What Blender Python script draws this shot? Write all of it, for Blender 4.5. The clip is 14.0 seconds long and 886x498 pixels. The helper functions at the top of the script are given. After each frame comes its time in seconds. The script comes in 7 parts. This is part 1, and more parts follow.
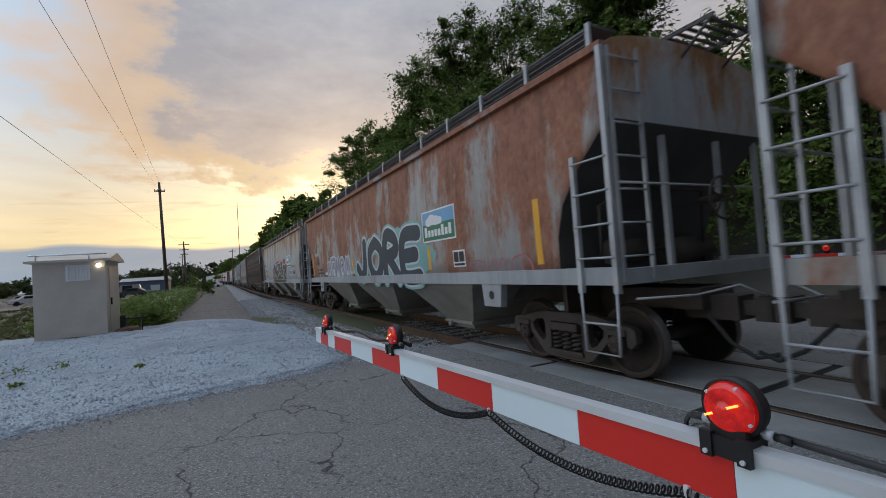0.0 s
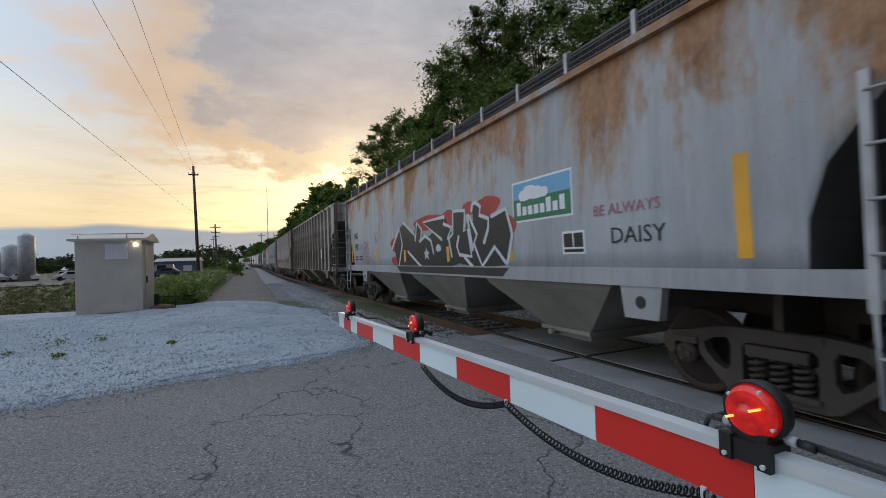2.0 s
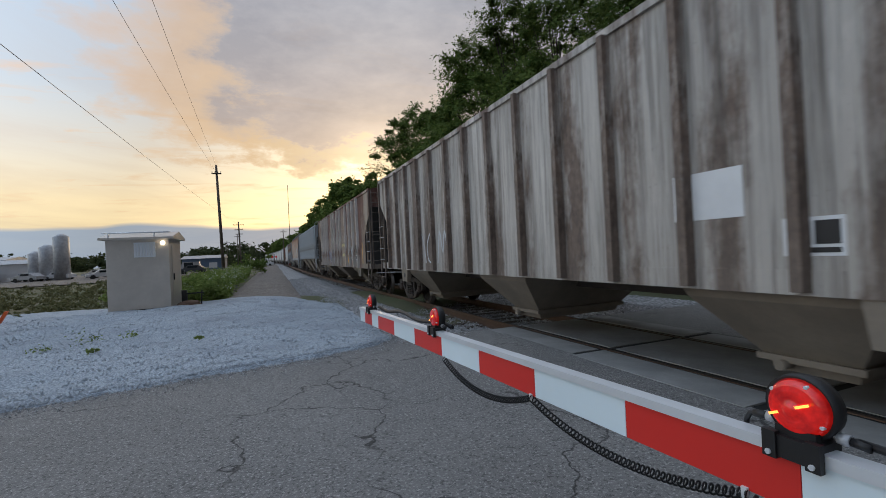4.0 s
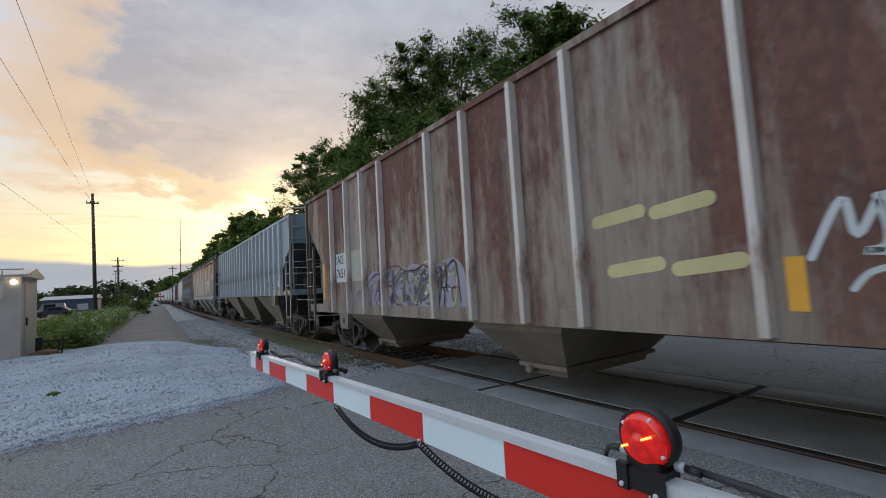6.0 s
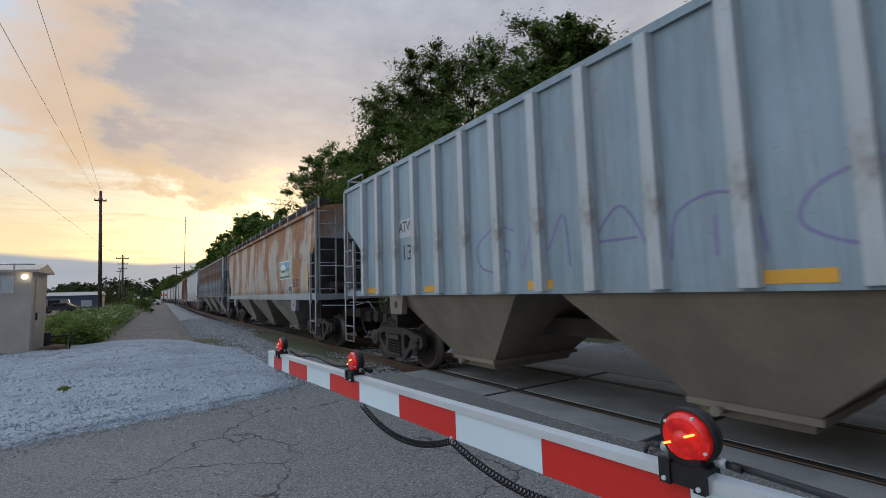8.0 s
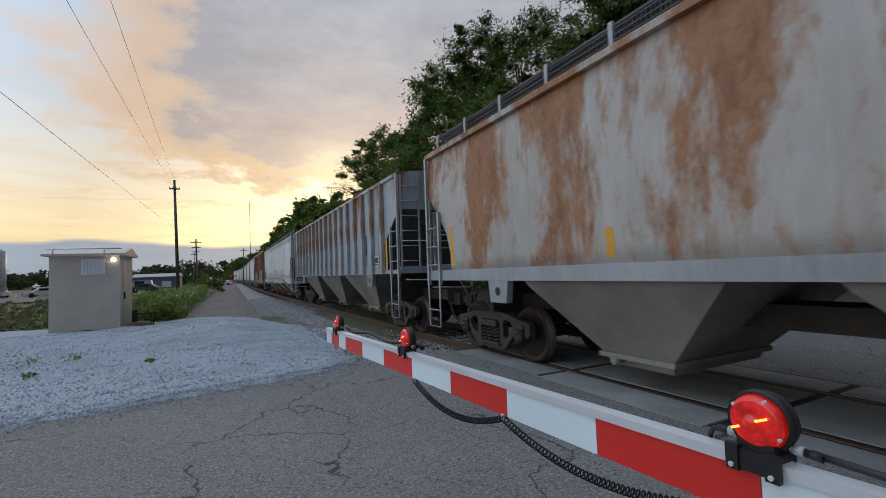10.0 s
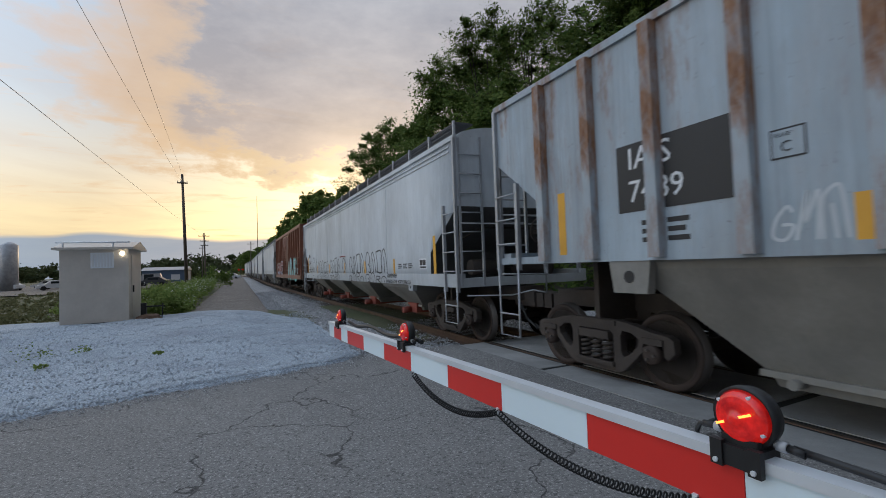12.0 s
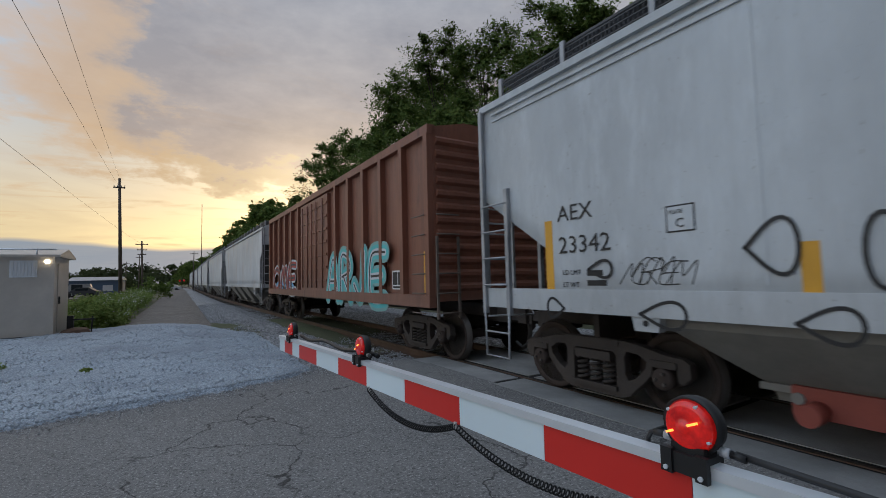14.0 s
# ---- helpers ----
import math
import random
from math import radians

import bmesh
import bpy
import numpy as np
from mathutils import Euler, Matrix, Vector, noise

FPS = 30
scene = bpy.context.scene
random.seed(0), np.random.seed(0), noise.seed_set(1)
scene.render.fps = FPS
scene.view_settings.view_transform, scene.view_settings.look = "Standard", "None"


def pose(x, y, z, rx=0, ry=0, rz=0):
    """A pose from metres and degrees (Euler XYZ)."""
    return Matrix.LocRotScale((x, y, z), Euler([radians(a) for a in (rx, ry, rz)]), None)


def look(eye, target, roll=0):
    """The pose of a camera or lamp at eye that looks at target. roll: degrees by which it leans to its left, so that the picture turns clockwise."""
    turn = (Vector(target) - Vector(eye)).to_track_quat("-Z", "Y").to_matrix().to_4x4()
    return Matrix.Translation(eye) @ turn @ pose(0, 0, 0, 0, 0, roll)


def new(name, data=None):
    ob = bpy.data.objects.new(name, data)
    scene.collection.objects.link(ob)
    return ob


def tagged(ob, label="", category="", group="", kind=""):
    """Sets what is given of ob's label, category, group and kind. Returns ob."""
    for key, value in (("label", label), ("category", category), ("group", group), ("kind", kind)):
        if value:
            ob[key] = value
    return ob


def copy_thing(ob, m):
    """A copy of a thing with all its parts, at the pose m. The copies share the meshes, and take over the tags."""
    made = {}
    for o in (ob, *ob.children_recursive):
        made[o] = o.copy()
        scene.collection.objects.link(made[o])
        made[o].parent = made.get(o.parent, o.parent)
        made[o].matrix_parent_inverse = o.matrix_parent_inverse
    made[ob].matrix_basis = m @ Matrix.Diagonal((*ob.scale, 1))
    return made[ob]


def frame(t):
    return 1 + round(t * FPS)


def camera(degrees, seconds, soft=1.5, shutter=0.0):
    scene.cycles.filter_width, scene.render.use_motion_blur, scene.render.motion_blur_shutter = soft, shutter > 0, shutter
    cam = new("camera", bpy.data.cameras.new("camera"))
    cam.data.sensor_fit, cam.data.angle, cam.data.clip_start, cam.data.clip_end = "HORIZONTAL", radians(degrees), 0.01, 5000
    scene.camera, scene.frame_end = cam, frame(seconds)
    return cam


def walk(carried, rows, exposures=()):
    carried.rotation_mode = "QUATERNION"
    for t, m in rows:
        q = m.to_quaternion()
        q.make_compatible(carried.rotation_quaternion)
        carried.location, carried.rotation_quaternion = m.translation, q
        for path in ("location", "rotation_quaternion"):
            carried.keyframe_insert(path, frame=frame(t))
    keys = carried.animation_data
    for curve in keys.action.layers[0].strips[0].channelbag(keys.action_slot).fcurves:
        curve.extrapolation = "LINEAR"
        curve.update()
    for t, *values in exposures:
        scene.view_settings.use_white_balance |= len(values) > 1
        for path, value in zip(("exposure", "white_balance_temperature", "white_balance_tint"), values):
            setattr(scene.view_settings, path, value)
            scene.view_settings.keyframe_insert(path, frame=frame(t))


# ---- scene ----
cam = camera(89.8, 14.0, soft=0.9, shutter=0.1)
PATH = [
    (0, (0.103, -0.479, 1.578), (0.998, 1.308, 1.651), -3.9),
    (0.5, (0.071, -0.477, 1.575), (0.9, 1.343, 1.611), -3.1),
    (1, (0.099, -0.477, 1.574), (0.893, 1.359, 1.606), -2.7),
    (1.5, (0.099, -0.493, 1.581), (0.89, 1.343, 1.619), -2.1),
    (2, (0.103, -0.488, 1.577), (0.899, 1.347, 1.613), -1.9),
    (2.5, (0.099, -0.487, 1.577), (0.893, 1.349, 1.602), -2.0),
    (3, (0.106, -0.472, 1.571), (0.873, 1.376, 1.589), -2.1),
    (3.2, (0.108, -0.469, 1.572), (0.842, 1.391, 1.582), -2.1),
    (5.3, (0.127, -0.439, 1.573), (0.854, 1.424, 1.627), -3.8),
    (5.5, (0.139, -0.452, 1.572), (0.969, 1.366, 1.656), -3.6),
    (6, (0.186, -0.484, 1.585), (1.261, 1.195, 1.74), -3.2),
    (6.5, (0.186, -0.503, 1.584), (1.365, 1.102, 1.772), -2.7),
    (7, (0.143, -0.5, 1.585), (1.288, 1.128, 1.788), -2.1),
    (7.5, (0.101, -0.5, 1.584), (1.209, 1.152, 1.791), -1.9),
    (8, (0.05, -0.477, 1.583), (1.114, 1.206, 1.763), -1.8),
    (8.5, (-0.001, -0.443, 1.571), (0.974, 1.297, 1.722), -1.6),
    (11, (0.112, -0.482, 1.571), (0.954, 1.33, 1.657), -2.2),
    (11.5, (0.11, -0.488, 1.572), (0.943, 1.329, 1.65), -2.2),
    (12, (0.104, -0.486, 1.574), (0.937, 1.331, 1.647), -2.0),
    (12.5, (0.09, -0.482, 1.571), (0.922, 1.335, 1.661), -1.5),
    (13, (0.077, -0.474, 1.571), (0.93, 1.332, 1.67), -1.3),
    (13.5, (0.072, -0.471, 1.572), (0.986, 1.305, 1.683), -1.3),
    (14, (0.084, -0.478, 1.575), (1.099, 1.24, 1.701), -1.4),
]
walk(cam, [(t, look(e, g, r)) for t, e, g, r in PATH], exposures=[(0, -0.22, 6260, 10), (3, -0.22, 6260, 10), (5.5, -0.22, 6260, 10), (6.5, 0.12, 6260, 10), (7.5, 0.0, 6260, 10), (8.5, -0.18, 6260, 10), (11, -0.15, 6260, 10), (12.5, -0.2, 6260, 10), (13, -0.3, 6260, 10), (13.5, -0.4, 6260, 10), (14, -0.44, 6260, 10)])

# ---- world, sun, exposure ----
SUN = Vector((0.235, 0.95, 0.19)).normalized()


def nd(nt, kind, **kw):
    n = nt.nodes.new(kind)
    for k, v in kw.items():
        if k == "op":
            n.operation = v
        elif k == "blend":
            n.data_type, n.blend_type = "RGBA", v
        elif k == "wave":
            n.bands_direction = v
        elif k == "feature":
            n.feature = v
    return n


def sky_world():
    w = bpy.data.worlds.new("dusk_sky")
    w.use_nodes = True
    nt = w.node_tree
    nt.nodes.clear()
    L = nt.links.new
    out, bg = nd(nt, "ShaderNodeOutputWorld"), nd(nt, "ShaderNodeBackground")
    tc = nd(nt, "ShaderNodeTexCoord")
    nrm = nd(nt, "ShaderNodeVectorMath", op="NORMALIZE")
    L(tc.outputs["Generated"], nrm.inputs[0])
    sep = nd(nt, "ShaderNodeSeparateXYZ")
    L(nrm.outputs[0], sep.inputs[0])
    dot = nd(nt, "ShaderNodeVectorMath", op="DOT_PRODUCT")
    L(nrm.outputs[0], dot.inputs[0])
    dot.inputs[1].default_value = SUN

    def ramp(src, stops):
        r = nd(nt, "ShaderNodeValToRGB")
        e = r.color_ramp.elements
        e[0].position, e[0].color = stops[0][0], (*stops[0][1], 1)
        e[1].position, e[1].color = stops[-1][0], (*stops[-1][1], 1)
        for p, c in stops[1:-1]:
            x = e.new(p)
            x.color = (*c, 1)
        L(src, r.inputs[0])
        return r.outputs[0]

    def mix(kind, fac, a, b):
        m = nd(nt, "ShaderNodeMix", blend=kind)
        for sock, v in ((m.inputs[0], fac), (m.inputs[6], a), (m.inputs[7], b)):
            if isinstance(v, (float, int)):
                sock.default_value = v
            elif isinstance(v, tuple):
                sock.default_value = (*v, 1)
            else:
                L(v, sock)
        return m.outputs[2]

    def math(op, a, b):
        m = nd(nt, "ShaderNodeMath", op=op)
        for sock, v in ((m.inputs[0], a), (m.inputs[1], b)):
            if isinstance(v, (float, int)):
                sock.default_value = v
            else:
                L(v, sock)
        return m.outputs[0]

    z = sep.outputs[2]
    # clear sky by height, away from the sun
    far = ramp(z, [(0.0, (0.34, 0.38, 0.44)), (0.06, (0.80, 0.59, 0.30)), (0.12, (0.80, 0.58, 0.30)), (0.2, (0.68, 0.57, 0.43)), (0.32, (0.50, 0.53, 0.56)), (0.58, (0.42, 0.50, 0.60)), (0.8, (0.72, 0.84, 1.0)), (1.0, (0.82, 0.95, 1.14))])
    near = ramp(z, [(0.0, (0.72, 0.49, 0.24)), (0.10, (0.82, 0.56, 0.24)), (0.2, (0.76, 0.55, 0.31)), (0.36, (0.58, 0.52, 0.48)), (0.58, (0.40, 0.45, 0.53)), (0.8, (0.72, 0.84, 1.0)), (1.0, (0.82, 0.95, 1.14))])
    glow = ramp(dot.outputs["Value"], [(0.87, (0, 0, 0)), (0.96, (0.45, 0.45, 0.45)), (1.0, (0.9, 0.9, 0.9))])
    sky = mix("MIX", glow, far, near)
    # physical sky under it, for the light from behind
    nish = nd(nt, "ShaderNodeTexSky")
    nish.sky_type, nish.sun_disc = "NISHITA", False
    nish.sun_elevation, nish.sun_rotation = radians(9), math_atan(SUN)
    sky = mix("ADD", 0.04, sky, nish.outputs[0])
    # clouds on a flat layer overhead
    lift = math("ADD", z, 0.10)
    px, py = math("DIVIDE", sep.outputs[0], lift), math("DIVIDE", sep.outputs[1], lift)
    comb = nd(nt, "ShaderNodeCombineXYZ")
    L(px, comb.inputs[0])
    L(py, comb.inputs[1])

    def cloud(scale, sx, sy, rot, seed, lo, hi, detail=9.0, rough=0.62):
        mp = nd(nt, "ShaderNodeMapping")
        mp.inputs["Scale"].default_value = (sx, sy, 1)
        mp.inputs["Rotation"].default_value = (0, 0, rot)
        mp.inputs["Location"].default_value = (seed, seed * 0.7, 0)
        L(comb.outputs[0], mp.inputs[0])
        n = nd(nt, "ShaderNodeTexNoise")
        n.inputs["Scale"].default_value, n.inputs["Detail"].default_value, n.inputs["Roughness"].default_value = scale, detail, rough
        n.inputs["Distortion"].default_value = 0.6
        L(mp.outputs[0], n.inputs["Vector"])
        return ramp(n.outputs[0], [(lo, (0, 0, 0)), (hi, (1, 1, 1))])

    grey = ramp(z, [(0.0, (0.40, 0.36, 0.38)), (0.12, (0.62, 0.44, 0.29)), (0.22, (0.70, 0.54, 0.43)), (0.40, (0.58, 0.53, 0.51)), (0.58, (0.48, 0.50, 0.55)), (0.8, (0.74, 0.82, 0.92)), (1.0, (0.85, 0.93, 1.04))])
    warm = ramp(dot.outputs["Value"], [(0.5, (0.66, 0.50, 0.42)), (0.85, (0.92, 0.58, 0.33)), (0.96, (0.92, 0.62, 0.33)), (1.0, (1.0, 0.76, 0.45))])
    low = ramp(z, [(0.34, (1, 1, 1)), (0.60, (0.3, 0.3, 0.3))])
    sky = mix("MIX", math("MULTIPLY", cloud(0.40, 1.0, 0.8, 0.5, 3.1, 0.46, 0.62), 0.45), sky, grey)
    sky = mix("MIX", math("MULTIPLY", math("MULTIPLY", cloud(1.7, 0.8, 2.0, 0.35, 7.7, 0.55, 0.68), 0.5), low), sky, warm)
    # the large mauve-grey cloud mass above the yellow band, its edge lit near the sun
    fray = nd(nt, "ShaderNodeTexNoise")
    fray.inputs["Scale"].default_value, fray.inputs["Detail"].default_value, fray.inputs["Roughness"].default_value = 5.0, 9.0, 0.62
    stretch = nd(nt, "ShaderNodeMapping")
    stretch.inputs["Scale"].default_value = (1.0, 1.0, 2.2)
    L(nrm.outputs[0], stretch.inputs[0])
    L(stretch.outputs[0], fray.inputs["Vector"])
    nz = math("SUBTRACT", fray.outputs[0], 0.5)
    up = ramp(math("ADD", z, math("MULTIPLY", nz, 0.34)), [(0.19, (0, 0, 0)), (0.245, (1, 1, 1))])
    across = ramp(math("ADD", math("ADD", sep.outputs[0], 0.5), math("MULTIPLY", nz, 0.7)), [(0.22, (0, 0, 0)), (0.52, (1, 1, 1))])
    mass = math("MULTIPLY", up, across)
    shade = ramp(fray.outputs[0], [(0.32, (1.22, 1.18, 1.14)), (0.66, (0.78, 0.77, 0.80))])
    sky = mix("MIX", math("MULTIPLY", mass, 0.8), sky, mix("MULTIPLY", 1.0, grey, shade))
    rim = math("MULTIPLY", math("MULTIPLY", mass, math("SUBTRACT", 1.0, mass)), ramp(dot.outputs["Value"], [(0.80, (0.8, 0.8, 0.8)), (0.97, (3.2, 3.2, 3.2))]))
    sky = mix("MIX", rim, sky, warm)
    # bright break in the clouds round the hidden sun
    hot = ramp(dot.outputs["Value"], [(0.980, (0, 0, 0)), (0.994, (0.12, 0.09, 0.05)), (1.0, (0.42, 0.33, 0.20))])
    sky = mix("ADD", 1.0, sky, hot)
    # low bank of blue-grey cloud along the horizon
    wob = nd(nt, "ShaderNodeTexNoise")
    wob.inputs["Scale"].default_value = 5.0
    L(nrm.outputs[0], wob.inputs["Vector"])
    edge = math("ADD", z, math("MULTIPLY", wob.outputs[0], 0.03))
    bank = ramp(edge, [(0.083, (1, 1, 1)), (0.090, (0, 0, 0))])
    sky = mix("MIX", math("MULTIPLY", bank, 0.9), sky, mix("MIX", glow, (0.33, 0.41, 0.51), (0.42, 0.43, 0.49)))
    # the open sky away from the sunset is brighter and bluer
    away = nd(nt, "ShaderNodeVectorMath", op="DOT_PRODUCT")
    L(nrm.outputs[0], away.inputs[0])
    away.inputs[1].default_value = Vector((-0.93, 0.02, 0.36)).normalized()
    gain = ramp(away.outputs["Value"], [(0.30, (1, 1, 1)), (0.95, (2.0, 2.1, 2.2))])
    sky = mix("MULTIPLY", 1.0, sky, gain)
    # dusk: the sky darkens towards the east
    east = ramp(math("MULTIPLY", sep.outputs[1], -1.0), [(0.0, (1, 1, 1)), (0.75, (0.28, 0.30, 0.34))])
    sky = mix("MULTIPLY", 1.0, sky, east)
    L(sky, bg.inputs[0])
    bg.inputs[1].default_value = 1.0
    L(bg.outputs[0], out.inputs[0])
    scene.world = w


def math_atan(v):
    return math.atan2(v.x, v.y)


sky_world()
sun_data = bpy.data.lights.new("sun", "SUN")
sun_data.energy, sun_data.angle, sun_data.color = 0.8, radians(6), (1.0, 0.72, 0.42)
sun = new("sun", sun_data)
sun.matrix_world = look(tuple(SUN * 100), (0, 0, 0))


# ---- materials ----
def base_mat(name, rough=0.6, metal=0.0):
    m = bpy.data.materials.new(name)
    m.use_nodes = True
    nt = m.node_tree
    p = nt.nodes["Principled BSDF"]
    p.inputs["Roughness"].default_value, p.inputs["Metallic"].default_value = rough, metal
    return m, nt, p


def noise_of(nt, scale, stretch=(1, 1, 1), detail=6.0, rough=0.6, shift=0.0, distort=0.0):
    tc, mp, n = nd(nt, "ShaderNodeTexCoord"), nd(nt, "ShaderNodeMapping"), nd(nt, "ShaderNodeTexNoise")
    mp.inputs["Scale"].default_value = stretch
    mp.inputs["Location"].default_value = (shift, shift * 1.3, shift * 0.6)
    n.inputs["Scale"].default_value, n.inputs["Detail"].default_value, n.inputs["Roughness"].default_value = scale, detail, rough
    n.inputs["Distortion"].default_value = distort
    nt.links.new(tc.outputs["Object"], mp.inputs[0])
    nt.links.new(mp.outputs[0], n.inputs["Vector"])
    return n.outputs[0]


def mixer(nt, fac, a, b, kind="MIX"):
    m = nd(nt, "ShaderNodeMix", blend=kind)
    for sock, v in ((m.inputs[0], fac), (m.inputs[6], a), (m.inputs[7], b)):
        if isinstance(v, (float, int)):
            sock.default_value = v
        elif isinstance(v, tuple):
            sock.default_value = (*v, 1)
        else:
            nt.links.new(v, sock)
    return m.outputs[2]


def step_of(nt, src, lo, hi):
    r = nd(nt, "ShaderNodeMapRange")
    r.inputs[1].default_value, r.inputs[2].default_value = lo, hi
    nt.links.new(src, r.inputs[0])
    return r.outputs[0]


def calc(nt, op, a, b):
    m = nd(nt, "ShaderNodeMath", op=op)
    for sock, v in ((m.inputs[0], a), (m.inputs[1], b)):
        if isinstance(v, (float, int)):
            sock.default_value = v
        else:
            nt.links.new(v, sock)
    return m.outputs[0]


def bump_of(nt, p, height, strength, dist=0.01):
    b = nd(nt, "ShaderNodeBump")
    b.inputs["Strength"].default_value, b.inputs["Distance"].default_value = strength, dist
    nt.links.new(height, b.inputs["Height"])
    nt.links.new(b.outputs[0], p.inputs["Normal"])


def plain(name, col, rough=0.6, metal=0.0, var=0.25, scale=6.0, bump=0.1, shift=0.0):
    """A surface of one colour with grain and stains at two scales."""
    m, nt, p = base_mat(name, rough, metal)
    big, fine = noise_of(nt, scale * 0.3, shift=shift), noise_of(nt, scale * 6, shift=shift + 3)
    dark, light = tuple(c * (1 - var) for c in col), tuple(min(1, c * (1 + var * 0.6)) for c in col)
    c = mixer(nt, step_of(nt, big, 0.3, 0.7), dark, light)
    c = mixer(nt, calc(nt, "MULTIPLY", step_of(nt, fine, 0.35, 0.75), var), c, dark)
    nt.links.new(c, p.inputs["Base Color"])
    if bump:
        bump_of(nt, p, fine, bump)
    return m


def car_paint(name, paint, rust=(0.20, 0.075, 0.035), amount=0.2, zbias=0.0, band=0.0, period=1.25, dirt=0.35, dirt_col=(0.06, 0.05, 0.045), rust2=None, rough=0.40, shift=0.0, streaky=0.25, soil=0.25, fray=0.05):
    """Railcar paint: rust in frayed patches and runs, chalky fading, soot streaks, scuffs and road dirt along the bottom."""
    m, nt, p = base_mat(name, rough)
    patch = noise_of(nt, 1.3, (1, 1, streaky), 10, 0.70, shift, 0.3)
    ragged = noise_of(nt, 5.5, (1, 1, 0.45), 8, 0.72, shift + 21)
    tc, sep = nd(nt, "ShaderNodeTexCoord"), nd(nt, "ShaderNodeSeparateXYZ")
    nt.links.new(tc.outputs["Object"], sep.inputs[0])
    f = calc(nt, "ADD", patch, calc(nt, "MULTIPLY", calc(nt, "SUBTRACT", sep.outputs[2], 2.7), zbias))
    f = calc(nt, "ADD", f, calc(nt, "MULTIPLY", calc(nt, "SUBTRACT", ragged, 0.5), 0.34))
    if band:
        soft = noise_of(nt, 0.8, (1, 1, 0.6), 4, 0.6, shift + 5)
        ph = calc(nt, "ADD", calc(nt, "MULTIPLY", sep.outputs[1], 2 * math.pi / period), calc(nt, "MULTIPLY", soft, 3.0))
        f = calc(nt, "ADD", f, calc(nt, "MULTIPLY", calc(nt, "SINE", ph, 0.0), band))
    lo = 0.75 - amount * 0.5
    rf = step_of(nt, f, lo - fray, lo + fray + 0.03)
    fine = noise_of(nt, 14, (1, 1, 0.7), 7, 0.72, shift + 2)
    mid = noise_of(nt, 3.2, (1, 1, 0.5), 8, 0.7, shift + 17)
    bright = rust2 or tuple(c * 1.9 for c in rust)
    rust_c = mixer(nt, step_of(nt, fine, 0.35, 0.7), rust, bright)
    rust_c = mixer(nt, calc(nt, "MULTIPLY", step_of(nt, mid, 0.48, 0.66), 0.65), rust_c, tuple(c * 0.55 for c in rust))
    fade = noise_of(nt, 0.5, (1, 1, 0.5), 6, 0.65, shift + 9)
    paint_c = mixer(nt, step_of(nt, fade, 0.3, 0.7), tuple(c * 0.74 for c in paint), tuple(min(1, c * 1.16) for c in paint))
    chalk = noise_of(nt, 4.5, (1, 1, 0.3), 8, 0.72, shift + 31)
    paint_c = mixer(nt, calc(nt, "MULTIPLY", step_of(nt, chalk, 0.50, 0.70), 0.35), paint_c, tuple(min(1, c * 1.35 + 0.02) for c in paint))
    # rust blush round the patches
    blush = calc(nt, "MULTIPLY", step_of(nt, f, lo - 0.20, lo), 0.38)
    paint_c = mixer(nt, blush, paint_c, tuple(0.5 * a + 0.5 * b for a, b in zip(paint, bright)))
    c = mixer(nt, rf, paint_c, rust_c)
    streak = noise_of(nt, 3.0, (1, 2.5, 0.10), 8, 0.68, shift + 4)
    c = mixer(nt, calc(nt, "MULTIPLY", step_of(nt, streak, 0.45, 0.72), dirt), c, dirt_col)
    thin = noise_of(nt, 9.0, (1, 2.5, 0.06), 6, 0.7, shift + 14)
    c = mixer(nt, calc(nt, "MULTIPLY", step_of(nt, thin, 0.54, 0.68), dirt * 0.8), c, dirt_col)
    # thrown-up dirt on the lowest half metre, and small chips
    splash = calc(nt, "MULTIPLY", step_of(nt, calc(nt, "ADD", sep.outputs[2], calc(nt, "MULTIPLY", ragged, 0.9)), 2.35, 1.55), soil)
    c = mixer(nt, splash, c, (0.17, 0.145, 0.12))
    chip = step_of(nt, noise_of(nt, 26, (1, 1, 0.8), 4, 0.7, shift + 8), 0.66, 0.70)
    c = mixer(nt, calc(nt, "MULTIPLY", chip, 0.6), c, tuple(v * 0.5 for v in rust))
    nt.links.new(c, p.inputs["Base Color"])
    r = nd(nt, "ShaderNodeMapRange")
    r.inputs[3].default_value, r.inputs[4].default_value = rough, 0.75
    nt.links.new(calc(nt, "MAXIMUM", rf, calc(nt, "MULTIPLY", streak, 0.7)), r.inputs[0])
    nt.links.new(r.outputs[0], p.inputs["Roughness"])
    dent = noise_of(nt, 1.6, (1, 1, 0.8), 2, 0.5, shift + 40)
    bump_of(nt, p, calc(nt, "ADD", calc(nt, "ADD", fine, calc(nt, "MULTIPLY", rf, 0.8)), calc(nt, "MULTIPLY", dent, 4.0)), 0.25, 0.006)
    return m


def glow_mat(name, col, power):
    m, nt, p = base_mat(name, 0.3)
    p.inputs["Base Color"].default_value = (*col, 1)
    p.inputs["Emission Color"].default_value = (*col, 1)
    p.inputs["Emission Strength"].default_value = power
    return m


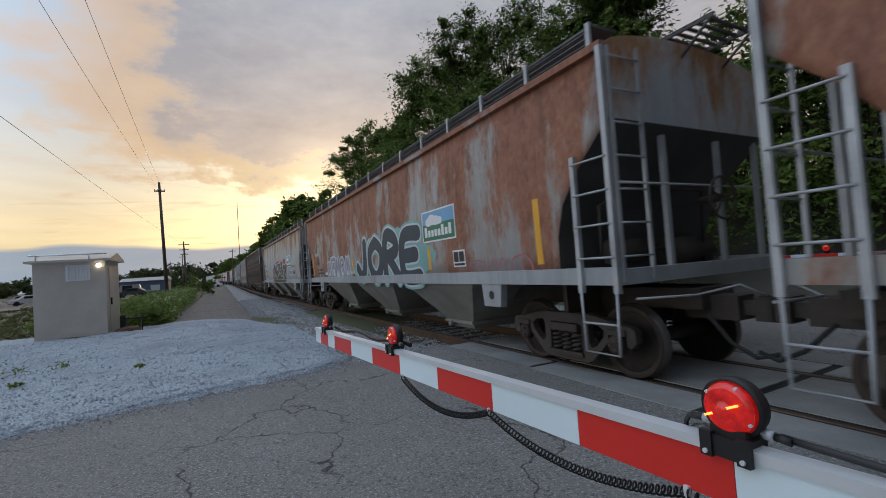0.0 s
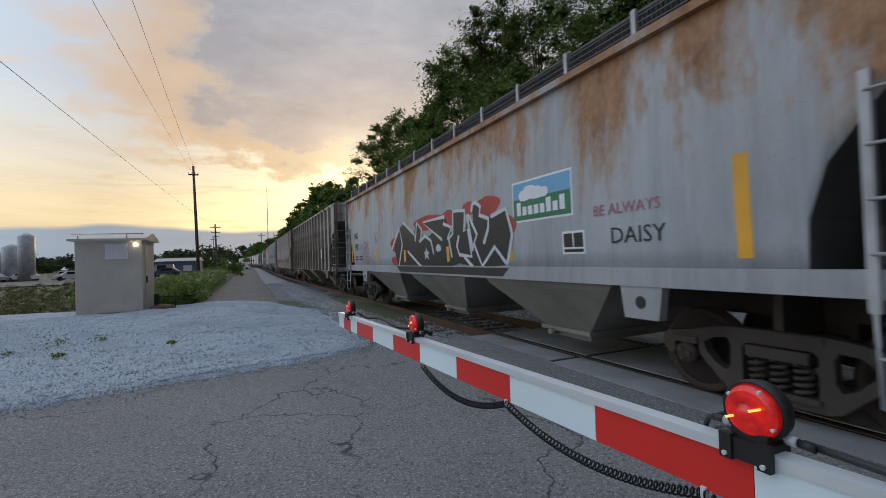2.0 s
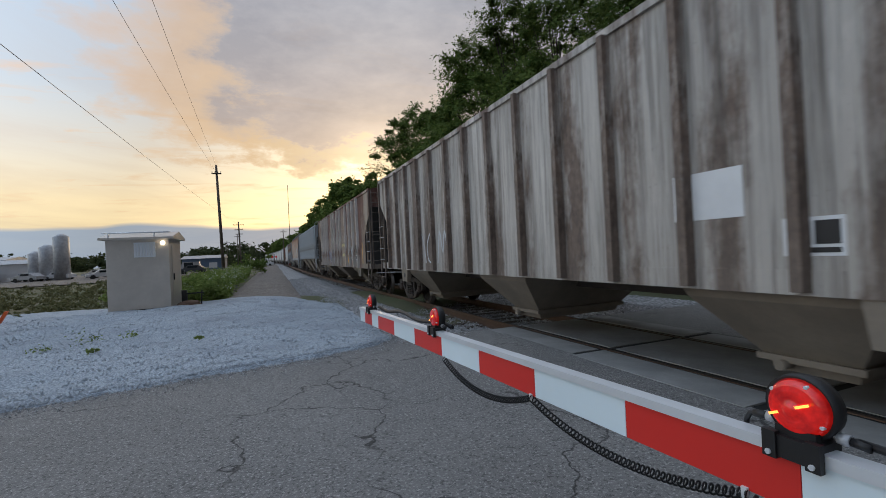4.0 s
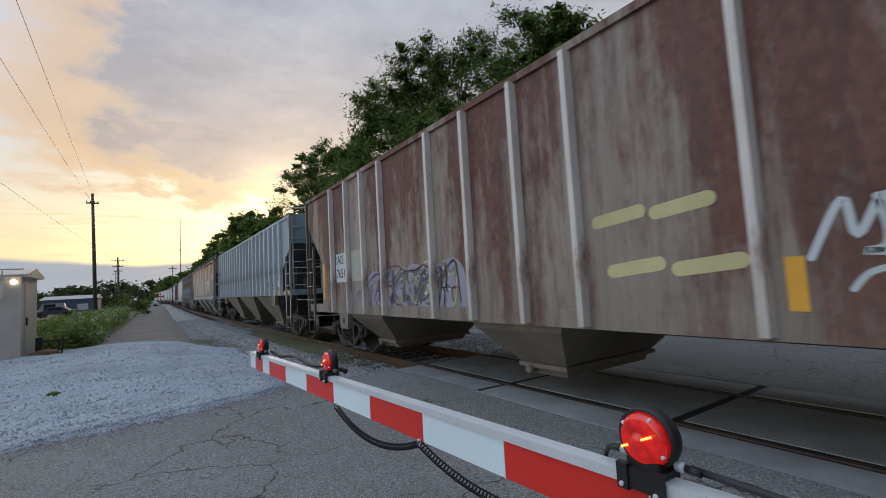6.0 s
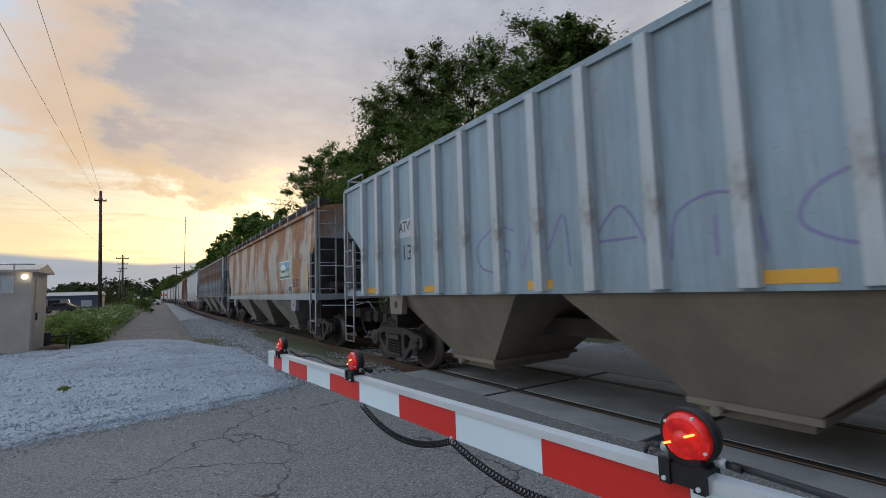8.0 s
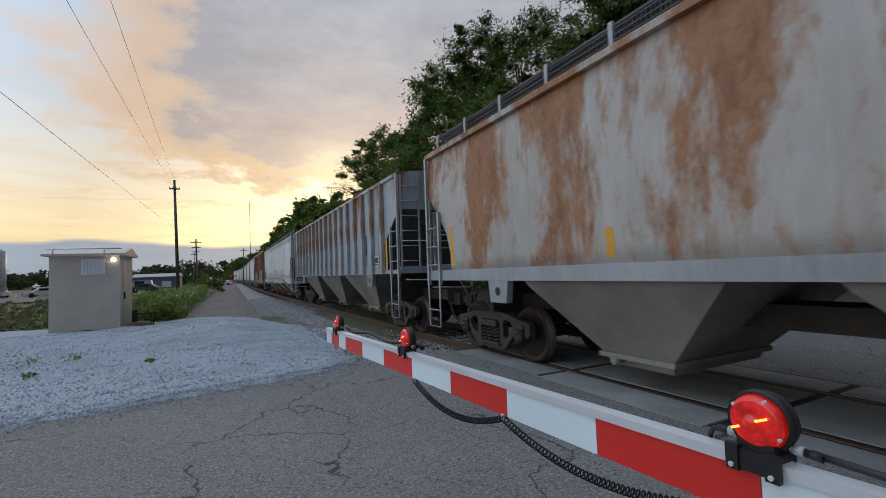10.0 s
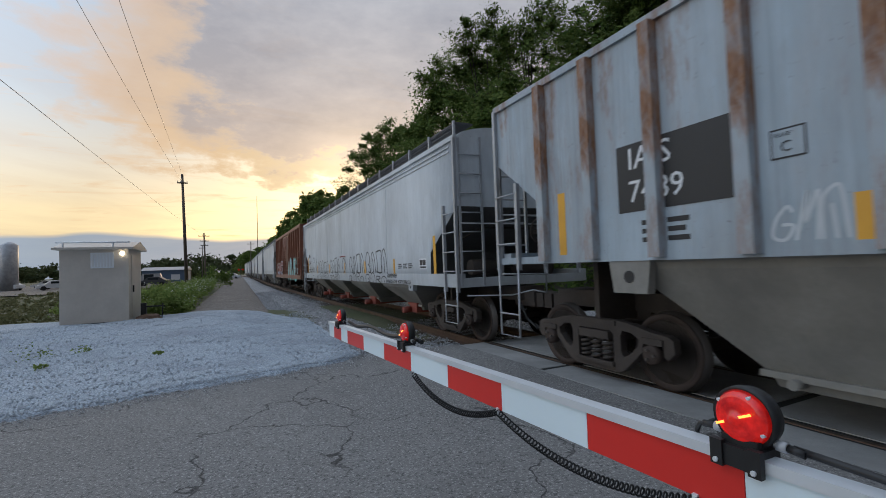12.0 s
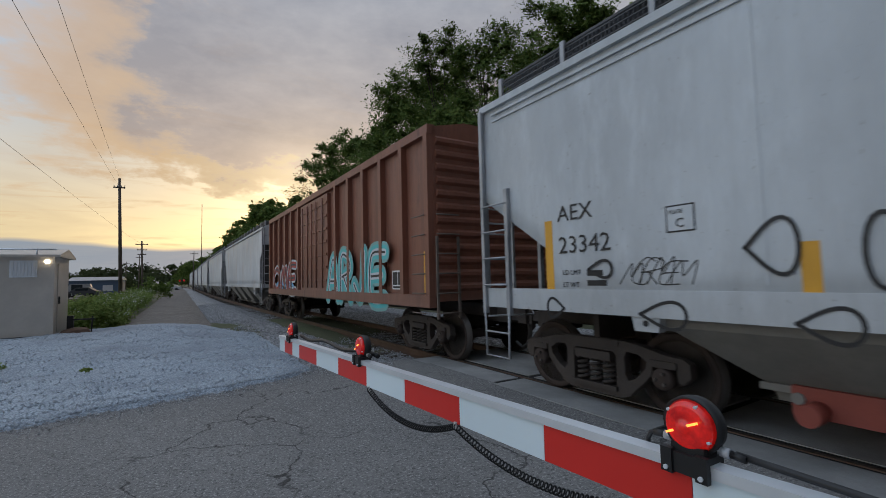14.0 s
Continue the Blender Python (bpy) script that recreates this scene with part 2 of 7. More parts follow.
def asphalt_mat():
    m, nt, p = base_mat("old_asphalt", 0.85)
    fine, mid, big = noise_of(nt, 42, detail=5, rough=0.75), noise_of(nt, 5, detail=8), noise_of(nt, 0.35, detail=6)
    c = mixer(nt, step_of(nt, big, 0.35, 0.65), (0.15, 0.146, 0.142), (0.21, 0.205, 0.198))
    c = mixer(nt, calc(nt, "MULTIPLY", step_of(nt, mid, 0.4, 0.7), 0.5), c, (0.14, 0.136, 0.132))
    speck = step_of(nt, fine, 0.53, 0.62)
    c = mixer(nt, calc(nt, "MULTIPLY", speck, 0.8), c, (0.44, 0.43, 0.41))
    c = mixer(nt, calc(nt, "MULTIPLY", step_of(nt, noise_of(nt, 36, detail=5, rough=0.75, shift=6), 0.53, 0.60), 0.8), c, (0.055, 0.054, 0.053))
    # crazed cracks
    tc, mp = nd(nt, "ShaderNodeTexCoord"), nd(nt, "ShaderNodeMapping")
    nt.links.new(tc.outputs["Object"], mp.inputs[0])
    warp = nd(nt, "ShaderNodeTexNoise")
    warp.inputs["Scale"].default_value, warp.inputs["Detail"].default_value = 1.6, 6
    nt.links.new(mp.outputs[0], warp.inputs["Vector"])
    add = nd(nt, "ShaderNodeVectorMath", op="ADD")
    sc = nd(nt, "ShaderNodeVectorMath", op="SCALE")
    sc.inputs[3].default_value = 0.9
    nt.links.new(warp.outputs["Color"], sc.inputs[0])
    nt.links.new(mp.outputs[0], add.inputs[0])
    nt.links.new(sc.outputs[0], add.inputs[1])
    vor = nd(nt, "ShaderNodeTexVoronoi", feature="DISTANCE_TO_EDGE")
    vor.inputs["Scale"].default_value = 0.6
    nt.links.new(add.outputs[0], vor.inputs["Vector"])
    gate = step_of(nt, noise_of(nt, 0.55, detail=3, shift=4), 0.41, 0.52)
    crack = calc(nt, "MULTIPLY", step_of(nt, vor.outputs[0], 0.009, 0.002), gate)
    c = mixer(nt, calc(nt, "MULTIPLY", crack, 0.85), c, (0.018, 0.017, 0.016))
    nt.links.new(c, p.inputs["Base Color"])
    bump_of(nt, p, calc(nt, "SUBTRACT", calc(nt, "ADD", fine, calc(nt, "MULTIPLY", mid, 0.6)), crack), 0.5, 0.008)
    return m


def gravel_mat(name, a, b, dark, scale):
    m, nt, p = base_mat(name, 0.9)
    tc = nd(nt, "ShaderNodeTexCoord")
    vor = nd(nt, "ShaderNodeTexVoronoi")
    vor.inputs["Scale"].default_value = scale
    nt.links.new(tc.outputs["Object"], vor.inputs["Vector"])
    sepc = nd(nt, "ShaderNodeSeparateColor")
    nt.links.new(vor.outputs["Color"], sepc.inputs[0])
    big = noise_of(nt, 0.6, detail=6)
    c = mixer(nt, sepc.outputs[0], a, b)
    c = mixer(nt, calc(nt, "MULTIPLY", step_of(nt, vor.outputs["Distance"], 0.35, 0.75), 0.75), c, dark)
    c = mixer(nt, calc(nt, "MULTIPLY", step_of(nt, big, 0.48, 0.68), 0.45), c, dark)
    nt.links.new(c, p.inputs["Base Color"])
    bump_of(nt, p, vor.outputs["Distance"], -1.0, 0.03)
    return m


def leaf_mat(name, a, b):
    m, nt, p = base_mat(name, 0.8)
    p.inputs["Specular IOR Level"].default_value = 0.12
    geo = nd(nt, "ShaderNodeNewGeometry")
    c = mixer(nt, geo.outputs["Random Per Island"], a, b)
    nt.links.new(c, p.inputs["Base Color"])
    tr = nd(nt, "ShaderNodeBsdfTranslucent")
    nt.links.new(c, tr.inputs[0])
    ms = nd(nt, "ShaderNodeMixShader")
    ms.inputs[0].default_value = 0.3
    out = nt.nodes["Material Output"]
    nt.links.new(p.outputs[0], ms.inputs[1])
    nt.links.new(tr.outputs[0], ms.inputs[2])
    nt.links.new(ms.outputs[0], out.inputs[0])
    return m


def field_mat():
    m, nt, p = base_mat("rough_grass_ground", 0.95)
    n1, n2 = noise_of(nt, 0.12, detail=8), noise_of(nt, 8, detail=6)
    c = mixer(nt, step_of(nt, n1, 0.4, 0.6), (0.07, 0.085, 0.03), (0.13, 0.115, 0.07))
    c = mixer(nt, calc(nt, "MULTIPLY", step_of(nt, n2, 0.35, 0.7), 0.6), c, (0.05, 0.055, 0.025))
    nt.links.new(c, p.inputs["Base Color"])
    bump_of(nt, p, n2, 0.6, 0.05)
    return m


ASPHALT = asphalt_mat()
PAD = gravel_mat("pale_limestone_gravel", (0.30, 0.355, 0.41), (0.47, 0.53, 0.59), (0.12, 0.14, 0.165), 44)
BALLAST = gravel_mat("grey_ballast", (0.25, 0.255, 0.265), (0.47, 0.47, 0.475), (0.06, 0.058, 0.056), 12)
DIRT = gravel_mat("packed_dirt_and_gravel", (0.13, 0.108, 0.09), (0.26, 0.235, 0.21), (0.06, 0.05, 0.042), 12)
FIELD = field_mat()
CONCRETE = plain("weathered_concrete_panel", (0.31, 0.305, 0.295), 0.85, 0, 0.3, 5, 0.35)
RUBBER = plain("black_rubber_seal", (0.02, 0.02, 0.02), 0.8, 0, 0.3, 8, 0.2)
RAIL = plain("brown_rusty_rail_steel", (0.12, 0.07, 0.045), 0.6, 0.35, 0.35, 6, 0.2)
RAILTOP = plain("worn_bright_rail_head", (0.10, 0.075, 0.06), 0.5, 0.4, 0.2, 6, 0.05)
TIE = plain("weathered_timber_tie", (0.085, 0.065, 0.05), 0.9, 0, 0.4, 5, 0.5)
STEEL = plain("dark_grimy_cast_steel", (0.07, 0.056, 0.048), 0.75, 0.2, 0.4, 5, 0.3)
WHEEL = plain("brown_wheel_steel", (0.055, 0.037, 0.03), 0.75, 0.15, 0.35, 6, 0.2)
TREAD = plain("polished_wheel_tread", (0.13, 0.115, 0.105), 0.45, 0.6, 0.2, 6, 0.05)
LADDER = plain("grey_galvanised_ladder_steel", (0.40, 0.41, 0.43), 0.5, 0.3, 0.3, 7, 0.1)
LADDERBROWN = plain("grimy_brown_ladder_steel", (0.19, 0.15, 0.125), 0.65, 0.2, 0.4, 7, 0.2)
UNDER = plain("grimy_hopper_sheet", (0.26, 0.245, 0.22), 0.75, 0.05, 0.35, 3, 0.2)
UNDERBROWN = plain("brown_dusty_hopper_sheet", (0.25, 0.21, 0.165), 0.75, 0.05, 0.35, 3, 0.2)
# shade under the slope sheets is put into this dark grey; stencils share it
SLOPE = plain("slope_sheet_shade_and_stencil_grey", (0.075, 0.073, 0.07), 0.7, 0.05, 0.35, 3, 0.2)
MESH = plain("dark_roofwalk_grating", (0.10, 0.10, 0.105), 0.7, 0.3, 0.3, 8, 0.1)
YELLOW = plain("yellow_reflective_strip", (0.72, 0.36, 0.03), 0.45, 0, 0.18, 5, 0.05)
ARMWHITE = plain("white_reflective_sheeting", (0.74, 0.85, 0.90), 0.35, 0, 0.08, 3, 0.03)
ARMRED = plain("red_reflective_sheeting", (0.68, 0.03, 0.022), 0.38, 0, 0.10, 3, 0.03)
ALU = plain("brushed_aluminium", (0.78, 0.81, 0.84), 0.38, 0.45, 0.12, 9, 0.04)
BLACK = plain("black_moulded_plastic", (0.012, 0.012, 0.013), 0.5, 0, 0.3, 9, 0.08)
WHITE = plain("white_paint", (0.72, 0.73, 0.74), 0.5, 0, 0.12, 5, 0.05)
INK = plain("black_paint_lettering", (0.016, 0.016, 0.018), 0.5, 0, 0.2, 5, 0.02)
STAINLESS = plain("brushed_stainless_sheet", (0.60, 0.55, 0.49), 0.42, 0.3, 0.22, 2.5, 0.06)
WOOD = plain("grey_brown_utility_pole_wood", (0.13, 0.105, 0.085), 0.9, 0, 0.35, 4, 0.4)
BARK = plain("dark_tree_bark", (0.055, 0.042, 0.032), 0.95, 0, 0.35, 6, 0.5)
LEAF = leaf_mat("dark_green_leaves", (0.055, 0.10, 0.022), (0.16, 0.21, 0.05))
WEEDLEAF = leaf_mat("bright_weed_leaves", (0.10, 0.155, 0.035), (0.23, 0.29, 0.085))
FARLEAF = leaf_mat("far_wood_leaves", (0.035, 0.05, 0.02), (0.075, 0.09, 0.04))
FLOWER = plain("white_weed_flowers", (0.62, 0.62, 0.55), 0.7, 0, 0.15, 9, 0.0)


# ---- mesh helpers ----
def part(name, bm, material, parent=None, label=""):
    """Links a bmesh as one mesh object, under a thing or a part."""
    me = bpy.data.meshes.new(name)
    bm.to_mesh(me)
    bm.free()
    for mt in material if isinstance(material, (list, tuple)) else (material,):
        me.materials.append(mt)
    ob = new(name, me)
    if parent is not None:
        ob.parent = parent
    if label:
        ob["label"] = label
    return ob


def share(name, mesh, parent, m):
    ob = new(name, mesh)
    ob.parent = parent
    ob.matrix_basis = m
    return ob


def thing(name, label, category, group="", kind=""):
    return tagged(new(name), label, category, group, kind)


def box(bm, x0, x1, y0, y1, z0, z1, mi=0):
    v = [bm.verts.new((x, y, z)) for x in (x0, x1) for y in (y0, y1) for z in (z0, z1)]
    for f in ((0, 1, 3, 2), (4, 6, 7, 5), (0, 4, 5, 1), (2, 3, 7, 6), (0, 2, 6, 4), (1, 5, 7, 3)):
        bm.faces.new([v[i] for i in f]).material_index = mi
    return v


def obox(bm, centre, u, v, w, mi=0):
    """A box from its centre and three half-edge vectors."""
    c, u, v, w = (Vector(a) for a in (centre, u, v, w))
    vs = [bm.verts.new(c + i * u + j * v + k * w) for i in (-1, 1) for j in (-1, 1) for k in (-1, 1)]
    for f in ((0, 1, 3, 2), (4, 6, 7, 5), (0, 4, 5, 1), (2, 3, 7, 6), (0, 2, 6, 4), (1, 5, 7, 3)):
        bm.faces.new([vs[i] for i in f]).material_index = mi


def tube(bm, p, q, r, n=8, r2=None, caps=True, mi=0):
    p, q = Vector(p), Vector(q)
    d = (q - p).normalized()
    a = d.orthogonal().normalized()
    b = d.cross(a)
    rings = []
    for c, rr in ((p, r), (q, r if r2 is None else r2)):
        rings.append([bm.verts.new(c + rr * (math.cos(2 * math.pi * i / n) * a + math.sin(2 * math.pi * i / n) * b)) for i in range(n)])
    for i in range(n):
        f = bm.faces.new((rings[0][i], rings[0][(i + 1) % n], rings[1][(i + 1) % n], rings[1][i]))
        f.smooth, f.material_index = True, mi
    if caps:
        bm.faces.new(rings[0][::-1]).material_index = mi
        bm.faces.new(rings[1]).material_index = mi


def pipe(bm, pts, r, n=6, mi=0):
    """A tube along a polyline, with shared rings."""
    pts = [Vector(p) for p in pts]
    rings = []
    up = Vector((0.13, 0.21, 0.97))
    for i, p in enumerate(pts):
        d = (pts[min(i + 1, len(pts) - 1)] - pts[max(i - 1, 0)]).normalized()
        a = d.cross(up).normalized()
        b = d.cross(a)
        rr = r[i] if isinstance(r, (list, tuple)) else r
        rings.append([bm.verts.new(p + rr * (math.cos(2 * math.pi * k / n) * a + math.sin(2 * math.pi * k / n) * b)) for k in range(n)])
    for s, e in zip(rings, rings[1:]):
        for k in range(n):
            f = bm.faces.new((s[k], e[k], e[(k + 1) % n], s[(k + 1) % n]))
            f.smooth, f.material_index = True, mi
    bm.faces.new(rings[0]).material_index = mi
    bm.faces.new(rings[-1][::-1]).material_index = mi


def loft(bm, rings, caps=True, smooth=False, closed=True, mi=0):
    vs = [[bm.verts.new(p) for p in r] for r in rings]
    n = len(rings[0])
    for s, e in zip(vs, vs[1:]):
        for k in range(n if closed else n - 1):
            f = bm.faces.new((s[k], s[(k + 1) % n], e[(k + 1) % n], e[k]))
            f.smooth, f.material_index = smooth, mi
    if caps:
        bm.faces.new(vs[0][::-1]).material_index = mi
        bm.faces.new(vs[-1]).material_index = mi
    return vs


def prism_x(bm, poly, x0, x1, mi=0):
    """A prism from a polygon of (y, z) between two x."""
    loft(bm, [[(x0, y, z) for y, z in poly], [(x1, y, z) for y, z in poly]], mi=mi)


def lathe_x(bm, prof, x0=0.0, n=32, mi=0, y=0.0, z=0.0):
    """A body of revolution about the x axis from (x, radius)."""
    loft(bm, [[(x0 + x, y + r * math.cos(2 * math.pi * i / n), z + r * math.sin(2 * math.pi * i / n)) for i in range(n)] for x, r in prof], smooth=True, mi=mi)


def finish(bm, bevel=0.0):
    if bevel:
        bmesh.ops.bevel(bm, geom=[e for e in bm.edges if len(e.link_faces) == 2 and e.calc_face_angle(0) > 0.5], offset=bevel, segments=2, affect="EDGES", profile=0.7)
    bmesh.ops.recalc_face_normals(bm, faces=bm.faces)
    return bm


def text_mesh(words, size):
    cu = bpy.data.curves.new("lettering", "FONT")
    cu.body, cu.size, cu.extrude = words, size, 0.0015
    cu.align_x, cu.align_y = "LEFT", "BOTTOM"
    cu.resolution_u = 2
    ob = new("lettering", cu)
    me = bpy.data.meshes.new_from_object(ob.evaluated_get(bpy.context.evaluated_depsgraph_get()))
    bpy.data.objects.remove(ob)
    return me


def letter(parent, words, size, y, z, material, x=-1.5665, wide=1.0):
    """Words on the near side of a car, running from y towards smaller y."""
    me = text_mesh(words, size)
    me.materials.append(material)
    ob = new("lettering", me)
    ob.parent = parent
    ob.matrix_basis = pose(x, y, z, 90, 0, -90) @ Matrix.Diagonal((wide, 1, 1, 1))
    return ob


# ---- the line of the track ----
SPEED = 10.25


def track_x(y):
    """The track's middle at a distance y along it."""
    if y < 35:
        return 5.56 - 0.0235 * y
    u = min(y, 70) - 35
    return 4.7375 - 0.0235 * u + 0.0235 / 70 * u * u - (max(0, y - 110) ** 2) / 3000


def height(x, y):
    """The lie of the land."""
    def s(a, b, v):
        k = min(1, max(0, (v - a) / (b - a)))
        return k * k * (3 - 2 * k)
    mound = 0.26 * s(7, 14, y) * (1 - s(17, 24, y)) * (1 - s(-0.5, 1.8, x)) * s(-16, -8, x)
    return mound


def grid_sheet(name, material, xs, ys, zf, label, category="ground", keep=None):
    bm = bmesh.new()
    vs = [[bm.verts.new((x(y) if callable(x) else x, y, 0)) for y in ys] for x in xs]
    for row in vs:
        for v in row:
            v.co.z = zf(v.co.x, v.co.y)
    for a, b in zip(vs, vs[1:]):
        for i in range(len(ys) - 1):
            bm.faces.new((a[i], b[i], b[i + 1], a[i + 1])).smooth = True
    ob = part(name, bm, material)
    return tagged(ob, label, category, kind="structure")


def span(a, b, n):
    return [a + (b - a) * i / n for i in range(n + 1)]


def rough_at(x, y, size, amp):
    return amp * noise.noise((x / size, y / size, 0.3))


grid_sheet("ground", FIELD, [-2500, -600, -200, -90, -50, -30, -20, -14, -10, -6, -3, 0, 8, 14, 20, 40, 90, 200, 600, 2500],
           [-2500, -500, -100, -40, -10, 4, 10, 14, 18, 22, 26, 32, 40, 60, 90, 150, 300, 700, 3500],
           lambda x, y: -0.22 + height(x, y), "rough grassy ground of a rail yard's edge reaching the horizon")
# asphalt on both sides of the crossing
PAD_EDGE = lambda x: 6.66 + 0.256 * min(x, 1.8) + rough_at(x, 0, 0.5, 0.12) + rough_at(x, 5, 0.13, 0.05)


def road_far(y):
    return 4.1 + (track_x(y) - track_x(5))


bm = bmesh.new()
cols = [-60, -40, -25, -16, -12] + span(-9, 1.8, 54) + [2.0, 2.3, 2.7, 3.1, 3.6]
rows_a = [-60, -30, -12, -6, -3, -1.5, 0, 1.5, 3, 4.2]


def road_end(x):
    return PAD_EDGE(x) + 0.25 if x <= 1.8 else 7.5 + rough_at(x, 3, 0.4, 0.1)


prev = None
for x in cols + [None]:
    xs = (lambda y: road_far(y)) if x is None else (lambda y, x=x: x)
    last = road_end(3.9 if x is None else x)
    ring = [bm.verts.new((xs(y), y, rough_at(xs(y), y, 1.7, 0.012))) for y in rows_a + [4.2 + (last - 4.2) * 0.5, last]]
    if prev:
        for i in range(len(ring) - 1):
            bm.faces.new((prev[i], ring[i], ring[i + 1], prev[i + 1])).smooth = True
    prev = ring
tagged(part("road", bm, ASPHALT), "cracked grey asphalt road at a level crossing", "road", kind="structure")
grid_sheet("road_2", ASPHALT, [lambda y: track_x(y) + 1.42, lambda y: track_x(y) + 2.2, 10, 12, 14, 18, 26, 40, 70], [-60, -20, -8, -4, 0, 3, 5, 7.4],
           lambda x, y: rough_at(x, y, 1.5, 0.012), "cracked grey asphalt road beyond the track", "road")
# pale gravel pad
bm = bmesh.new()
prev = None
for x in [-40, -28, -20, -16, -13, -11] + span(-9.5, 2.1, 116):
    y0 = PAD_EDGE(min(x, 1.8)) + (max(0, x - 1.7) * 1.2)
    y1 = 17.2 + rough_at(x, 1, 1.2, 0.8) - max(0, x - 0.9) * 2.2
    ring = []
    for k in range(61):
        f = k / 60
        y = y0 + (y1 - y0) * f
        edge = min(1, f * 70, (1 - f) * 10, max(0, (2.1 - x) * 3))
        ring.append(bm.verts.new((x + rough_at(x, y, 0.3, 0.05), y, height(x, y) + edge * (0.045 + rough_at(x, y, 0.9, 0.05) + rough_at(x, y, 0.22, 0.02)) - 0.006 * (1 - edge))))
    if prev:
        for i in range(60):
            bm.faces.new((prev[i], ring[i], ring[i + 1], prev[i + 1])).smooth = True
    prev = ring
tagged(part("gravel_pad", bm, PAD), "heaped pale limestone gravel round a signal hut", "gravel", kind="structure")
# dirt lane beside the track, ballast bed
grid_sheet("dirt_lane", DIRT, span(-1.9, 1.15, 12), span(13.5, 40, 40) + span(42, 150, 30),
           lambda x, y: height(x, y) * 0.6 + 0.015 + rough_at(x, y, 0.8, 0.03) - 0.25 * max(0, -x - 1.5) - 0.25 * max(0, x - 0.75), "packed brown dirt lane beside the ballast", "lane")


def ballast_z(x, y):
    d = abs(x - track_x(y))
    return max(-0.2, (-0.19 if d < 1.5 else -0.19 - (d - 1.5) * 0.02) + (0.16 if d > 2.0 else 0.16 * max(0, d - 1.5) / 0.5) - max(0, d - 3.2) * 0.12 + rough_at(x, y, 0.35, 0.03) + rough_at(x, y, 0.12, 0.015))


offs = [-4.4, -4.0, -3.7, -3.4, -3.1, -2.8, -2.5, -2.2, -2.0, -1.8, -1.6, -1.4, -1.0, -0.75, -0.5, 0, 0.5, 0.75, 1.0, 1.5, 2, 3, 4.4, 6]
grid_sheet("ballast_bed", BALLAST, [(lambda y, o=o: track_x(y) + o) for o in offs], span(7.45, 40, 150) + span(41, 120, 60) + span(124, 420, 70), ballast_z, "grey crushed-stone ballast under the track", "ballast")
grid_sheet("ballast_bed_2", BALLAST, [(lambda y, o=o: track_x(y) + o) for o in (-3.2, -2.4, -1.6, -0.75, 0, 0.75, 1.6, 3.2)], span(-90, -12, 30), ballast_z, "grey crushed-stone ballast under the track", "ballast")


def scatter_stones(name, label, n, place, size, material, seed):
    rnd = random.Random(seed)
    verts, faces = [], []
    for _ in range(n):
        x, y, z = place(rnd)
        r = size * rnd.uniform(0.5, 1.3)
        b = len(verts)
        pts = [(1, 0, 0), (-0.5, 0.87, 0), (-0.5, -0.87, 0), (0, 0, 0.8), (0, 0, -0.6)]
        a = rnd.uniform(0, 6.28)
        ca, sa, sq = math.cos(a), math.sin(a), rnd.uniform(0.5, 1)
        for px, py, pz in pts:
            j = rnd.uniform(0.75, 1.25)
            verts.append((x + r * j * (px * ca - py * sa * sq), y + r * j * (px * sa + py * ca * sq), z + r * j * pz))
        faces += [(b, b + 1, b + 3), (b + 1, b + 2, b + 3), (b + 2, b, b + 3), (b + 1, b, b + 4), (b + 2, b + 1, b + 4), (b, b + 2, b + 4)]
    me = bpy.data.meshes.new(name)
    me.from_pydata(verts, [], faces)
    me.materials.append(material)
    return tagged(new(name, me), label, "stones", kind="stuff")


def stone_mat(name, a, b):
    m, nt, p = base_mat(name, 0.9)
    geo = nd(nt, "ShaderNodeNewGeometry")
    c = mixer(nt, geo.outputs["Random Per Island"], a, b)
    c = mixer(nt, calc(nt, "MULTIPLY", noise_of(nt, 40), 0.4), c, tuple(v * 0.5 for v in a))
    nt.links.new(c, p.inputs["Base Color"])
    return m


def bed_place(r):
    y = 7.4 + 30 * r.random() ** 1.6
    x = track_x(y) + (r.uniform(-4.2, 4.4) if r.random() < 0.85 else -3.2 - abs(r.gauss(0, 1.0)))
    return x, y, ballast_z(x, y) + 0.005


def pad_place(r):
    x = r.uniform(-8, 2.0)
    y = PAD_EDGE(min(x, 1.8)) + 0.05 + 9 * r.random() ** 1.6
    return x, y, height(x, y) + 0.045 + rough_at(x, y, 0.9, 0.05)


def edge_place(r):
    x = r.uniform(-6, 3.6)
    y = (PAD_EDGE(x) if x < 1.8 else 7.4) - abs(r.gauss(0, 0.22)) + 0.05
    return x, y, 0.012


scatter_stones("ballast_stones", "loose grey crushed ballast stones beside the rails", 42000, bed_place, 0.032, stone_mat("grey_ballast_stone", (0.20, 0.20, 0.205), (0.55, 0.55, 0.555)), 1)
scatter_stones("pad_stones", "loose pale limestone pebbles on the gravel pad", 14000, pad_place, 0.02, stone_mat("pale_limestone_stone", (0.30, 0.34, 0.385), (0.56, 0.60, 0.645)), 2)
scatter_stones("spilled_stones", "pale pebbles spilled onto the asphalt edge", 1600, edge_place, 0.014, stone_mat("spilled_pebble", (0.30, 0.30, 0.31), (0.6, 0.6, 0.6)), 3)

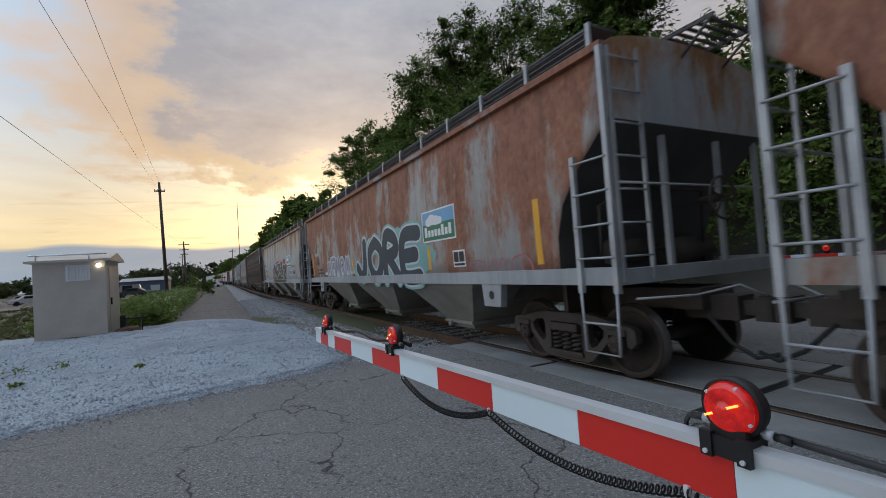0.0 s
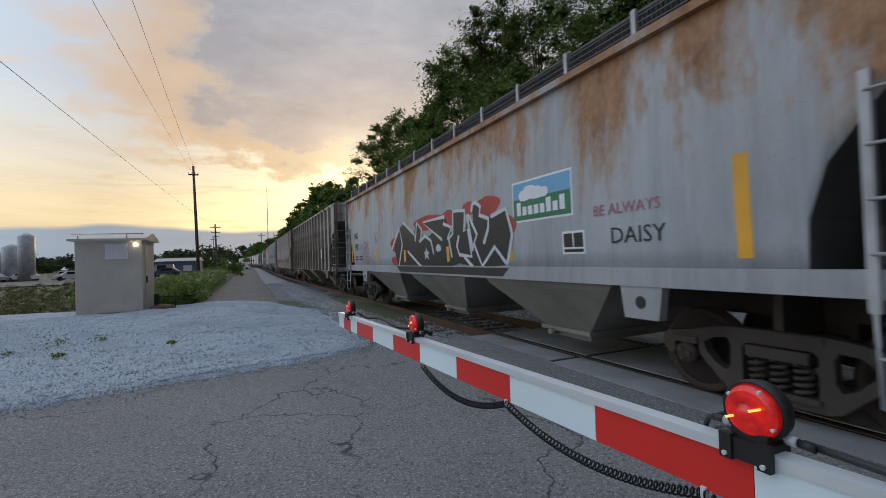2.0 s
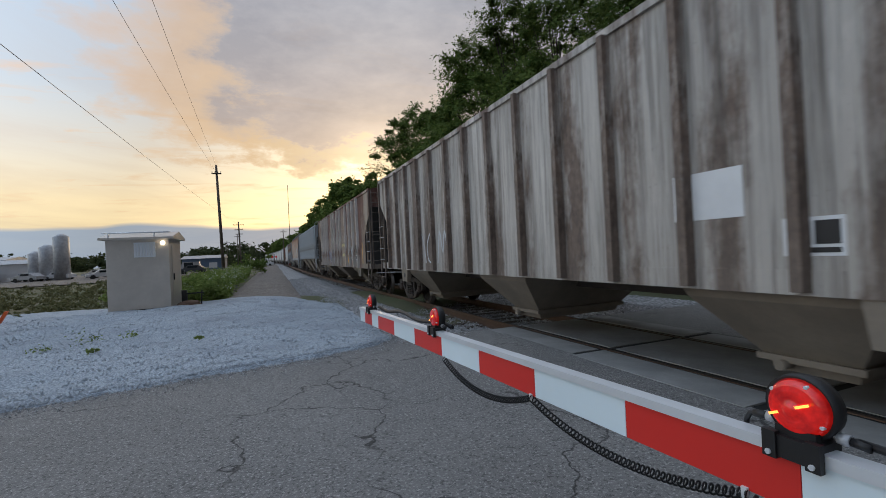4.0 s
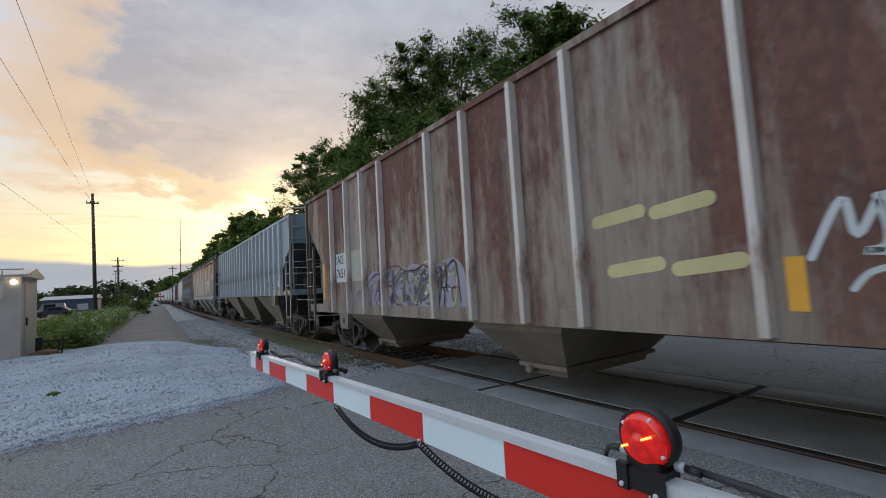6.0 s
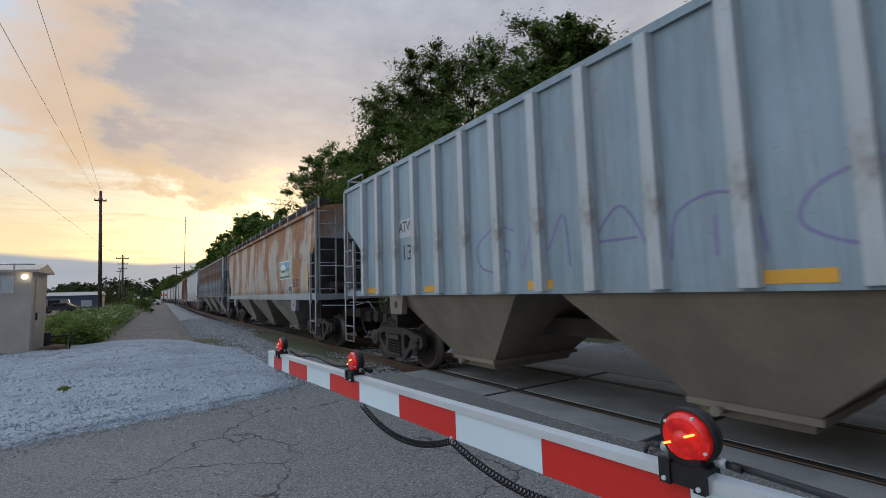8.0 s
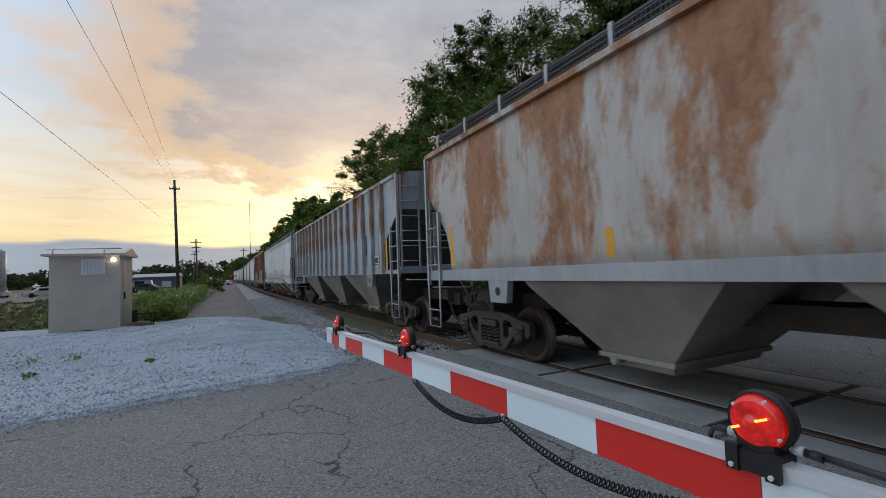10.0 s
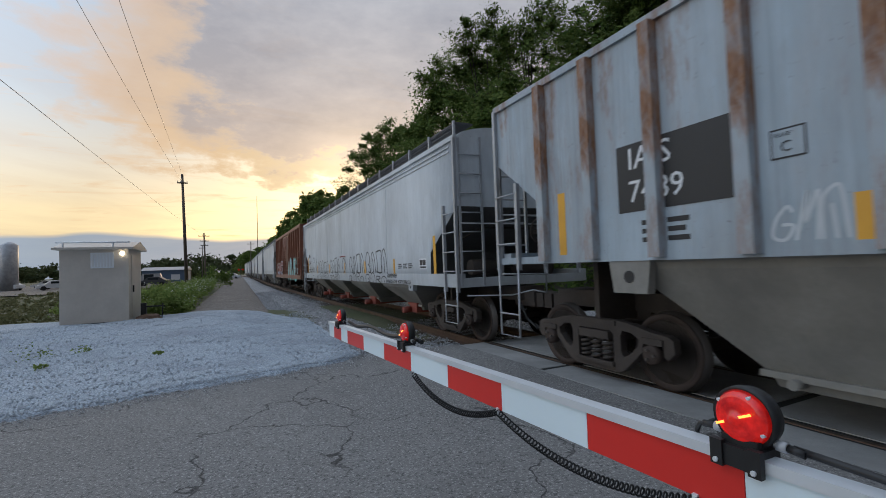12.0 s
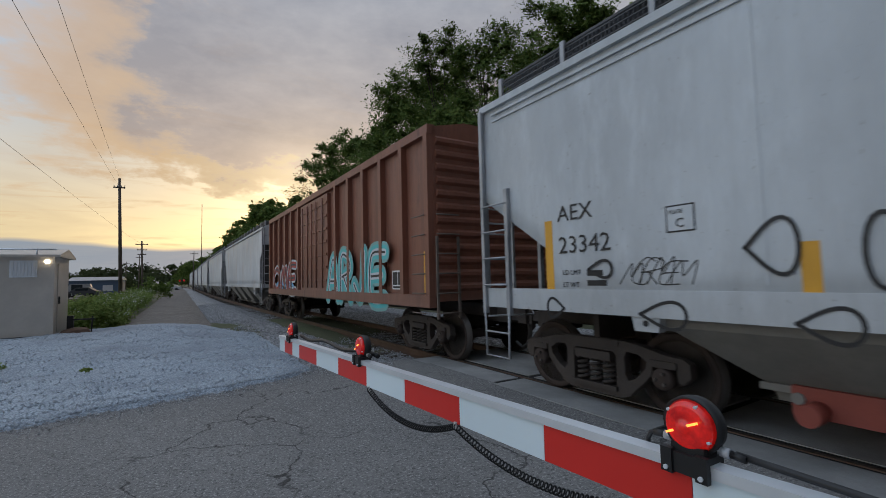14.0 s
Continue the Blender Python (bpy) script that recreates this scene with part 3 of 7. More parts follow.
# ---- rails, ties, crossing panels ----
track = thing("railway_track", "brown rusty rails on timber ties in grey ballast", "railway track", kind="structure")
RAILPROF = [(-0.07, -0.18), (0.07, -0.18), (0.07, -0.165), (0.012, -0.14), (0.012, -0.05), (0.036, -0.04), (0.037, -0.008), (0.028, 0.0), (-0.028, 0.0), (-0.037, -0.008), (-0.036, -0.04), (-0.012, -0.05), (-0.012, -0.14), (-0.07, -0.165)]
for side in (-0.753, 0.753):
    bm = bmesh.new()
    ys = span(-90, -20, 14) + span(-15, 40, 55) + span(45, 420, 75)
    vs = loft(bm, [[(track_x(y) + side + u, y, w) for u, w in RAILPROF] for y in ys])
    for f in bm.faces:
        if f.normal.z > 0.9 or f.calc_center_median().z > -0.004:
            f.material_index = 1
    part("rail", finish(bm), [RAIL, RAILTOP], track)
bm = bmesh.new()
box(bm, -1.3, 1.3, -0.115, 0.115, -0.36, -0.172)
tie_ob = part("tie", finish(bm, 0.012), TIE, track)
tie_mesh = tie_ob.data
rnd = random.Random(4)
first = True
for i in range(230):
    y = 7.75 + 0.53 * i
    m = pose(track_x(y) + rnd.uniform(-0.05, 0.05), y, rnd.uniform(-0.012, 0.006), 0, 0, rnd.uniform(-1.2, 1.2))
    if first:
        tie_ob.matrix_basis, first = m, False
    else:
        share("tie", tie_mesh, track, m)
crossing = thing("level_crossing", "concrete crossing panels with rubber seals round the rails", "crossing", kind="structure")


def panel_mesh(w, l):
    bm = bmesh.new()
    box(bm, -w / 2, w / 2, -l / 2, l / 2, -0.25, 0.0)
    finish(bm, 0.012)
    return bm


meshes = {}
for i in range(8):
    y = 7.42 - 1.24 - i * 2.55
    for nm, off, w in (("near", -1.125, 0.56), ("mid", 0.0, 1.30), ("far", 1.125, 0.56)):
        head = math.degrees(math.atan2(track_x(y + 1) - track_x(y - 1), 2))
        m = pose(track_x(y) + off, y, 0.002 + 0.004 * math.sin(i * 3 + off), 0, 0, -head)
        if nm in meshes:
            share("concrete_panel", meshes[nm], crossing, m)
        else:
            ob = part("concrete_panel", panel_mesh(w, 2.43), CONCRETE, crossing)
            ob.matrix_basis, meshes[nm] = m, ob.data
bm = bmesh.new()
ys = span(7.42, -13, 20)
for off, w in ((-0.818, 0.026), (-0.672, 0.036), (0.672, 0.036), (0.818, 0.026), (-1.435, 0.045), (1.43, 0.03)):
    loft(bm, [[(track_x(y) + off - w, y, -0.2), (track_x(y) + off + w, y, -0.2), (track_x(y) + off + w, y, -0.008), (track_x(y) + off - w, y, -0.008)] for y in ys])
part("rubber_seal", finish(bm), RUBBER, crossing)
for i in range(8):
    y = 7.42 - i * 2.55 - 2.515
    bm = bmesh.new()
    box(bm, track_x(y) - 1.40, track_x(y) + 1.40, y - 0.055, y + 0.055, -0.2, -0.010)
    part("joint_filler", finish(bm), RUBBER, crossing)
bm = bmesh.new()
box(bm, -1.5, 1.5, -7.0, 7.4, -0.35, -0.26)
part("panel_bed", finish(bm), BALLAST, crossing).matrix_basis = pose(track_x(0), 0.2, 0, 0, 0, 2.5)

# ---- railcars ----
def wheel_mesh():
    bm = bmesh.new()
    for s in (-1, 1):
        prof = [(-0.815, 0.015), (-0.815, 0.11), (-0.765, 0.15), (-0.745, 0.34), (-0.80, 0.375), (-0.815, 0.445), (-0.80, 0.455)]
        lathe_x(bm, [(s * x, r) for x, r in prof], n=36, mi=0)
        lathe_x(bm, [(s * x, r) for x, r in [(-0.80, 0.455), (-0.72, 0.458), (-0.705, 0.483), (-0.69, 0.484), (-0.68, 0.46)]], n=36, mi=1)
        lathe_x(bm, [(s * x, r) for x, r in [(-0.68, 0.46), (-0.68, 0.37), (-0.735, 0.34), (-0.745, 0.15), (-0.68, 0.11), (-0.68, 0.015)]], n=36, mi=0)
        lathe_x(bm, [(s * x, r) for x, r in [(-0.815, 0.08), (-0.98, 0.08), (-0.98, 0.115), (-1.09, 0.115), (-1.10, 0.09), (-1.11, 0.05)]], n=16, mi=0)
        for k in range(3):
            a = k * 2.094
            lathe_x(bm, [(s * -1.10, 0.018), (s * -1.135, 0.018)], n=6, mi=1, y=0.06 * math.cos(a), z=0.06 * math.sin(a))
    lathe_x(bm, [(-0.7, 0.085), (0.7, 0.085)], n=14, mi=0)
    return finish(bm)


def side_frame():
    """A cast side frame: arched top, bellied bottom, two rounded windows and the spring opening."""
    half = [(0.0, 0.80), (0.40, 0.80), (0.60, 0.775), (0.90, 0.705), (1.10, 0.685), (1.17, 0.64), (1.18, 0.50), (1.10, 0.42), (1.045, 0.44), (1.03, 0.575), (0.77, 0.575), (0.75, 0.46), (0.66, 0.37), (0.47, 0.185), (0.36, 0.15), (0.0, 0.15)]
    outer = half + [(-y, z) for y, z in half[-2:0:-1]]
    window = [(0.46, 0.68), (0.60, 0.665), (0.70, 0.60), (0.68, 0.52), (0.56, 0.40), (0.47, 0.36), (0.43, 0.42), (0.425, 0.62)]
    seat = [(-0.31, 0.62), (-0.27, 0.66), (0.27, 0.66), (0.31, 0.62), (0.31, 0.26), (-0.31, 0.26)]
    bm = bmesh.new()
    edges = []
    for loop in (outer, window, [(-y, z) for y, z in window], seat):
        vs = [bm.verts.new((-0.06, y, z)) for y, z in loop]
        edges += [bm.edges.new((a, b)) for a, b in zip(vs, vs[1:] + vs[:1])]
    bmesh.ops.triangle_fill(bm, edges=edges, use_beauty=True)
    grown = bmesh.ops.extrude_face_region(bm, geom=list(bm.faces))
    for v in grown["geom"]:
        if isinstance(v, bmesh.types.BMVert):
            v.co.x += 0.12
    # bolster end, spring seat, bearing adapters and pads
    for y, z, hy, hz, hx in ((0, 0.60, 0.26, 0.05, 0.10), (0, 0.245, 0.33, 0.025, 0.10), (0.90, 0.605, 0.14, 0.035, 0.09), (-0.90, 0.605, 0.14, 0.035, 0.09), (0, 0.76, 0.36, 0.03, 0.075)):
        obox(bm, (0, y, z), (hx, 0, 0), (0, hy, 0), (0, 0, hz))
    return finish(bm, 0.016)


def spring_mesh():
    bm = bmesh.new()
    pts = [(0.062 * math.cos(a), 0.062 * math.sin(a), 0.275 + 0.27 * a / (2 * math.pi * 4.5)) for a in span(0, 2 * math.pi * 4.5, 54)]
    pipe(bm, pts, 0.02, 5)
    return bm


WHEELS = []


def make_bogie(car, y):
    """A three-piece freight bogie with its wheelsets."""
    bm = bmesh.new()
    box(bm, -1.0, 1.0, -0.2, 0.2, 0.50, 0.72)
    box(bm, -0.3, 0.3, -0.28, 0.28, 0.68, 0.86)
    bogie = part("bogie", finish(bm, 0.02), STEEL, car)
    bogie.location = (0, y, 0)
    if "side" not in SHARED:
        for key, b in (("side", side_frame()), ("spring", spring_mesh()), ("wheel", wheel_mesh())):
            o = part(key, b, [WHEEL, TREAD] if key == "wheel" else STEEL)
            SHARED[key] = o.data
            bpy.data.objects.remove(o)
    for s in (-1, 1):
        share("side_frame", SHARED["side"], bogie, pose(s * 1.0, 0, 0))
        for k in (-0.19, 0.0, 0.19):
            share("coil_spring", SHARED["spring"], bogie, pose(s * 1.02, k, 0))
    for k in (-0.89, 0.89):
        WHEELS.append((share("wheelset", SHARED["wheel"], bogie, pose(0, k, 0.457)), k))
    return bogie


SHARED = {}


def ring_at(y, zb, ze, crown, round_side, zs):
    """The section of a car body: floor, sides and arched roof."""
    pts = [(-1.0, zb), (1.0, zb)]
    def sx(z):
        k = min(1, max(0, (z - zs) / (ze - zs)))
        return 1.555 - round_side * (1 - math.sin(math.pi * (0.15 + 0.7 * k))) * 0.55
    right = [(sx(zb + (ze - zb) * k / 7), zb + (ze - zb) * k / 7) for k in range(8)]
    roof = [(1.5 * math.cos(a), ze + 0.03 + crown * math.sin(a)) for a in span(0.08, math.pi - 0.08, 10)]
    left = [(-x, z) for x, z in right[::-1]]
    return [(x, y, z) for x, z in pts[1:] + right + roof + left + pts[:1]]


def make_ladder(car, y, sgn, z0, ze, mat, mid=2.75, x=-1.6):
    """Corner ladder on the side: a tall stile at the end, a shorter one inboard, round rungs, a stirrup below."""
    bm = bmesh.new()
    y2 = y - sgn * 0.52
    for yy, top in ((y, ze), (y2, mid)):
        box(bm, x - 0.012, x + 0.045, yy - 0.032, yy + 0.032, z0 - 0.12, top)
    ladder = part("ladder", finish(bm, 0.006), mat, car)
    if "rung" not in SHARED:
        bm = bmesh.new()
        tube(bm, (0, -0.26, 0), (0, 0.26, 0), 0.013, 8)
        o = part("rung", bm, mat)
        SHARED["rung"] = o.data
        bpy.data.objects.remove(o)
    z = z0 + 0.28
    while z < ze - 0.1:
        if z < mid:
            o = share("rung", SHARED["rung"], ladder, pose(x - 0.02, (y + y2) / 2, z))
        z += 0.37
    bm = bmesh.new()
    pipe(bm, [(x, y, z0 - 0.1), (x, y - sgn * 0.02, 0.47), (x, y2 + sgn * 0.02, 0.47), (x, y2, z0 - 0.1)], 0.017, 6)
    tube(bm, (x, y, 0.80), (x, y2, 0.80), 0.014, 6)
    part("stirrup_step", bm, mat, ladder)
    # ladder on the end of the car, with grab irons
    bm = bmesh.new()
    for xx in (-1.5, -1.02):
        box(bm, xx - 0.02, xx + 0.02, y + sgn * 0.03 - 0.02, y + sgn * 0.03 + 0.02, z0, ze if xx < -1.3 else ze + 0.05)
    zz = z0 + 0.28
    while zz < ze:
        tube(bm, (-1.5, y + sgn * 0.05, zz), (-1.02, y + sgn * 0.05, zz), 0.012, 6)
        zz += 0.37
    tube(bm, (-1.5, y + sgn * 0.06, 2.35), (1.3, y + sgn * 0.06, 2.35), 0.014, 6)
    part("end_ladder", bm, mat, car)
    for xx in (-0.55, 0.55, 1.45):
        bm = bmesh.new()
        box(bm, xx - 0.035, xx + 0.035, min(y - sgn * 0.10, y - sgn * 0.04), max(y - sgn * 0.10, y - sgn * 0.04), z0, ze - 0.9 if abs(xx) < 1 else ze)
        part("end_post", finish(bm), mat, car)


def make_ends(car, h, zs, ze, mat, sillmat, brake):
    for sgn in (-1, 1):
        make_ladder(car, sgn * (h - 0.02), sgn, zs, ze, mat)
        bm = bmesh.new()
        box(bm, -1.5, 1.5, min(sgn * (h - 0.22), sgn * (h + 0.02)), max(sgn * (h - 0.22), sgn * (h + 0.02)), zs - 0.03, zs + 0.14)
        box(bm, -1.3, 1.3, min(sgn * (h - 1.3), sgn * (h - 0.22)), max(sgn * (h - 1.3), sgn * (h - 0.22)), zs + 0.02, zs + 0.06)
        part("end_platform", finish(bm, 0.01), sillmat, car)
        bm = bmesh.new()
        obox(bm, (0, sgn * (h + 0.1), 0.86), (0.17, 0, 0), (0, 0.32, 0), (0, 0, 0.14))
        obox(bm, (0, sgn * (h + 0.5), 0.86), (0.07, 0, 0), (0, 0.28, 0), (0, 0, 0.08))
        obox(bm, (0.04, sgn * (h + 0.78), 0.86), (0.14, 0, 0), (0, 0.13, 0), (0, 0, 0.14))
        obox(bm, (-0.12, sgn * (h + 0.82), 0.86), (0.05, 0, 0), (0, 0.10, 0), (0, 0, 0.13))
        coupler = part("coupler", finish(bm, 0.015), STEEL, car)
        bm = bmesh.new()
        pipe(bm, [(-0.3, sgn * (h + 0.15), 0.78), (-0.34, sgn * (h + 0.4), 0.5), (-0.32, sgn * (h + 0.65), 0.36), (-0.28, sgn * (h + 0.85), 0.42)], 0.025, 6)
        part("air_hose", bm, RUBBER, coupler)
        # grating step over the end of the roof, on bent brackets
        bm = bmesh.new()
        for k in range(6):
            ya = sgn * (h - 0.30 + 0.13 * k)
            box(bm, -0.15, 0.75, min(ya, ya + 0.05), max(ya, ya + 0.05), ze + 0.42, ze + 0.445)
        for xx in (-0.15, 0.72):
            box(bm, xx, xx + 0.03, min(sgn * (h - 0.32), sgn * (h + 0.42)), max(sgn * (h - 0.32), sgn * (h + 0.42)), ze + 0.40, ze + 0.45)
            tube(bm, (xx + 0.015, sgn * (h + 0.38), ze + 0.40), (xx + 0.015, sgn * (h - 0.02), ze + 0.08), 0.018, 6)
        part("end_grating", bm, MESH, car)
        # brake rigging: cylinder, reservoir, rods and pipes under the slope sheet
        if brake and sgn < 0:
            bm = bmesh.new()
            tube(bm, (-0.95, sgn * (h - 0.65), zs + 0.34), (-0.35, sgn * (h - 0.65), zs + 0.34), 0.16, 14)
            tube(bm, (-0.35, sgn * (h - 0.65), zs + 0.34), (0.1, sgn * (h - 0.65), zs + 0.34), 0.03, 8)
            part("brake_cylinder", bm, STEEL, car)
            bm = bmesh.new()
            tube(bm, (0.25, sgn * (h - 0.75), zs + 0.30), (1.15, sgn * (h - 0.75), zs + 0.30), 0.20, 14)
            part("air_reservoir", bm, STEEL, car)
            bm = bmesh.new()
            pipe(bm, [(-1.25, sgn * (h - 0.5), zs + 0.1), (-1.25, sgn * (h - 0.5), zs + 0.9), (-0.7, sgn * (h - 0.55), zs + 1.15), (0.9, sgn * (h - 0.55), zs + 1.15), (0.9, sgn * (h - 0.6), zs + 0.1)], 0.022, 6)
            part("air_pipe", bm, STEEL, car)
        bm = bmesh.new()
        pipe(bm, [(-1.45, sgn * (h + 0.10), zs - 0.18), (-0.5, sgn * (h + 0.16), zs - 0.22), (-0.25, sgn * (h + 0.5), zs - 0.12), (-0.1, sgn * (h + 0.7), 1.0)], 0.014, 6)
        part("uncoupling_lever", bm, LADDER, car)
        bm = bmesh.new()
        box(bm, -1.0, 1.0, min(sgn * (h - 1.5), sgn * (h - 1.42)), max(sgn * (h - 1.5), sgn * (h - 1.42)), 0.75, zs + 0.05)
        for xx in (-0.9, 0.9):
            obox(bm, (xx, sgn * (h - 0.75), zs + 0.03), (0.05, 0, 0), (0, 0.72, 0), (0, 0, 0.07))
        part("bolster_web", finish(bm, 0.01), STEEL, car)
    if brake:
        bm = bmesh.new()
        y = -(h + 0.06)
        loft(bm, [[(0.35 + (0.27 + 0.018 * math.cos(b)) * math.cos(a), y + 0.018 * math.sin(b), 2.2 + (0.27 + 0.018 * math.cos(b)) * math.sin(a)) for b in span(0, 2 * math.pi, 6)[:-1]] for a in span(0, 2 * math.pi, 24)], caps=False, smooth=True)
        for a in (0.3, 1.55, 2.8, 4.05, 5.3):
            tube(bm, (0.35, y, 2.2), (0.35 + 0.27 * math.cos(a), y, 2.2 + 0.27 * math.sin(a)), 0.013, 5)
        tube(bm, (0.35, y, 2.2), (0.35, y + 0.3, 2.2), 0.05, 8)
        part("brake_wheel", bm, STEEL, car)


def make_roofwalk(car, h, ze, crown, mat, tall=0.40, step=1.15):
    """Raised running boards along both roof edges, on posts."""
    for x in (-1.40, 1.0):
        bm = bmesh.new()
        box(bm, x, x + 0.40, -h + 0.25, h - 0.25, ze + tall - 0.03, ze + tall)
        board = part("running_board", finish(bm), mat, car)
    bm = bmesh.new()
    box(bm, -1.43, -1.39, -0.03, 0.03, ze - 0.02, ze + tall + 0.03)
    post = part("running_board_post", finish(bm), LADDER, car)
    stations = span(-h + 0.3, h - 0.3, max(2, int(2 * h / step)))
    post.location = (0, stations[0], 0)
    for y in stations[1:]:
        share("running_board_post", post.data, car, pose(0, y, 0))
    # wire mesh side of the walk
    bm = bmesh.new()
    for k in range(5):
        z = ze + 0.05 + (tall - 0.05) * k / 5
        box(bm, -1.412, -1.404, -h + 0.3, h - 0.3, z, z + 0.012)
    n = int(2 * h / 0.06)
    for k in range(n):
        y = -h + 0.3 + (2 * h - 0.6) * k / n
        box(bm, -1.411, -1.405, y, y + 0.010, ze + 0.03, ze + tall - 0.03)
    part("mesh_panel", bm, mat, car)
    bm = bmesh.new()
    lathe = [(0.0, 0.30), (0.10, 0.30), (0.12, 0.26), (0.13, 0.05)]
    loft(bm, [[(r * math.cos(a), r * math.sin(a), ze + crown + z) for a in span(0, 2 * math.pi, 14)[:-1]] for z, r in lathe])
    hatch = part("roof_hatch", finish(bm), LADDER, car)
    stations = span(-h + 1.4, h - 1.4, 9)
    hatch.location = (0, stations[0], 0)
    for y in stations[1:]:
        share("roof_hatch", hatch.data, car, pose(0, y, 0))


def hopper(label, L, zs, ze, paint, endmat=None, rails=False, ribs=0, round_side=0.0, bays=3, under=None, ladder=None, walk_on=True, sill=0.2, sillmat=None, endv=0.8, slope=0.95, zmid=2.33, truck=1.45, crown=0.30, brake=False, ribmat=None, bay_z=0.42, ribw=0.13, pitch=0.0, bay_half=0.0, bay_low=0.5, rib_at=(), pad=0.38):
    """A covered hopper car on two bogies, its middle at the origin and rails at z = 0."""
    car = thing("hopper_car", label, "railcar", "cars of the freight train")
    h = L / 2
    under, ladder, sillmat = under or UNDER, ladder or LADDER, sillmat or paint
    bm = bmesh.new()
    zend = ze - endv
    if round_side > 0.1:
        prof = [(0, zend), (0.5, zend - 0.45), (0.83, zend - 0.85), (0.97, zend - 1.25), (1.0, zs + 0.02)]
    else:
        prof = [(0, zend), (1.0, zmid), (1.02, zs + 0.02)]
    st = [(h - slope * f, zb) for f, zb in prof]
    ys = [(-y, z) for y, z in st] + [(y, zs + 0.02) for y in span(-h + slope, h - slope, 8)[1:-1]] + st[::-1]
    loft(bm, [ring_at(y, zb, ze, crown, round_side, zs) for y, zb in ys])
    finish(bm)
    # undersides and lower end walls are coloured dark for the shade there
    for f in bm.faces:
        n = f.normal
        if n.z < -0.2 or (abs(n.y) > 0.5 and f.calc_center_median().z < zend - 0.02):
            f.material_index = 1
        elif abs(n.y) > 0.7:
            f.material_index = 2
        elif n.z > 0.3:
            f.smooth = True
        elif abs(n.x) > 0.8:
            f.smooth = round_side > 0
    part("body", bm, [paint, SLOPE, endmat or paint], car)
    bm = bmesh.new()
    for s in (-1, 1):
        box(bm, min(s * 1.43, s * 1.563), max(s * 1.43, s * 1.563), -h, h, zs - 0.03, zs - 0.03 + sill)
    part("side_sill", finish(bm, 0.01), sillmat, car)
    bm = bmesh.new()
    for s in (-1, 1):
        box(bm, min(s * 1.50, s * 1.595), max(s * 1.50, s * 1.595), -h, h, ze - 0.03, ze + 0.06)
    part("roof_rail", finish(bm, 0.01), paint, car)
    bm = bmesh.new()
    box(bm, -0.33, 0.33, -h - 0.1, h + 0.1, 0.84, 1.10)
    part("centre_sill", finish(bm, 0.01), STEEL, car)
    for i in range(bays):
        w = pitch or (L - 5.0) / bays
        yc = w * (i - (bays - 1) / 2)
        bm = bmesh.new()
        t, b = bay_half or w * 0.41, bay_low
        def ring(z, hx, hy):
            return [(-hx, yc - hy, z), (hx, yc - hy, z), (hx, yc + hy, z), (-hx, yc + hy, z)]
        loft(bm, [ring(zs, 1.48, t), ring(zs - 0.12, 1.44, t * 0.93), ring(bay_z, 0.92, b), ])
        bay = part("hopper_bay", finish(bm), under, car)
        bm = bmesh.new()
        loft(bm, [ring(bay_z + 0.02, 0.98, b + 0.05), ring(bay_z - 0.04, 0.98, b + 0.05), ring(bay_z - 0.04, 0.90, b - 0.02), ring(bay_z - 0.14, 0.86, b - 0.05)])
        tube(bm, (-1.05, yc + b * 0.5, bay_z - 0.06), (-0.9, yc + b * 0.5, bay_z - 0.06), 0.05, 8)
        part("outlet_gate", finish(bm, 0.006), under, bay)
    if ribs:
        bm = bmesh.new()
        prism = [(-1.558, -ribw / 2), (-1.655, -ribw / 2 + 0.02), (-1.655, ribw / 2 - 0.02), (-1.558, ribw / 2)]
        loft(bm, [[(x, y, z) for x, y in prism] for z in (zs, ze - 0.02)])
        o = part("side_post", finish(bm), ribmat or paint, car)
        span_y = rib_at or span(-h + slope + 0.05, h - slope - 0.05, ribs - 1)
        o.location = (0, span_y[0], 0)
        for y in span_y[1:]:
            share("side_post", o.data, car, pose(0, y, 0))
    for s in (-1, 1):
        make_bogie(car, s * (h - truck))
        bm = bmesh.new()
        yb = s * (h - truck - 1.05)
        pw = 0.06 + 0.57 * pad
        poly = [(yb - pw, zs), (yb + pw, zs), (yb + pw * 0.8, zs - pad), (yb - pw * 0.8, zs - pad)]
        prism_x(bm, poly, -1.55, -1.44)
        gusset = part("jacking_pad", finish(bm, 0.01), under if ribs else sillmat, car)
        # black disc on the pad stands in for the shade inside its hole
        bm = bmesh.new()
        lathe_x(bm, [(-1.556, 0.18 * pad), (-1.552, 0.18 * pad)], n=16, y=yb, z=zs - 0.53 * pad)
        part("dark_hole_disc", bm, INK, gusset)
    make_ends(car, h, zs, ze, ladder, sillmat, brake)
    if walk_on:
        make_roofwalk(car, h, ze, crown, MESH)
    elif rails:
        for s in (-1, 1):
            bm = bmesh.new()
            y = s * (h - 0.04)
            pipe(bm, [(-1.5, y, ze), (-1.5, y, ze + 0.30), (-1.5, y - s * 0.85, ze + 0.27), (-1.5, y - s * 0.87, ze)], 0.02, 6)
            pipe(bm, [(-1.5, y, ze + 0.28), (-0.75, y, ze + 0.33), (-0.7, y, ze + 0.10)], 0.018, 6)
            part("corner_rail", bm, ladder, car)
        bm = bmesh.new()
        box(bm, -0.33, 0.33, -h + 0.2, h - 0.2, ze + crown + 0.05, ze + crown + 0.08)
        part("roof_walk", finish(bm), MESH, car)
    return car


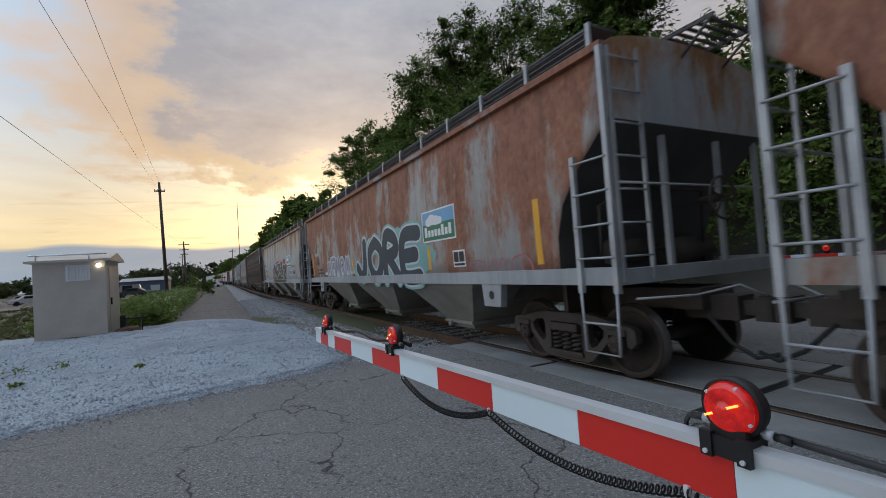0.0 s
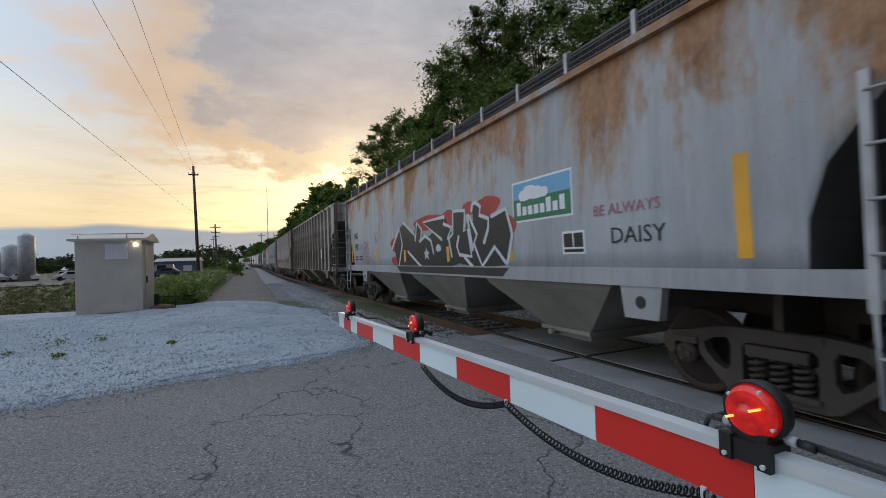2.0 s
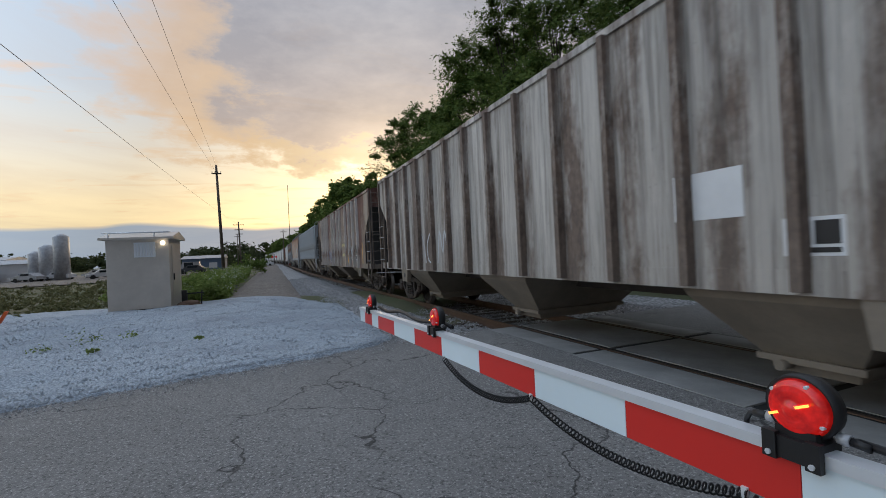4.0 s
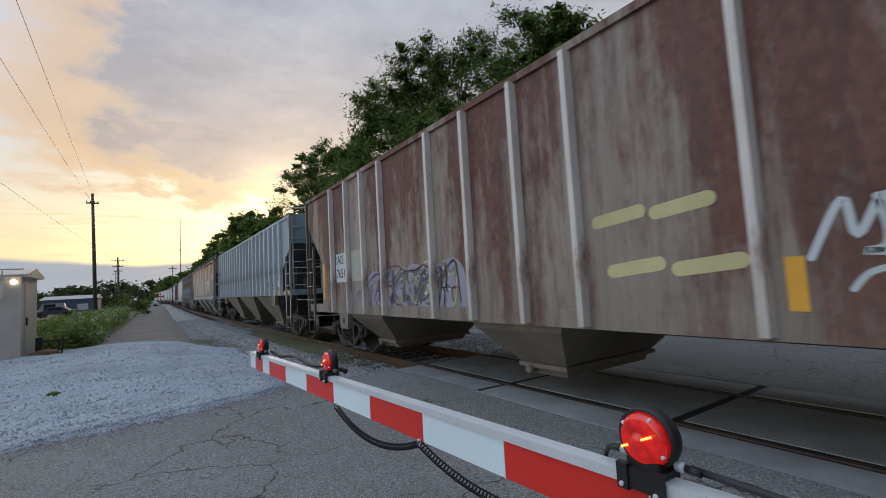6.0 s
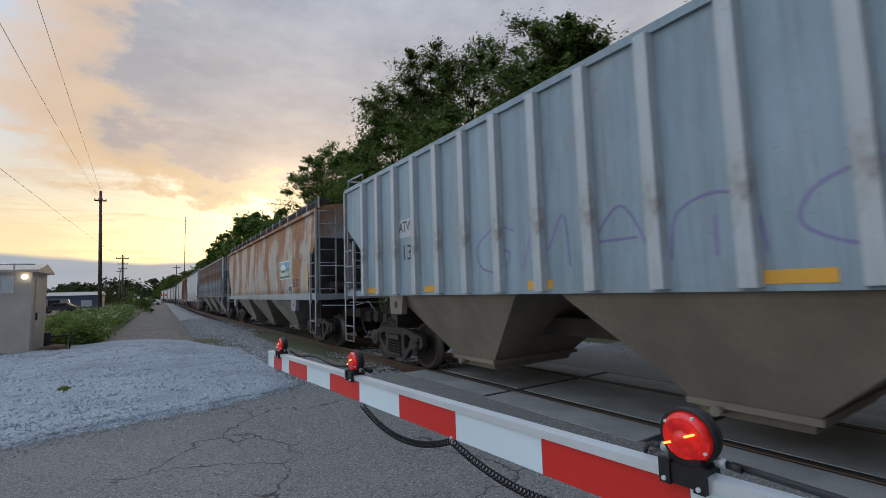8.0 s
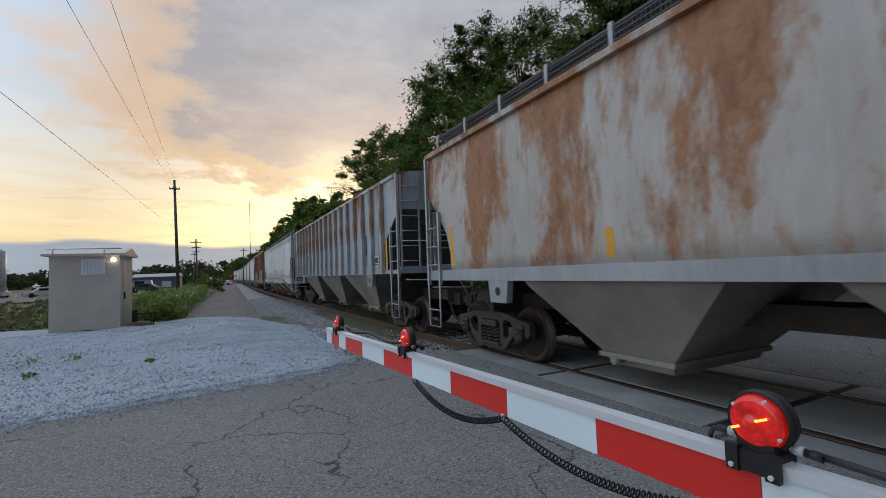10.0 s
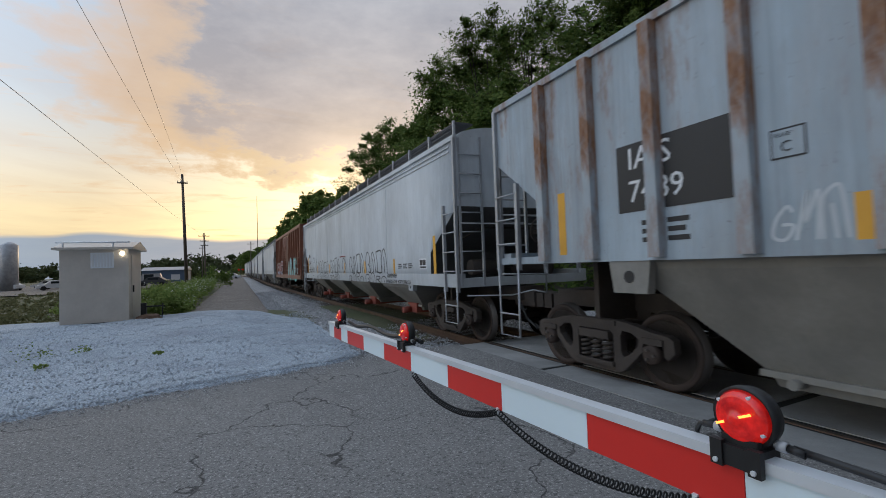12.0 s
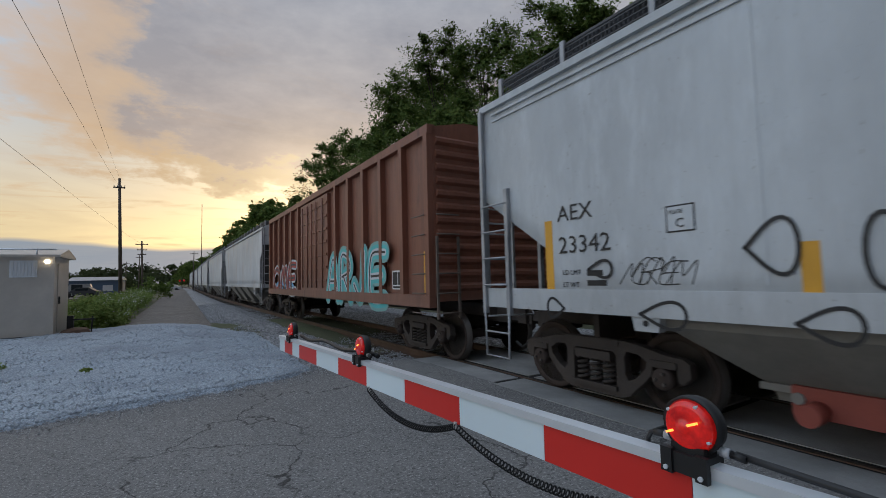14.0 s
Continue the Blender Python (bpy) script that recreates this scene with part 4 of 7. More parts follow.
def boxcar(label, L, zs, ze, paint):
    """An outside-post boxcar with a plug door and a corrugated end."""
    car = thing("boxcar", label, "railcar", "cars of the freight train")
    h = L / 2
    bm = bmesh.new()
    loft(bm, [[(x, y, z) for x, z in ((-1.45, zs), (1.45, zs), (1.45, ze), (0.75, ze + 0.16), (-0.75, ze + 0.16), (-1.45, ze))] for y in (-h, h)])
    part("body", finish(bm, 0.015), paint, car)
    bm = bmesh.new()
    for s in (-1, 1):
        box(bm, min(s * 1.4, s * 1.58), max(s * 1.4, s * 1.58), -h, h, zs - 0.10, zs + 0.12)
        box(bm, min(s * 1.4, s * 1.56), max(s * 1.4, s * 1.56), -h, h, ze - 0.14, ze + 0.03)
    part("side_rail", finish(bm, 0.01), paint, car)
    bm = bmesh.new()
    box(bm, -1.57, -1.44, -0.07, 0.07, zs + 0.1, ze - 0.12)
    o = part("side_post", finish(bm, 0.012), paint, car)
    posts = [y for y in span(-h + 0.08, h - 0.08, 14) if not -1.5 < y < 1.8]
    o.location = (0, posts[0], 0)
    for y in posts[1:]:
        share("side_post", o.data, car, pose(0, y, 0))
    bm = bmesh.new()
    box(bm, -1.55, -1.45, -1.35, 1.65, zs + 0.12, ze - 0.2)
    door = part("plug_door", finish(bm, 0.012), paint, car)
    for y in (-0.95, -0.3, 0.2, 0.7, 1.3):
        bm = bmesh.new()
        tube(bm, (-1.585, y, zs + 0.2), (-1.585, y, ze - 0.3), 0.022, 8)
        part("locking_rod", bm, paint, door)
    bm = bmesh.new()
    for z in span(zs + 0.4, ze - 0.5, 6):
        box(bm, -1.575, -1.55, -1.3, 1.6, z, z + 0.07)
    part("door_rib", finish(bm, 0.006), paint, door)
    for sgn in (-1, 1):
        for z in span(zs + 0.25, ze - 0.25, 11):
            bm = bmesh.new()
            loft(bm, [[(-1.4, sgn * (h - 0.01), z - 0.09), (-1.4, sgn * (h + 0.06), z - 0.03), (-1.4, sgn * (h + 0.06), z + 0.03), (-1.4, sgn * (h - 0.01), z + 0.09)],
                      [(1.4, sgn * (h - 0.01), z - 0.09), (1.4, sgn * (h + 0.06), z - 0.03), (1.4, sgn * (h + 0.06), z + 0.03), (1.4, sgn * (h - 0.01), z + 0.09)]])
            part("end_rib", finish(bm), paint, car)
        if "box_rung" not in SHARED:
            bm = bmesh.new()
            tube(bm, (-0.24, 0, 0), (0.24, 0, 0), 0.013, 6)
            o = part("rung", bm, LADDERBROWN)
            SHARED["box_rung"] = o.data
            bpy.data.objects.remove(o)
        for xx in (-1.45, -1.0):
            bm = bmesh.new()
            box(bm, xx - 0.02, xx + 0.02, sgn * (h + 0.08) - 0.02, sgn * (h + 0.08) + 0.02, zs - 0.3, 2.3)
            part("ladder_stile", finish(bm), LADDERBROWN, car)
        for k in range(6):
            share("rung", SHARED["box_rung"], car, pose(-1.225, sgn * (h + 0.1), zs - 0.2 + k * 0.35))
            share("grab_iron", SHARED["box_rung"], car, pose(-1.60, sgn * (h - 0.35), zs - 0.2 + k * 0.35, 0, 0, 90))
        bm = bmesh.new()
        obox(bm, (0, sgn * (h + 0.1), 0.86), (0.17, 0, 0), (0, 0.32, 0), (0, 0, 0.14))
        obox(bm, (0, sgn * (h + 0.6), 0.86), (0.09, 0, 0), (0, 0.3, 0), (0, 0, 0.1))
        part("coupler", finish(bm, 0.015), STEEL, car)
        make_bogie(car, sgn * (h - 1.35))
    bm = bmesh.new()
    box(bm, -0.33, 0.33, -h - 0.1, h + 0.1, 0.82, 1.06)
    box(bm, -1.3, 1.3, -h + 3.2, h - 3.2, zs - 0.16, zs)
    part("underframe", finish(bm, 0.01), STEEL, car)
    return car


P_RUST = car_paint("rust_red_over_grey_paint", (0.33, 0.345, 0.34), (0.24, 0.088, 0.048), 0.66, 0.05, 0.055, 2.4, 0.22, rust2=(0.36, 0.17, 0.10), shift=1, streaky=0.4)
P_GREY = car_paint("pale_grey_paint_rusting_at_the_top", (0.36, 0.385, 0.41), (0.30, 0.135, 0.055), 0.29, 0.16, 0.05, 1.3, 0.20, rust2=(0.40, 0.25, 0.14), shift=2, streaky=0.42, fray=0.07)
P_DIRTY = car_paint("dirty_white_streaked_paint", (0.52, 0.49, 0.45), (0.13, 0.095, 0.075), 0.35, 0.0, 0.15, 1.1, 0.85, dirt_col=(0.075, 0.06, 0.05), shift=3, streaky=0.12)
# shading put into the colour: blue-grey posts paler so their relief stands out
P_RIBLIT = car_paint("lit_blue_grey_post_paint", (0.54, 0.58, 0.61), (0.2, 0.18, 0.16), 0.10, 0.0, 0.0, 1.2, 0.35, dirt_col=(0.2, 0.19, 0.19), shift=12, streaky=0.6)
P_BROWN = car_paint("brown_grimy_streaked_paint", (0.29, 0.25, 0.205), (0.105, 0.042, 0.032), 0.52, 0.05, 0.06, 3.1, 0.55, dirt_col=(0.085, 0.062, 0.052), rust2=(0.20, 0.092, 0.064), shift=4, streaky=0.12)
P_BLUEGREY = car_paint("dull_blue_grey_paint", (0.27, 0.355, 0.415), (0.20, 0.13, 0.09), 0.10, 0.0, 0.0, 1.2, 0.32, dirt_col=(0.12, 0.11, 0.11), shift=5)
P_BLUERUST = car_paint("blue_grey_paint_with_rust_runs", (0.35, 0.42, 0.475), (0.20, 0.085, 0.04), 0.30, 0.045, 0.05, 2.2, 0.22, rust2=(0.32, 0.17, 0.09), shift=6, streaky=0.14)
P_ORANGE = car_paint("orange_rust_over_pale_paint", (0.44, 0.43, 0.41), (0.30, 0.13, 0.06), 0.52, 0.05, 0.06, 2.1, 0.15, rust2=(0.40, 0.22, 0.12), shift=7, streaky=0.35)
P_WHITE = car_paint("clean_light_grey_paint", (0.52, 0.55, 0.575), (0.36, 0.30, 0.25), -0.25, 0.0, 0.0, 1.2, 0.10, dirt_col=(0.36, 0.36, 0.36), shift=8, rough=0.42)
P_OXIDE = car_paint("oxide_red_boxcar_paint", (0.25, 0.092, 0.054), (0.10, 0.05, 0.04), 0.22, 0.0, 0.0, 1.2, 0.35, dirt_col=(0.09, 0.05, 0.04), shift=9)
P_FARWHITE = car_paint("far_pale_hopper_paint", (0.56, 0.58, 0.60), (0.3, 0.2, 0.13), 0.10, 0.0, 0.05, 1.5, 0.25, dirt_col=(0.25, 0.24, 0.23), shift=11)

P_RIBPALE = car_paint("worn_white_post_paint", (0.66, 0.62, 0.58), (0.2, 0.12, 0.09), 0.30, 0.0, 0.0, 1.2, 0.3, shift=13, streaky=0.3)

CARS = []


def rolling(car, s0, s1):
    """Adds a car to the train: where its two ends stand at the start."""
    CARS.append((car, (s0 + s1) / 2, (s1 - s0) / 2))
    return car

car_a = rolling(hopper("rust-streaked pale grey covered hopper car", 16.7, 1.28, 3.90, P_RUST, endmat=P_GREY, round_side=0.14, bays=3, pitch=3.75, bay_half=1.5, brake=True), -15.2, 1.5)
car_b = rolling(hopper("rust-red and grey covered hopper with curved sides and spray-painted letters", 16.8, 1.26, 3.87, P_RUST, endmat=P_GREY, crown=0.24, round_side=0.14, bays=3, pitch=3.75, bay_half=1.5, brake=True, sillmat=P_GREY), 3, 19.8)
car_c = rolling(hopper("pale grey covered hopper with orange rust along its top", 16.4, 1.22, 3.82, P_GREY, crown=0.24, round_side=0.14, bays=3, pitch=3.75, bay_half=1.5, brake=True), 21.1, 37.5)
car_d = rolling(hopper("dirty white ribbed covered hopper with dark streaks", 16.1, 1.12, 4.05, P_DIRTY, crown=0.12, ribs=15, pitch=4.6, bay_half=0.85, bay_low=0.38, slope=1.1, endv=0.75, under=UNDERBROWN, ladder=LADDERBROWN, walk_on=False, ribmat=P_DIRTY), 39.7, 55.8)
car_e = rolling(hopper("brown grimy ribbed covered hopper with graffiti", 16.25, 1.06, 4.05, P_BROWN, crown=0.12, ribs=12, rib_at=(-5.8, -4.8, -3.85, -2.9, -1.26, -0.4, 0.62, 1.6, 3.37, 4.25, 5.13, 6.1), ribw=0.11, pitch=4.6, bay_half=0.85, bay_low=0.38, slope=1.1, endv=0.65, under=UNDERBROWN, ladder=LADDERBROWN, walk_on=False, ribmat=P_RIBPALE), 57.35, 73.6)
car_f = rolling(hopper("dull blue-grey ribbed covered hopper with yellow marks", 16.4, 1.52, 3.98, P_BLUEGREY, crown=0.15, rails=True, ribs=20, ribw=0.17, ribmat=P_RIBLIT, bays=3, pitch=4.1, bay_half=1.7, under=UNDERBROWN, walk_on=False, slope=1.1, endv=0.85, sill=0.12, brake=True), 75.4, 91.8)
car_g = rolling(hopper("orange-rusted pale covered hopper with curved sides", 16.6, 1.42, 3.95, P_ORANGE, endmat=P_GREY, crown=0.24, round_side=0.14, bays=3, pitch=3.75, bay_half=1.5, sillmat=P_GREY, brake=True), 94, 110.6)
car_h = rolling(hopper("blue-grey ribbed covered hopper with rust runs", 16.3, 1.58, 3.99, P_BLUERUST, crown=0.12, ribs=17, ribw=0.17, bays=3, pitch=4.15, bay_half=1.72, bay_z=0.48, under=UNDER, walk_on=False, sill=0.10, slope=1.1, endv=0.85), 112.3, 128.6)
car_i = rolling(hopper("clean light grey covered hopper with black outlined graffiti", 18.3, 1.17, 3.98, P_WHITE, pad=0.17, round_side=0.03, bays=4, pitch=3.6, bay_half=1.2, bay_z=0.56, under=UNDER, sill=0.26, endv=1.3, slope=1.28, zmid=1.85, crown=0.28, brake=True), 130, 148.3)
car_j = rolling(boxcar("oxide-red outside-post boxcar with colourful graffiti", 14.4, 1.14, 4.3, P_OXIDE), 149.9, 164.3)
s = 165.8
for i in range(7):
    far_car = hopper("pale grey covered hopper car with curved sides", 16.4, 1.3, 4.15, P_FARWHITE, round_side=0.14, bays=4) if i == 0 else copy_thing(far_first, Matrix())
    if i == 0:
        far_first = far_car
    rolling(far_car, s, s + 16.4)
    s += 18.0

# ---- markings on the cars ----
SIGNGREEN = plain("green_sign_paint", (0.02, 0.16, 0.09), 0.45, 0, 0.12, 5, 0.0)
SIGNBLUE = plain("sky_blue_sign_paint", (0.14, 0.36, 0.58), 0.45, 0, 0.12, 5, 0.0)
NAVY = plain("dark_blue_grey_spray_paint", (0.035, 0.048, 0.065), 0.6, 0, 0.25, 2, 0.05)
TEAL = plain("pale_teal_spray_paint", (0.22, 0.42, 0.40), 0.65, 0, 0.25, 3, 0.05)
CHALK = plain("chalky_white_spray_paint", (0.55, 0.58, 0.60), 0.65, 0, 0.2, 3, 0.05)
PINK = plain("faded_red_marker", (0.42, 0.15, 0.19), 0.7, 0, 0.3, 6, 0.0)
RED = plain("red_spray_paint", (0.42, 0.06, 0.05), 0.65, 0, 0.3, 4, 0.0)
CYAN = plain("turquoise_spray_paint", (0.10, 0.50, 0.50), 0.6, 0, 0.25, 3, 0.0)
LILAC = plain("faded_lilac_spray_paint", (0.31, 0.29, 0.35), 0.7, 0, 0.3, 3, 0.0)
VIOLET = plain("faded_violet_spray_paint", (0.24, 0.22, 0.40), 0.7, 0, 0.3, 3, 0.0)
PLUM = plain("dull_plum_spray_paint", (0.20, 0.07, 0.18), 0.7, 0, 0.3, 3, 0.0)
SAND = plain("dull_sand_spray_paint", (0.52, 0.47, 0.24), 0.7, 0, 0.3, 3, 0.0)
BEIGE = plain("beige_touch_up_paint", (0.42, 0.39, 0.33), 0.7, 0, 0.2, 3, 0.0)
OUTLET = plain("red_oxide_outlet_paint", (0.27, 0.06, 0.04), 0.6, 0, 0.3, 4, 0.1)


def skin(shape, z):
    """How far out the near side of a car lies at a height: shape is (sill, eave, roundness)."""
    zs, ze, rs = shape
    k = min(1, max(0, (z - zs) / (ze - zs)))
    return -(1.555 - rs * (1 - math.sin(math.pi * (0.15 + 0.7 * k))) * 0.55)


def plate(car, name, y0, y1, z0, z1, material, shape, lift=0.003, label=""):
    """A thin painted panel on the near side, between two y and two z, that follows the side."""
    bm = bmesh.new()
    n = 4
    rings = []
    for k in range(n + 1):
        z = z0 + (z1 - z0) * k / n
        x = skin(shape, z)
        rings.append([(x + 0.002, y0, z), (x - lift, y0, z), (x - lift, y1, z), (x + 0.002, y1, z)])
    loft(bm, rings)
    return part(name, finish(bm), material, car, label)


def stroke(bm, pts, w, shape, lift):
    """A flat painted line along points (y, z)."""
    n = len(pts)
    vs = []
    for i, (y, z) in enumerate(pts):
        a, b = pts[max(0, i - 1)], pts[min(n - 1, i + 1)]
        d = Vector((b[0] - a[0], b[1] - a[1]))
        d = d.normalized() if d.length > 1e-6 else Vector((1, 0))
        q = Vector((-d.y, d.x)) * w / 2
        row = []
        for s in (-1, 1):
            yy, zz = y + s * q.x, z + s * q.y
            row.append(bm.verts.new((skin(shape, zz) - lift, yy, zz)))
        vs.append(row)
    for a, b in zip(vs, vs[1:]):
        bm.faces.new((a[0], b[0], b[1], a[1]))
    for i in (0, -1):
        (y, z), rim = pts[i], []
        for k in range(10):
            a = 2 * math.pi * k / 10
            yy, zz = y + w / 2 * math.cos(a), z + w / 2 * math.sin(a)
            rim.append(bm.verts.new((skin(shape, zz) - lift - 0.0004, yy, zz)))
        bm.faces.new(rim)


def smooth_line(pts, n=6):
    out = []
    for i in range(len(pts) - 1):
        p0, p1, p2, p3 = pts[max(0, i - 1)], pts[i], pts[i + 1], pts[min(len(pts) - 1, i + 2)]
        for k in range(n):
            t = k / n
            out.append(tuple(0.5 * (2 * b + (c - a) * t + (2 * a - 5 * b + 4 * c - d) * t * t + (3 * b - a - 3 * c + d) * t ** 3) for a, b, c, d in zip(p0, p1, p2, p3)))
    out.append(pts[-1])
    return out


GLYPHS = {
    "hook": [[(0.75, 1.0), (0.7, 0.3), (0.45, 0.03), (0.1, 0.3)]],
    "ring": [[(0.5, 1.0), (0.12, 0.75), (0.1, 0.3), (0.5, 0.0), (0.9, 0.3), (0.88, 0.75), (0.5, 1.0)]],
    "leg": [[(0.12, 0.0), (0.15, 1.0), (0.7, 0.95), (0.8, 0.65), (0.2, 0.5)], [(0.35, 0.5), (0.9, 0.0)]],
    "comb": [[(0.9, 1.0), (0.15, 0.95), (0.12, 0.05), (0.9, 0.0)], [(0.15, 0.5), (0.75, 0.52)]],
    "zig": [[(0.05, 0.0), (0.3, 1.0), (0.5, 0.35), (0.75, 1.0), (0.95, 0.0)]],
    "peak": [[(0.05, 0.0), (0.5, 1.0), (0.95, 0.0)], [(0.25, 0.4), (0.75, 0.4)]],
    "arch": [[(0.06, 0.0), (0.1, 0.75), (0.45, 1.0), (0.8, 0.7), (0.94, 0.0)], [(0.48, 0.62), (0.52, 0.0)]],
    "curl": [[(0.9, 0.85), (0.45, 1.0), (0.08, 0.6), (0.2, 0.1), (0.7, 0.0), (0.85, 0.4), (0.45, 0.45)]],
    "bar": [[(0.12, 0.5), (0.88, 0.62)]],
    "hump": [[(0.02, 0.0), (0.10, 0.72), (0.42, 1.0), (0.74, 0.72), (0.98, 0.0)], [(0.40, 0.66), (0.46, 0.40), (0.50, 0.04)]],
    "bowl": [[(0.16, 0.02), (0.03, 0.55), (0.22, 0.95), (0.62, 0.95), (0.85, 0.66), (0.70, 0.42), (0.45, 0.40), (0.72, 0.34), (0.95, 0.02), (0.55, 0.05)]],
    "crook": [[(0.04, 0.98), (0.96, 1.0), (0.92, 0.5), (1.0, 0.02), (0.06, 0.06), (0.2, 0.12), (0.24, 0.4), (0.02, 0.98)]],
    "block": [[(0.06, 0.02), (0.04, 0.98), (0.96, 1.0), (0.94, 0.0), (0.06, 0.02)]],
}


def graffiti(car, word, y0, y1, z0, z1, layers, shape, lean=0.0, seed=1, grow=0.0, over=0.0, sharp=False):
    """Spray-painted letter shapes from y0 (read first) to y1, in layers of (width, material)."""
    rnd = random.Random(seed)
    n = len(word)
    for li, (w, material) in enumerate(layers):
        bm = bmesh.new()
        rnd.seed(seed)
        for i, g in enumerate(word):
            a, b = (i - over) / n + 0.008, (i + 1 + over) / n - 0.008
            top = z1 + (grow * (i / max(1, n - 1))) + rnd.uniform(-0.06, 0.06)
            for line in GLYPHS[g]:
                pts = [(y0 + (y1 - y0) * (a + (b - a) * (u + lean * (v - 0.5))) + rnd.uniform(-0.02, 0.02), z0 + (top - z0) * v) for u, v in line]
                stroke(bm, pts if sharp else smooth_line(pts), w, shape, 0.003 + 0.002 * li)
        part("spray_paint", bm, material, car)


def stamps(car, y0, z0, shape, size=0.05, rows=2, cols=2, material=None, width=0.5):
    """Lines of small stencilled data too small to read, as plain bars."""
    for r in range(rows):
        for c in range(cols):
            y = y0 - c * width * 1.15
            plate(car, "stencil_bar", y, y - width * (0.9 if (r + c) % 2 else 0.75), z0 - r * size * 1.8, z0 - r * size * 1.8 + size, material or INK, shape, 0.003)


def cons_box(car, y, z, shape, w=0.42, h=0.30):
    """The black-and-white service panel."""
    plate(car, "service_panel", y, y - w, z, z + h, WHITE, shape, 0.003)
    plate(car, "panel_field", y - 0.03, y - w * 0.47, z + 0.09, z + h - 0.03, INK, shape, 0.005)
    plate(car, "panel_field", y - w * 0.53, y - w + 0.03, z + 0.09, z + h - 0.03, INK, shape, 0.005)
    plate(car, "panel_field", y - 0.03, y - w + 0.03, z + 0.025, z + 0.065, INK, shape, 0.005)


def farm_sign(car, y, z, shape):
    """A framed sign: blue sky with a white cloud over a green field with a pale band."""
    w, h = 1.36, 0.62
    plate(car, "sign_frame", y, y - w, z, z + h, WHITE, shape, 0.003)
    sign = plate(car, "sign_field", y - 0.03, y - w + 0.03, z + 0.03, z + h * 0.56, SIGNGREEN, shape, 0.006)
    plate(car, "sign_sky", y - 0.03, y - w + 0.03, z + h * 0.56, z + h - 0.03, SIGNBLUE, shape, 0.006)
    bm = bmesh.new()
    for dy, dz, w2 in ((0.32, 0.60, 0.16), (0.45, 0.66, 0.20), (0.60, 0.62, 0.18), (0.75, 0.60, 0.14)):
        stroke(bm, [(y - dy + 0.06, z + h * dz + 0.02), (y - dy - 0.06, z + h * dz + 0.02)], w2, shape, 0.008)
    part("sign_cloud", bm, WHITE, car)
    for i in range(8):
        plate(car, "sign_bar", y - 0.12 - i * 0.142, y - 0.22 - i * 0.142, z + 0.10, z + (0.30 if i in (0, 5, 7) else 0.23), WHITE, shape, 0.008)


def strips(car, shape, rows, w=0.13):
    for y, z0, z1 in rows:
        plate(car, "yellow_strip", y + w / 2, y - w / 2, z0, z1, YELLOW, shape, 0.004)


def words(car, text, size, y, z, shape, material=None, wide=1.0, lift=0.006):
    return letter(car, text, size, y, z, material or INK, skin(shape, z + size / 2) - lift, wide)


def teardrop(car, y, z, w, h, flip, shape):
    bm = bmesh.new()
    pts = []
    for k in range(25):
        a = 2 * math.pi * k / 24
        r = 1 - 0.0 * a
        u, v = math.cos(a), math.sin(a) * math.sin(a / 2) ** 1.4
        pts.append((y - flip * w / 2 * u, z + h / 2 * v * 1.6))
    stroke(bm, pts, 0.032, shape, 0.012)
    part("spray_paint", bm, INK, car)


def blot(car, name, outline, material, shape, lift, dz=0.02):
    """A filled patch of spray paint inside an outline of (y, z), laid on the side in thin rows."""
    bm = bmesh.new()
    def cuts(z):
        out = []
        for (ya, za), (yb, zb) in zip(outline, outline[1:] + outline[:1]):
            if (za <= z) != (zb <= z):
                out.append(ya + (yb - ya) * (z - za) / (zb - za))
        return sorted(out)
    z = min(p[1] for p in outline)
    top = max(p[1] for p in outline)
    while z < top:
        lo, hi, mid = cuts(z), cuts(z + dz), cuts(z + dz / 2)
        if len(lo) != len(hi):
            lo = hi = mid
        for k in range(0, len(lo) - 1, 2):
            bm.faces.new([bm.verts.new((skin(shape, zz) - lift, yy, zz)) for yy, zz in ((lo[k], z), (lo[k + 1], z), (hi[k + 1], z + dz), (hi[k], z + dz))])
        z += dz
    bmesh.ops.remove_doubles(bm, verts=bm.verts, dist=1e-4)
    return part(name, bm, material, car)


# rust-red hopper
S = (1.26, 3.87, 0.14)
farm_sign(car_b, -3.54, 2.05, S)
cons_box(car_b, -4.72, 1.53, S)
strips(car_b, S, [(-7.1, 1.50, 2.38), (7.3, 1.50, 2.38)], 0.12)
for y, z, w, h, paint in ((-2.95, 1.78, 0.95, 0.85, TEAL), (-1.6, 1.55, 1.9, 0.42, TEAL), (-0.2, 2.25, 0.45, 0.34, CHALK), (0.9, 1.6, 0.9, 0.35, TEAL), (-2.2, 2.36, 0.4, 0.3, TEAL), (3.4, 1.55, 1.7, 0.30, CHALK)):
    blot(car_b, "overspray", [(y + w * math.cos(a) * (1 + 0.18 * math.sin(4 * a + z)), z + h / 2 * math.sin(a) * (1 + 0.2 * math.sin(5 * a))) for a in span(0, 2 * math.pi, 40)[:-1]], paint, S, 0.0022)
graffiti(car_b, ["hook", "ring", "leg", "comb"], 1.2, -3.4, 1.38, 2.35, [(0.52, TEAL), (0.42, CHALK), (0.33, NAVY)], S, 0.06, 3)
graffiti(car_b, ["zig", "crook", "zig", "bowl", "zig"], 4.9, 1.9, 1.40, 1.98, [(0.24, CHALK), (0.12, LILAC)], S, 0.1, 4)
strips(car_b, S, [(1.6, 1.50, 1.95), (-1.2, 1.50, 1.95), (-3.75, 1.50, 1.95)], 0.12)
plate(car_b, "number_ground", 6.92, 6.15, 2.28, 2.60, BEIGE, S, 0.003)
